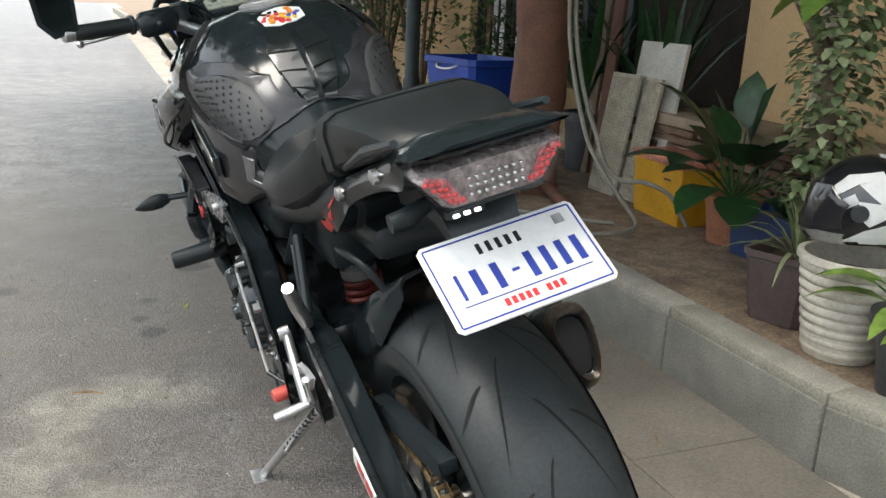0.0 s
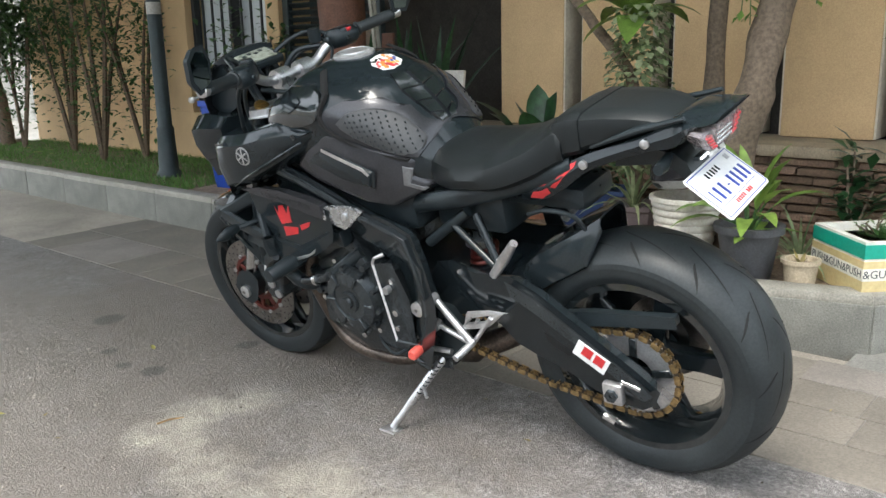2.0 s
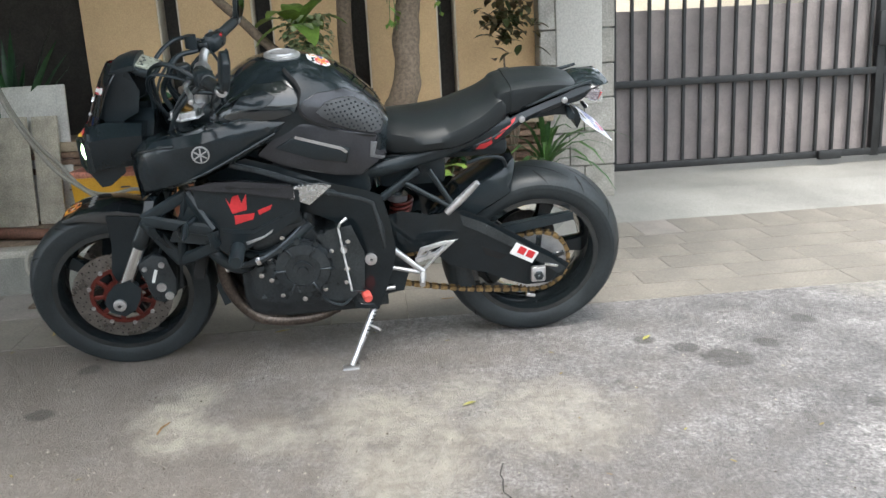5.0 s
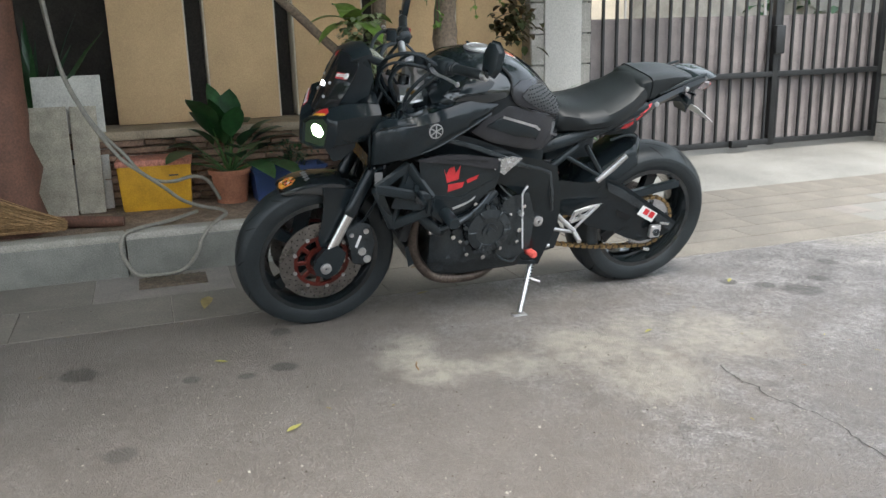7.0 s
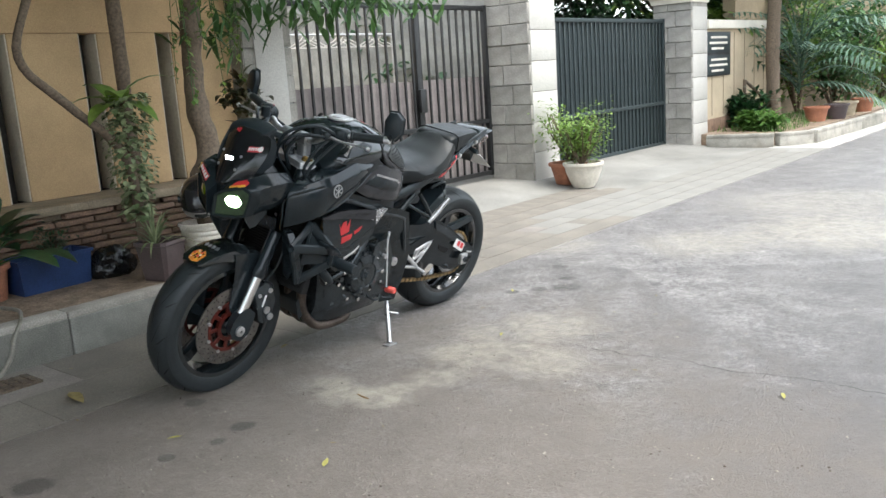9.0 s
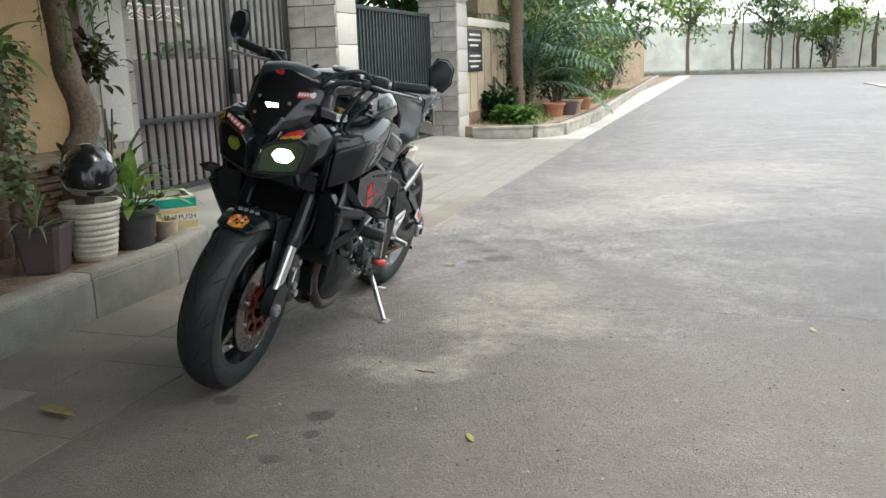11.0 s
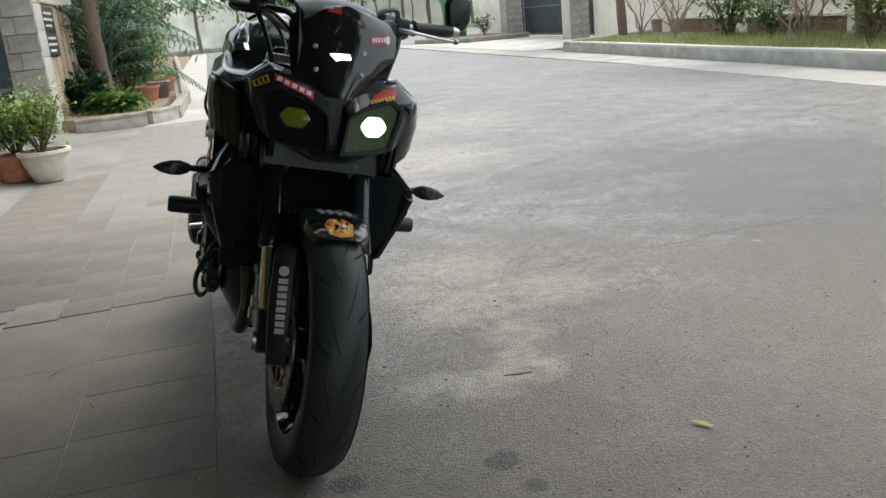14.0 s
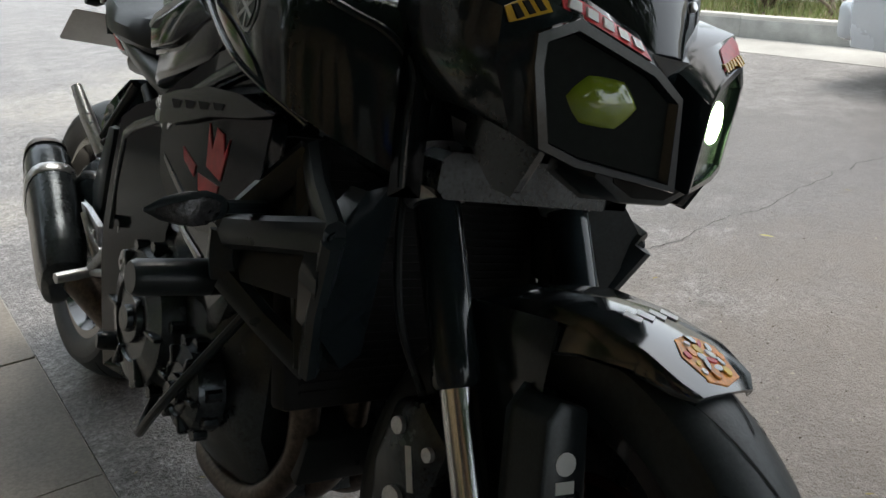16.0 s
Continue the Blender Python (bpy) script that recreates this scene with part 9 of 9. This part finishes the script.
while x > -4.6:
    w_ = random.uniform(0.0008, 0.0024)
    cur = (bm.verts.new((x, y - w_, 0.0025)), bm.verts.new((x, y + w_, 0.0025)))
    if prev:
        bm.faces.new((prev[0], prev[1], cur[1], cur[0]))
    prev = cur
    x -= random.uniform(0.012, 0.05)
    y += random.uniform(-0.018, 0.017)
crack = mesh_object("road_crack", bm, CRACK, smooth=False)
tagged(crack, "fine dark crack across the asphalt", "crack", kind="structure")

# ---- further off ----
bin_ob = thing("wheelie_bin", "tall green wheeled bin with white marks", "bin", pose(-7.93, -25.5, 0.13, 0, 0, 10))
bin_ob.scale = (1.1, 1.1, 1.12)
part("body", bm_loft([[(sx * a, sy * b, z) for sx, sy in ((-1, -0.9), (-0.9, -1), (0.9, -1), (1, -0.9), (1, 0.9), (0.9, 1), (-0.9, 1), (-1, 0.9))] for z, a, b in ((0, 0.24, 0.27), (1.05, 0.32, 0.36), (1.08, 0.35, 0.39), (1.14, 0.35, 0.39))]), BIN_GREEN, bin_ob)
part("lid", bm_box((0, 0, 1.17), (0.74, 0.80, 0.06), 0.02), BIN_GREEN, bin_ob)
for k in range(3):
    part("mark", bm_box((0.03, 0.345, 0.75 + 0.1 * k), (0.16, 0.004, 0.05), 0), WHITE, bin_ob)
for sg in (-1, 1):
    part("wheel", bm_tube([(sg * 0.2 - 0.03, -0.3, 0.09), (sg * 0.2 + 0.03, -0.3, 0.09)], 0.09, 16), RUBBER, bin_ob)


def far_tree(name, x, y, h, r, n, mat, label, seed, size=0.3, trunk_r=0.12, low=0.45):
    random.seed(seed)
    t = trunk(name, pose(x, y, 0.05), [(0, 0, 0), (0.05, 0.03, h * 0.3), (-0.05, 0.05, h * 0.6), (0, 0, h * 0.85)], (trunk_r, trunk_r * 0.4), label)
    for k in range(4):
        a = 1.6 * k + random.random()
        part("limb", bm_tube([(0, 0, h * 0.5), (math.cos(a) * r * 0.4, math.sin(a) * r * 0.4, h * 0.65), (math.cos(a) * r * 0.8, math.sin(a) * r * 0.8, h * 0.75)], [trunk_r * 0.5, trunk_r * 0.35, trunk_r * 0.15], 6), BARK, t)
    cs = [(random.gauss(0, r * 0.45), random.gauss(0, r * 0.45), h * random.uniform(low, 1.0)) for _ in range(26)]
    crown_on(t, cs, n, size, mat, r * 0.22, seed + 1, 0.42, 2)
    return t


for k, (x, y, h, r) in enumerate(((4.2, -10.5, 4.6, 1.5), (3.9, -15, 5.0, 1.7), (3.9, -21, 5.2, 1.8), (3.2, -29, 6, 2.2), (1.0, -47, 5.5, 2.4), (-3.5, -49, 5.0, 2.2), (-7.0, -49.5, 4.6, 1.8), (-11.5, -49.5, 5, 2), (-16, -49.6, 5.4, 2.1), (-22, -49.5, 5.2, 2.2), (-28, -49.5, 5.2, 2.2))):
    far_tree("street_tree", x, y, h, r, 620, LEAF if k % 2 else LEAF_LIME, "leafy street tree beyond the garden wall" if k < 4 else "leafy tree before the far white wall", 70 + 3 * k, 0.34, low=0.32 if k < 4 else 0.45)
for k, x in enumerate((-1.5, -5.2, -9.3, -13.6)):
    stem = mesh_object("thin_trunk", bm_tube([(x, -51.3, 0), (x + 0.1, -51.3, 1.4), (x - 0.05, -51.2, 3.2)], [0.1, 0.09, 0.07], 8), BARK)
    tagged(stem, "bare thin trunk before the far wall", "trunk", "trunks by the far wall")
bush("round_shrub", pose(-6.6, -50.6, 0.1), 0.9, 2.3, 900, 0.22, LEAF_DARK, "clipped round shrub by the far wall", seed=90, stems=9)
for k, (x, y, h, r, mat) in enumerate(((4.6, -4.6, 3.6, 1.2, LEAF_DARK), (4.9, -6.4, 4.0, 1.4, LEAF_DARK), (4.1, -8.9, 3.8, 1.3, LEAF), (3.9, -11.6, 4.2, 1.5, LEAF_FRESH), (3.7, -13.6, 3.8, 1.4, LEAF), (3.5, -17.6, 4.2, 1.6, LEAF_FRESH))):
    far_tree("garden_tree", x, y, h, r, 1500, mat, "dense leafy tree behind the gate" if k < 2 else "dense leafy tree behind the garden wall", 500 + 3 * k, 0.24, 0.08, 0.25)
# downstreet bed: tree, palm, pots and greenery
tree_d = trunk("street_tree", pose(2.05, -8.45, 0.12), [(0, 0, 0), (0.03, 0, 1.0), (0.0, 0.03, 2.2), (0.1, 0.0, 3.4)], (0.10, 0.085), "brown street tree in the further bed")
crown_on(tree_d, [(random.gauss(0, 0.9), random.gauss(0, 0.9), random.uniform(2.7, 4.2)) for _ in range(24)], 700, 0.22, LEAF, 0.3, 93)
palm = thing("palm", "feathery green palm in the further bed", "palm", pose(2.1, -9.7, 0.15) @ Matrix.Scale(1.25, 4))
random.seed(95)
bm, sb = bmesh.new(), bmesh.new()
for k in range(34):
    az, el = 2.4 * k, random.uniform(0.3, 1.35)
    d, p = way(az, el), Vector((0, 0, 0.3 + 0.05 * k * 0.4))
    L, pts = random.uniform(1.1, 1.8), [p.copy()]
    for i in range(16):
        p = p + d * (L / 16)
        d = (d + Vector((0, 0, -0.085))).normalized()
        pts.append(p.copy())
        side = d.cross(Vector((0, 0, 1))).normalized()
        for sg in (-1, 1):
            leaf(bm, p, side * sg + d * 0.7 + Vector((0, 0, -0.2)), 0.34 * math.sin(math.pi * (i + 2) / 20), 0.03, 0.9, 2)
    bm_tube(pts, [0.012 - 0.0006 * i for i in range(17)], 5, bm=sb)
part("fronds", bm, LEAF_PALM, palm)
part("ribs", sb, LEAF_PALM, palm)
for k, (x, y, r, h, mat) in enumerate(((2.0, -11.2, 0.6, 1.3, LEAF), (2.2, -12.8, 0.7, 1.6, LEAF_DARK), (2.0, -14.5, 0.6, 1.1, LEAF_LIME), (2.3, -16.5, 0.8, 1.5, LEAF), (2.2, -19, 0.8, 1.4, LEAF_DARK), (2.3, -22, 0.9, 1.6, LEAF), (2.3, -8.0, 0.35, 0.45, LEAF_DARK), (1.9, -7.5, 0.3, 0.25, GRASS), (2.4, -10.6, 0.6, 1.9, LEAF_LIME))):
    bush("garden_shrub", pose(x, y, 0.12), r, h, 1300, 0.13, mat, "dense green shrub in the further bed", seed=100 + k, stems=9, group="shrubs in the further bed")
for k, (x, y) in enumerate(((1.55, -8.75), (1.42, -9.3), (1.45, -9.9), (1.4, -10.7))):
    lathe_pot("clay_pot", pose(x, y, 0.14), pot_profile(0.12, 0.17, 0.24), (TERRA, POT_PURPLE, POT_CREAM, TERRA)[k], "clay pot standing in the further bed", 0.2, 0.14, "pots in the further bed")
prop = thing("timber_prop", "dark slanting timber prop with its post by the garden wall", "prop")
part("rail", bm_tube([(2.36, -8.15, 0.80), (2.36, -8.95, 0.50)], 0.022, 8), STRUT, prop)
part("post", bm_tube([(2.36, -8.1, 0.12), (2.36, -8.1, 0.83)], 0.026, 8), STRUT, prop)
# across the road
def bare_shrub(name, x, y, h, r, n, label, seed, mat, size=0.06, width=0.03):
    """Crooked bare stems that fork, with thin foliage at the tips."""
    random.seed(seed)
    t = thing(name, label, "shrub", pose(x, y, 0.15), "shrubs across the road")
    width *= 0.6
    sb, bm = bmesh.new(), bmesh.new()
    for k in range(5):
        p, d, pts = Vector((random.uniform(-0.06, 0.06), random.uniform(-0.06, 0.06), 0)), way(1.26 * k + random.random(), random.uniform(0.9, 1.4)), []
        for i in range(8):
            pts.append(p.copy())
            p = p + d * h / 8
            d = (d + Vector((random.gauss(0, 0.3), random.gauss(0, 0.3), 0.12))).normalized()
        bm_tube(pts, [width * (1 - 0.1 * i) for i in range(8)], 6, bm=sb)
        for i in (3, 5, 6, 7):
            q = pts[i] + way(random.uniform(0, 6.28), 0.5) * r * random.uniform(0.4, 0.9)
            bm_tube([pts[i], (pts[i] + q) / 2 + Vector((0, 0, 0.04)), q], [width * 0.45, width * 0.3, width * 0.15], 5, bm=sb)
            for _ in range(n):
                leaf(bm, q.lerp(pts[i], random.random() * 0.7) + Vector((random.gauss(0, 0.09), random.gauss(0, 0.09), random.gauss(0, 0.09))), way(random.uniform(0, 6.28), random.uniform(-0.5, 0.8)), size * random.uniform(0.6, 1.3), size * 0.5, 0.4, 2)
    part("stem", sb, TWIG, t)
    part("foliage", bm, mat, t)
    return t


BLUE_STAKE = surface("pale_blue_paint", (0.05, 0.22, 0.42), 0.5, vary=0.2, scale=8, bump=0.03)
TWIG = surface("grey_bare_twigs", (0.24, 0.19, 0.14), 0.85, vary=0.3, scale=9, grain=60, bump=0.3)
for k, (x, y, r, h, n, mat) in enumerate(((-7.7, -8.4, 0.62, 1.15, 1100, LEAF_FRESH), (-7.9, -7.5, 0.5, 0.8, 500, LEAF_FRESH), (-7.2, -4.6, 0.55, 0.95, 700, LEAF_LIME), (-7.0, -2.4, 0.5, 0.9, 550, LEAF_FRESH), (-7.2, 0.4, 0.6, 1.0, 600, LEAF_FRESH), (-7.2, 4.0, 0.7, 1.1, 700, LEAF_LIME), (-8.3, -23.4, 0.45, 0.7, 300, LEAF), (-7.6, -24.2, 0.5, 0.55, 300, LEAF_LIME))):
    bush("roadside_shrub", pose(x, y, 0.14), r, h, n, 0.12, mat, "uneven light green roadside shrub in grass" if y > -20 else "low shrub in the bed by the green bin", seed=120 + k, stems=9, group="shrubs across the road")
for k, (x, y, h, r, n, mat) in enumerate(((-8.1, -12.2, 1.9, 0.35, 1, LEAF_FRESH), (-8.45, -11.2, 1.7, 0.4, 1, LEAF_FRESH), (-7.75, -6.4, 1.3, 0.5, 5, DRY), (-7.2, -6.0, 1.0, 0.5, 9, LEAF_LIME), (-7.0, -3.6, 1.1, 0.45, 8, LEAF_FRESH), (-6.9, -1.6, 1.0, 0.4, 9, LEAF_LIME), (-7.6, -9.9, 1.2, 0.4, 5, LEAF_FRESH))):
    bare_shrub("bare_shrub", x, y, h, r, n, "crooked half-bare shrub before the cream wall", 400 + k, mat)
for k, (x, y) in enumerate(((-8.1, -13.0), (-7.6, -5.2), (-7.4, 9))):
    far_tree("roadside_tree", x, y, 4.6, 1.3, 300, LEAF, "slim roadside tree before the cream wall", 140 + 3 * k, 0.26, 0.105, 0.66)
stake = mesh_object("blue_stake", bm_tube([(-7.25, -3.95, 0.12), (-7.24, -3.95, 1.3)], 0.03, 10), BLUE_STAKE)
tagged(stake, "pale blue painted stake in the roadside grass", "stake")
for k in range(4):
    p = mesh_object("wall_pilaster", bm_box((-9.03 + 0.305 * k, -12.6 + 3.2 * k, 1.15), (0.24, 0.3, 2.3), 0.01), STUCCO)
    tagged(p, "cream pilaster of the opposite garden wall", "pilaster", kind="structure")
random.seed(150)


def grass_patch(name, x0, x1, y0, y1, z, n, h, label, seed, mat=GRASS):
    random.seed(seed)
    verts, faces = [], []
    for k in range(n):
        x, y = random.uniform(x0, x1), random.uniform(y0, y1)
        a, L = random.uniform(0, 6.28), h * random.uniform(0.4, 1.2)
        dx, dy = math.cos(a), math.sin(a)
        w_ = 0.004 + 0.03 * h * 0.4
        b = len(verts)
        verts += [(x - dy * w_, y + dx * w_, z), (x + dy * w_, y - dx * w_, z), (x + dx * L * 0.5, y + dy * L * 0.5, z + L)]
        faces.append((b, b + 1, b + 2))
    me = bpy.data.meshes.new(name)
    me.from_pydata(verts, [], faces)
    me.materials.append(mat)
    return tagged(new(name, me), label, "grass", kind="stuff")


grass_patch("grass_near", 1.68, 2.75, 5.0, 9.15, 0.16, 24000, 0.05, "short green grass in the bed by the pole", 151)
grass_patch("grass_opposite", -8.3, -6.3, -12.2, 6, 0.15, 20000, 0.09, "bright short grass across the road", 152, GRASS_PALE)
grass_patch("grass_straw", -8.2, -6.4, -9.5, 4, 0.15, 5000, 0.16, "dry straw among the roadside grass", 156, GRASS_DRY)
grass_patch("grass_far", -30, 5, -52, -48.2, 0.12, 9000, 0.16, "grass verge below the far wall", 153)
grass_patch("grass_downstreet", 1.45, 2.45, -20, -7.1, 0.15, 6000, 0.09, "grass tufts in the further bed", 154)
grass_patch("grass_upstreet", 1.4, 3.5, 15.7, 24, 0.16, 5000, 0.09, "grass in the bed further up the street", 155)
for k in range(14):
    x = -2.0 - 1.05 * k + 0.3 * math.sin(5 * k)
    slim = mesh_object("slim_trunk", bm_tube([(x, -51.9 + 0.2 * math.sin(k), 0.05), (x + 0.08 * math.sin(3 * k), -51.8, 1.6), (x + 0.2 * math.sin(4 * k), -51.8, 3.4)], [0.05, 0.045, 0.035], 6), BARK)
    tagged(slim, "slim bare trunk before the far white wall", "trunk", "trunks by the far wall")
# plants by the pole and up the street
for k, (x, y, h) in enumerate(((2.5, 6.75, 1.6), (2.5, 5.15, 1.0), (2.2, 6.9, 1.9), (2.4, 7.8, 1.8), (2.3, 8.6, 1.5))):
    bush("slender_shrub", pose(x, y, 0.16), 0.36, h, 800, 0.07, LEAF, "slender leafy shrub against the tan wall", seed=160 + k, stems=4)
for k, (x, y, h, r) in enumerate(((2.3, 18.0, 4.5, 1.4), (3.0, 16.6, 4.2, 1.2), (2.2, 21, 5, 1.8), (3.6, 26, 5.5, 2.0), (-7.8, 18, 5, 1.8), (-7.8, 28, 5.5, 2.2))):
    far_tree("street_tree", x, y, h, r, 420, LEAF, "leafy street tree further up the road", 170 + 3 * k, 0.3)
ub = thing("waste_bin", "bright blue plastic bin up the street", "bin", pose(1.75, 18.2, 0.17))
part("body", bm_loft([[(sx * a, sy * a, z) for sx, sy in ((-1, -1), (1, -1), (1, 1), (-1, 1))] for z, a in ((0, 0.2), (0.5, 0.25), (0.55, 0.27), (0.6, 0.27))]), BLUE, ub)
stone_pillar("pillar_6", 2.3, 2.8, 14.6, 15.1, 0.0, 2.6, "stone pillar of the next gateway")
bm = bm_plate([(1.302, 9.45), (9, 9.45), (9, 15.15), (1.05, 15.15), (1.1, 12.6)], -0.02, 0.075, 0.01, plane="us")
tagged(mesh_object("driveway_upstreet", bm, APRON, smooth=False), "dull cement driveway up the street", "driveway", kind="structure")
bm = bm_loft([[(x0, y, -0.01), (x0 + 0.04, y, h), (x0 + 0.2, y, h), (x0 + 0.22, y, -0.01)] for x0, y, h in ((1.22, 8.2, 0.01), (1.16, 9.0, 0.07), (1.06, 10.5, 0.085), (0.97, 12.5, 0.085), (0.95, 13.2, 0.05))])
tagged(mesh_object("driveway_edge", bm, LEDGE, smooth=False), "worn brown cement edge of the driveway", "kerb", kind="structure")
random.seed(191)
tree_u = trunk("garden_tree", pose(2.33, 9.02, 0.15), [(0, 0, 0), (-0.03, 0.02, 0.5), (-0.1, 0.05, 1.1), (-0.1, 0.1, 2.2)], (0.075, 0.05), "small leafy tree at the bed's end")
crown_on(tree_u, [(random.gauss(-0.35, 0.4), random.gauss(0.2, 0.45), random.uniform(0.7, 2.3)) for _ in range(30)], 3600, 0.09, LEAF, 0.2, 192)

# parked car across the road
car = thing("car", "silver saloon car standing at the far kerb", "car", pose(-5.05, 0.0, 0, 0, 0, 0))
rows = []
for s, w_, b, sh, t in ((-0.02, 0.70, 0.30, 0.62, 0.66), (0.06, 0.80, 0.24, 0.66, 0.72), (0.5, 0.86, 0.22, 0.72, 0.80), (1.0, 0.87, 0.22, 0.80, 0.86), (1.5, 0.87, 0.22, 0.86, 1.20), (2.0, 0.87, 0.22, 0.88, 1.42), (2.8, 0.87, 0.22, 0.90, 1.44), (3.5, 0.87, 0.22, 0.92, 1.15), (4.0, 0.85, 0.24, 0.92, 0.98), (4.3, 0.76, 0.30, 0.8, 0.9)):
    rows.append([(-w_ * 0.95, s, b), (-w_, s, (b + sh) / 2), (-w_ * 0.97, s, sh), (-w_ * (0.72 if t > 1 else 0.8), s, t - 0.02), (0, s, t), (w_ * (0.72 if t > 1 else 0.8), s, t - 0.02), (w_ * 0.97, s, sh), (w_, s, (b + sh) / 2), (w_ * 0.95, s, b)])
part("body", bm_loft(rows), CARPAINT, car)
for s in (0.72, 3.25):
    for sg in (-1, 1):
        part("arch", bm_tube([(sg * 0.70, s, 0.32), (sg * 0.885, s, 0.32)], 0.37, 28), GROOVE, car)
        wh = part("wheel", bm_lathe([(0.2, -0.1), (0.3, -0.1), (0.315, -0.07), (0.315, 0.07), (0.3, 0.1), (0.2, 0.1)], 36), RUBBER, car)
        wh.matrix_basis = pose(sg * 0.80, s, 0.315)
        part("rim", bm_lathe([(0.0, sg * 0.07), (0.2, sg * 0.085), (0.21, sg * 0.1), (0.2, 0.0), (0.0, 0.0)], 28, closed=False), ALLOY, wh)
for sg in (-1, 1):
    part("side_window", bm_plate([(1.35, 0.92), (1.9, 1.30), (2.8, 1.33), (3.4, 1.05), (3.4, 0.95)], sg * 0.78, sg * 0.86, 0.01), VISOR, car, "dark side glass")
    part("head_lamp", bm_box((sg * 0.58, 0.06, 0.60), (0.32, 0.14, 0.14), 0.04), CLEAR, car)
part("windscreen_glass", bm_plate([(-0.6, 0.92), (0.6, 0.92), (0.52, 1.34), (-0.52, 1.34)], 1.02, 1.06, 0.01, plane="uv"), VISOR, car).matrix_basis = pose(0, 0.35, 0.0, 0)
part("bumper", bm_box((0, 0.0, 0.40), (1.5, 0.16, 0.26), 0.06), CARPAINT, car)

# ---- paving stones of the strip and the driveway edge ----
random.seed(200)
proto = {}
lanes = ((0.752, 0.945, 0.62), (0.947, 1.14, 0.42), (1.142, 1.335, 0.42), (1.337, 1.535, 0.55))


def lay(x0, x1, y0, y1, parent, mat, z):
    key = (round(x1 - x0, 3), round(y1 - y0, 2), mat.name)
    m = pose((x0 + x1) / 2, (y0 + y1) / 2, z + random.uniform(-0.0004, 0.0004), random.uniform(-0.03, 0.03), random.uniform(-0.03, 0.03))
    if key not in proto:
        proto[key] = part("paving_stone", bm_box((0, 0, 0), (x1 - x0 - 0.0026, y1 - y0 - 0.0026, 0.02), 0.001, seg=1), mat, parent)
        proto[key].matrix_basis = m
    else:
        again("paving_stone", proto[key], parent, m)


for lane, (x0, x1, L) in enumerate(((0.752, 1.138, 0.6), (1.140, 1.535, 0.6))):
    y = 0.92 + 0.02 * lane
    while y < 4.9 + 0.2 * (lane % 2):
        ln = random.choice((L, L * 0.5, L))
        lay(x0, x1, y, y + ln, strip, PAVER_RED if random.random() < 0.15 else PAVER, -0.0092)
        y += ln
for lane, (x0, x1, L) in enumerate(lanes + ((1.537, 1.75, 0.43), (1.752, 2.068, 0.216))):
    y = 0.918 + 0.02 * lane if lane < 4 else 0.75 if lane == 4 else 0.464
    while y > (-6.2 if lane < 4 else -2.6):
        ln = random.choice((L, L, L * 0.5)) if lane < 5 else 0.216
        mat = PAVER_PALE if lane < 4 and y < -0.9 + random.uniform(-0.5, 0.5) else PAVER_RED if random.random() < 0.08 else PAVER
        lay(x0, x1, y - ln, y, driveway, mat, 0.006 * ((x0 + x1) / 2 - 0.75) / 1.32 - 0.0073)
        y -= ln
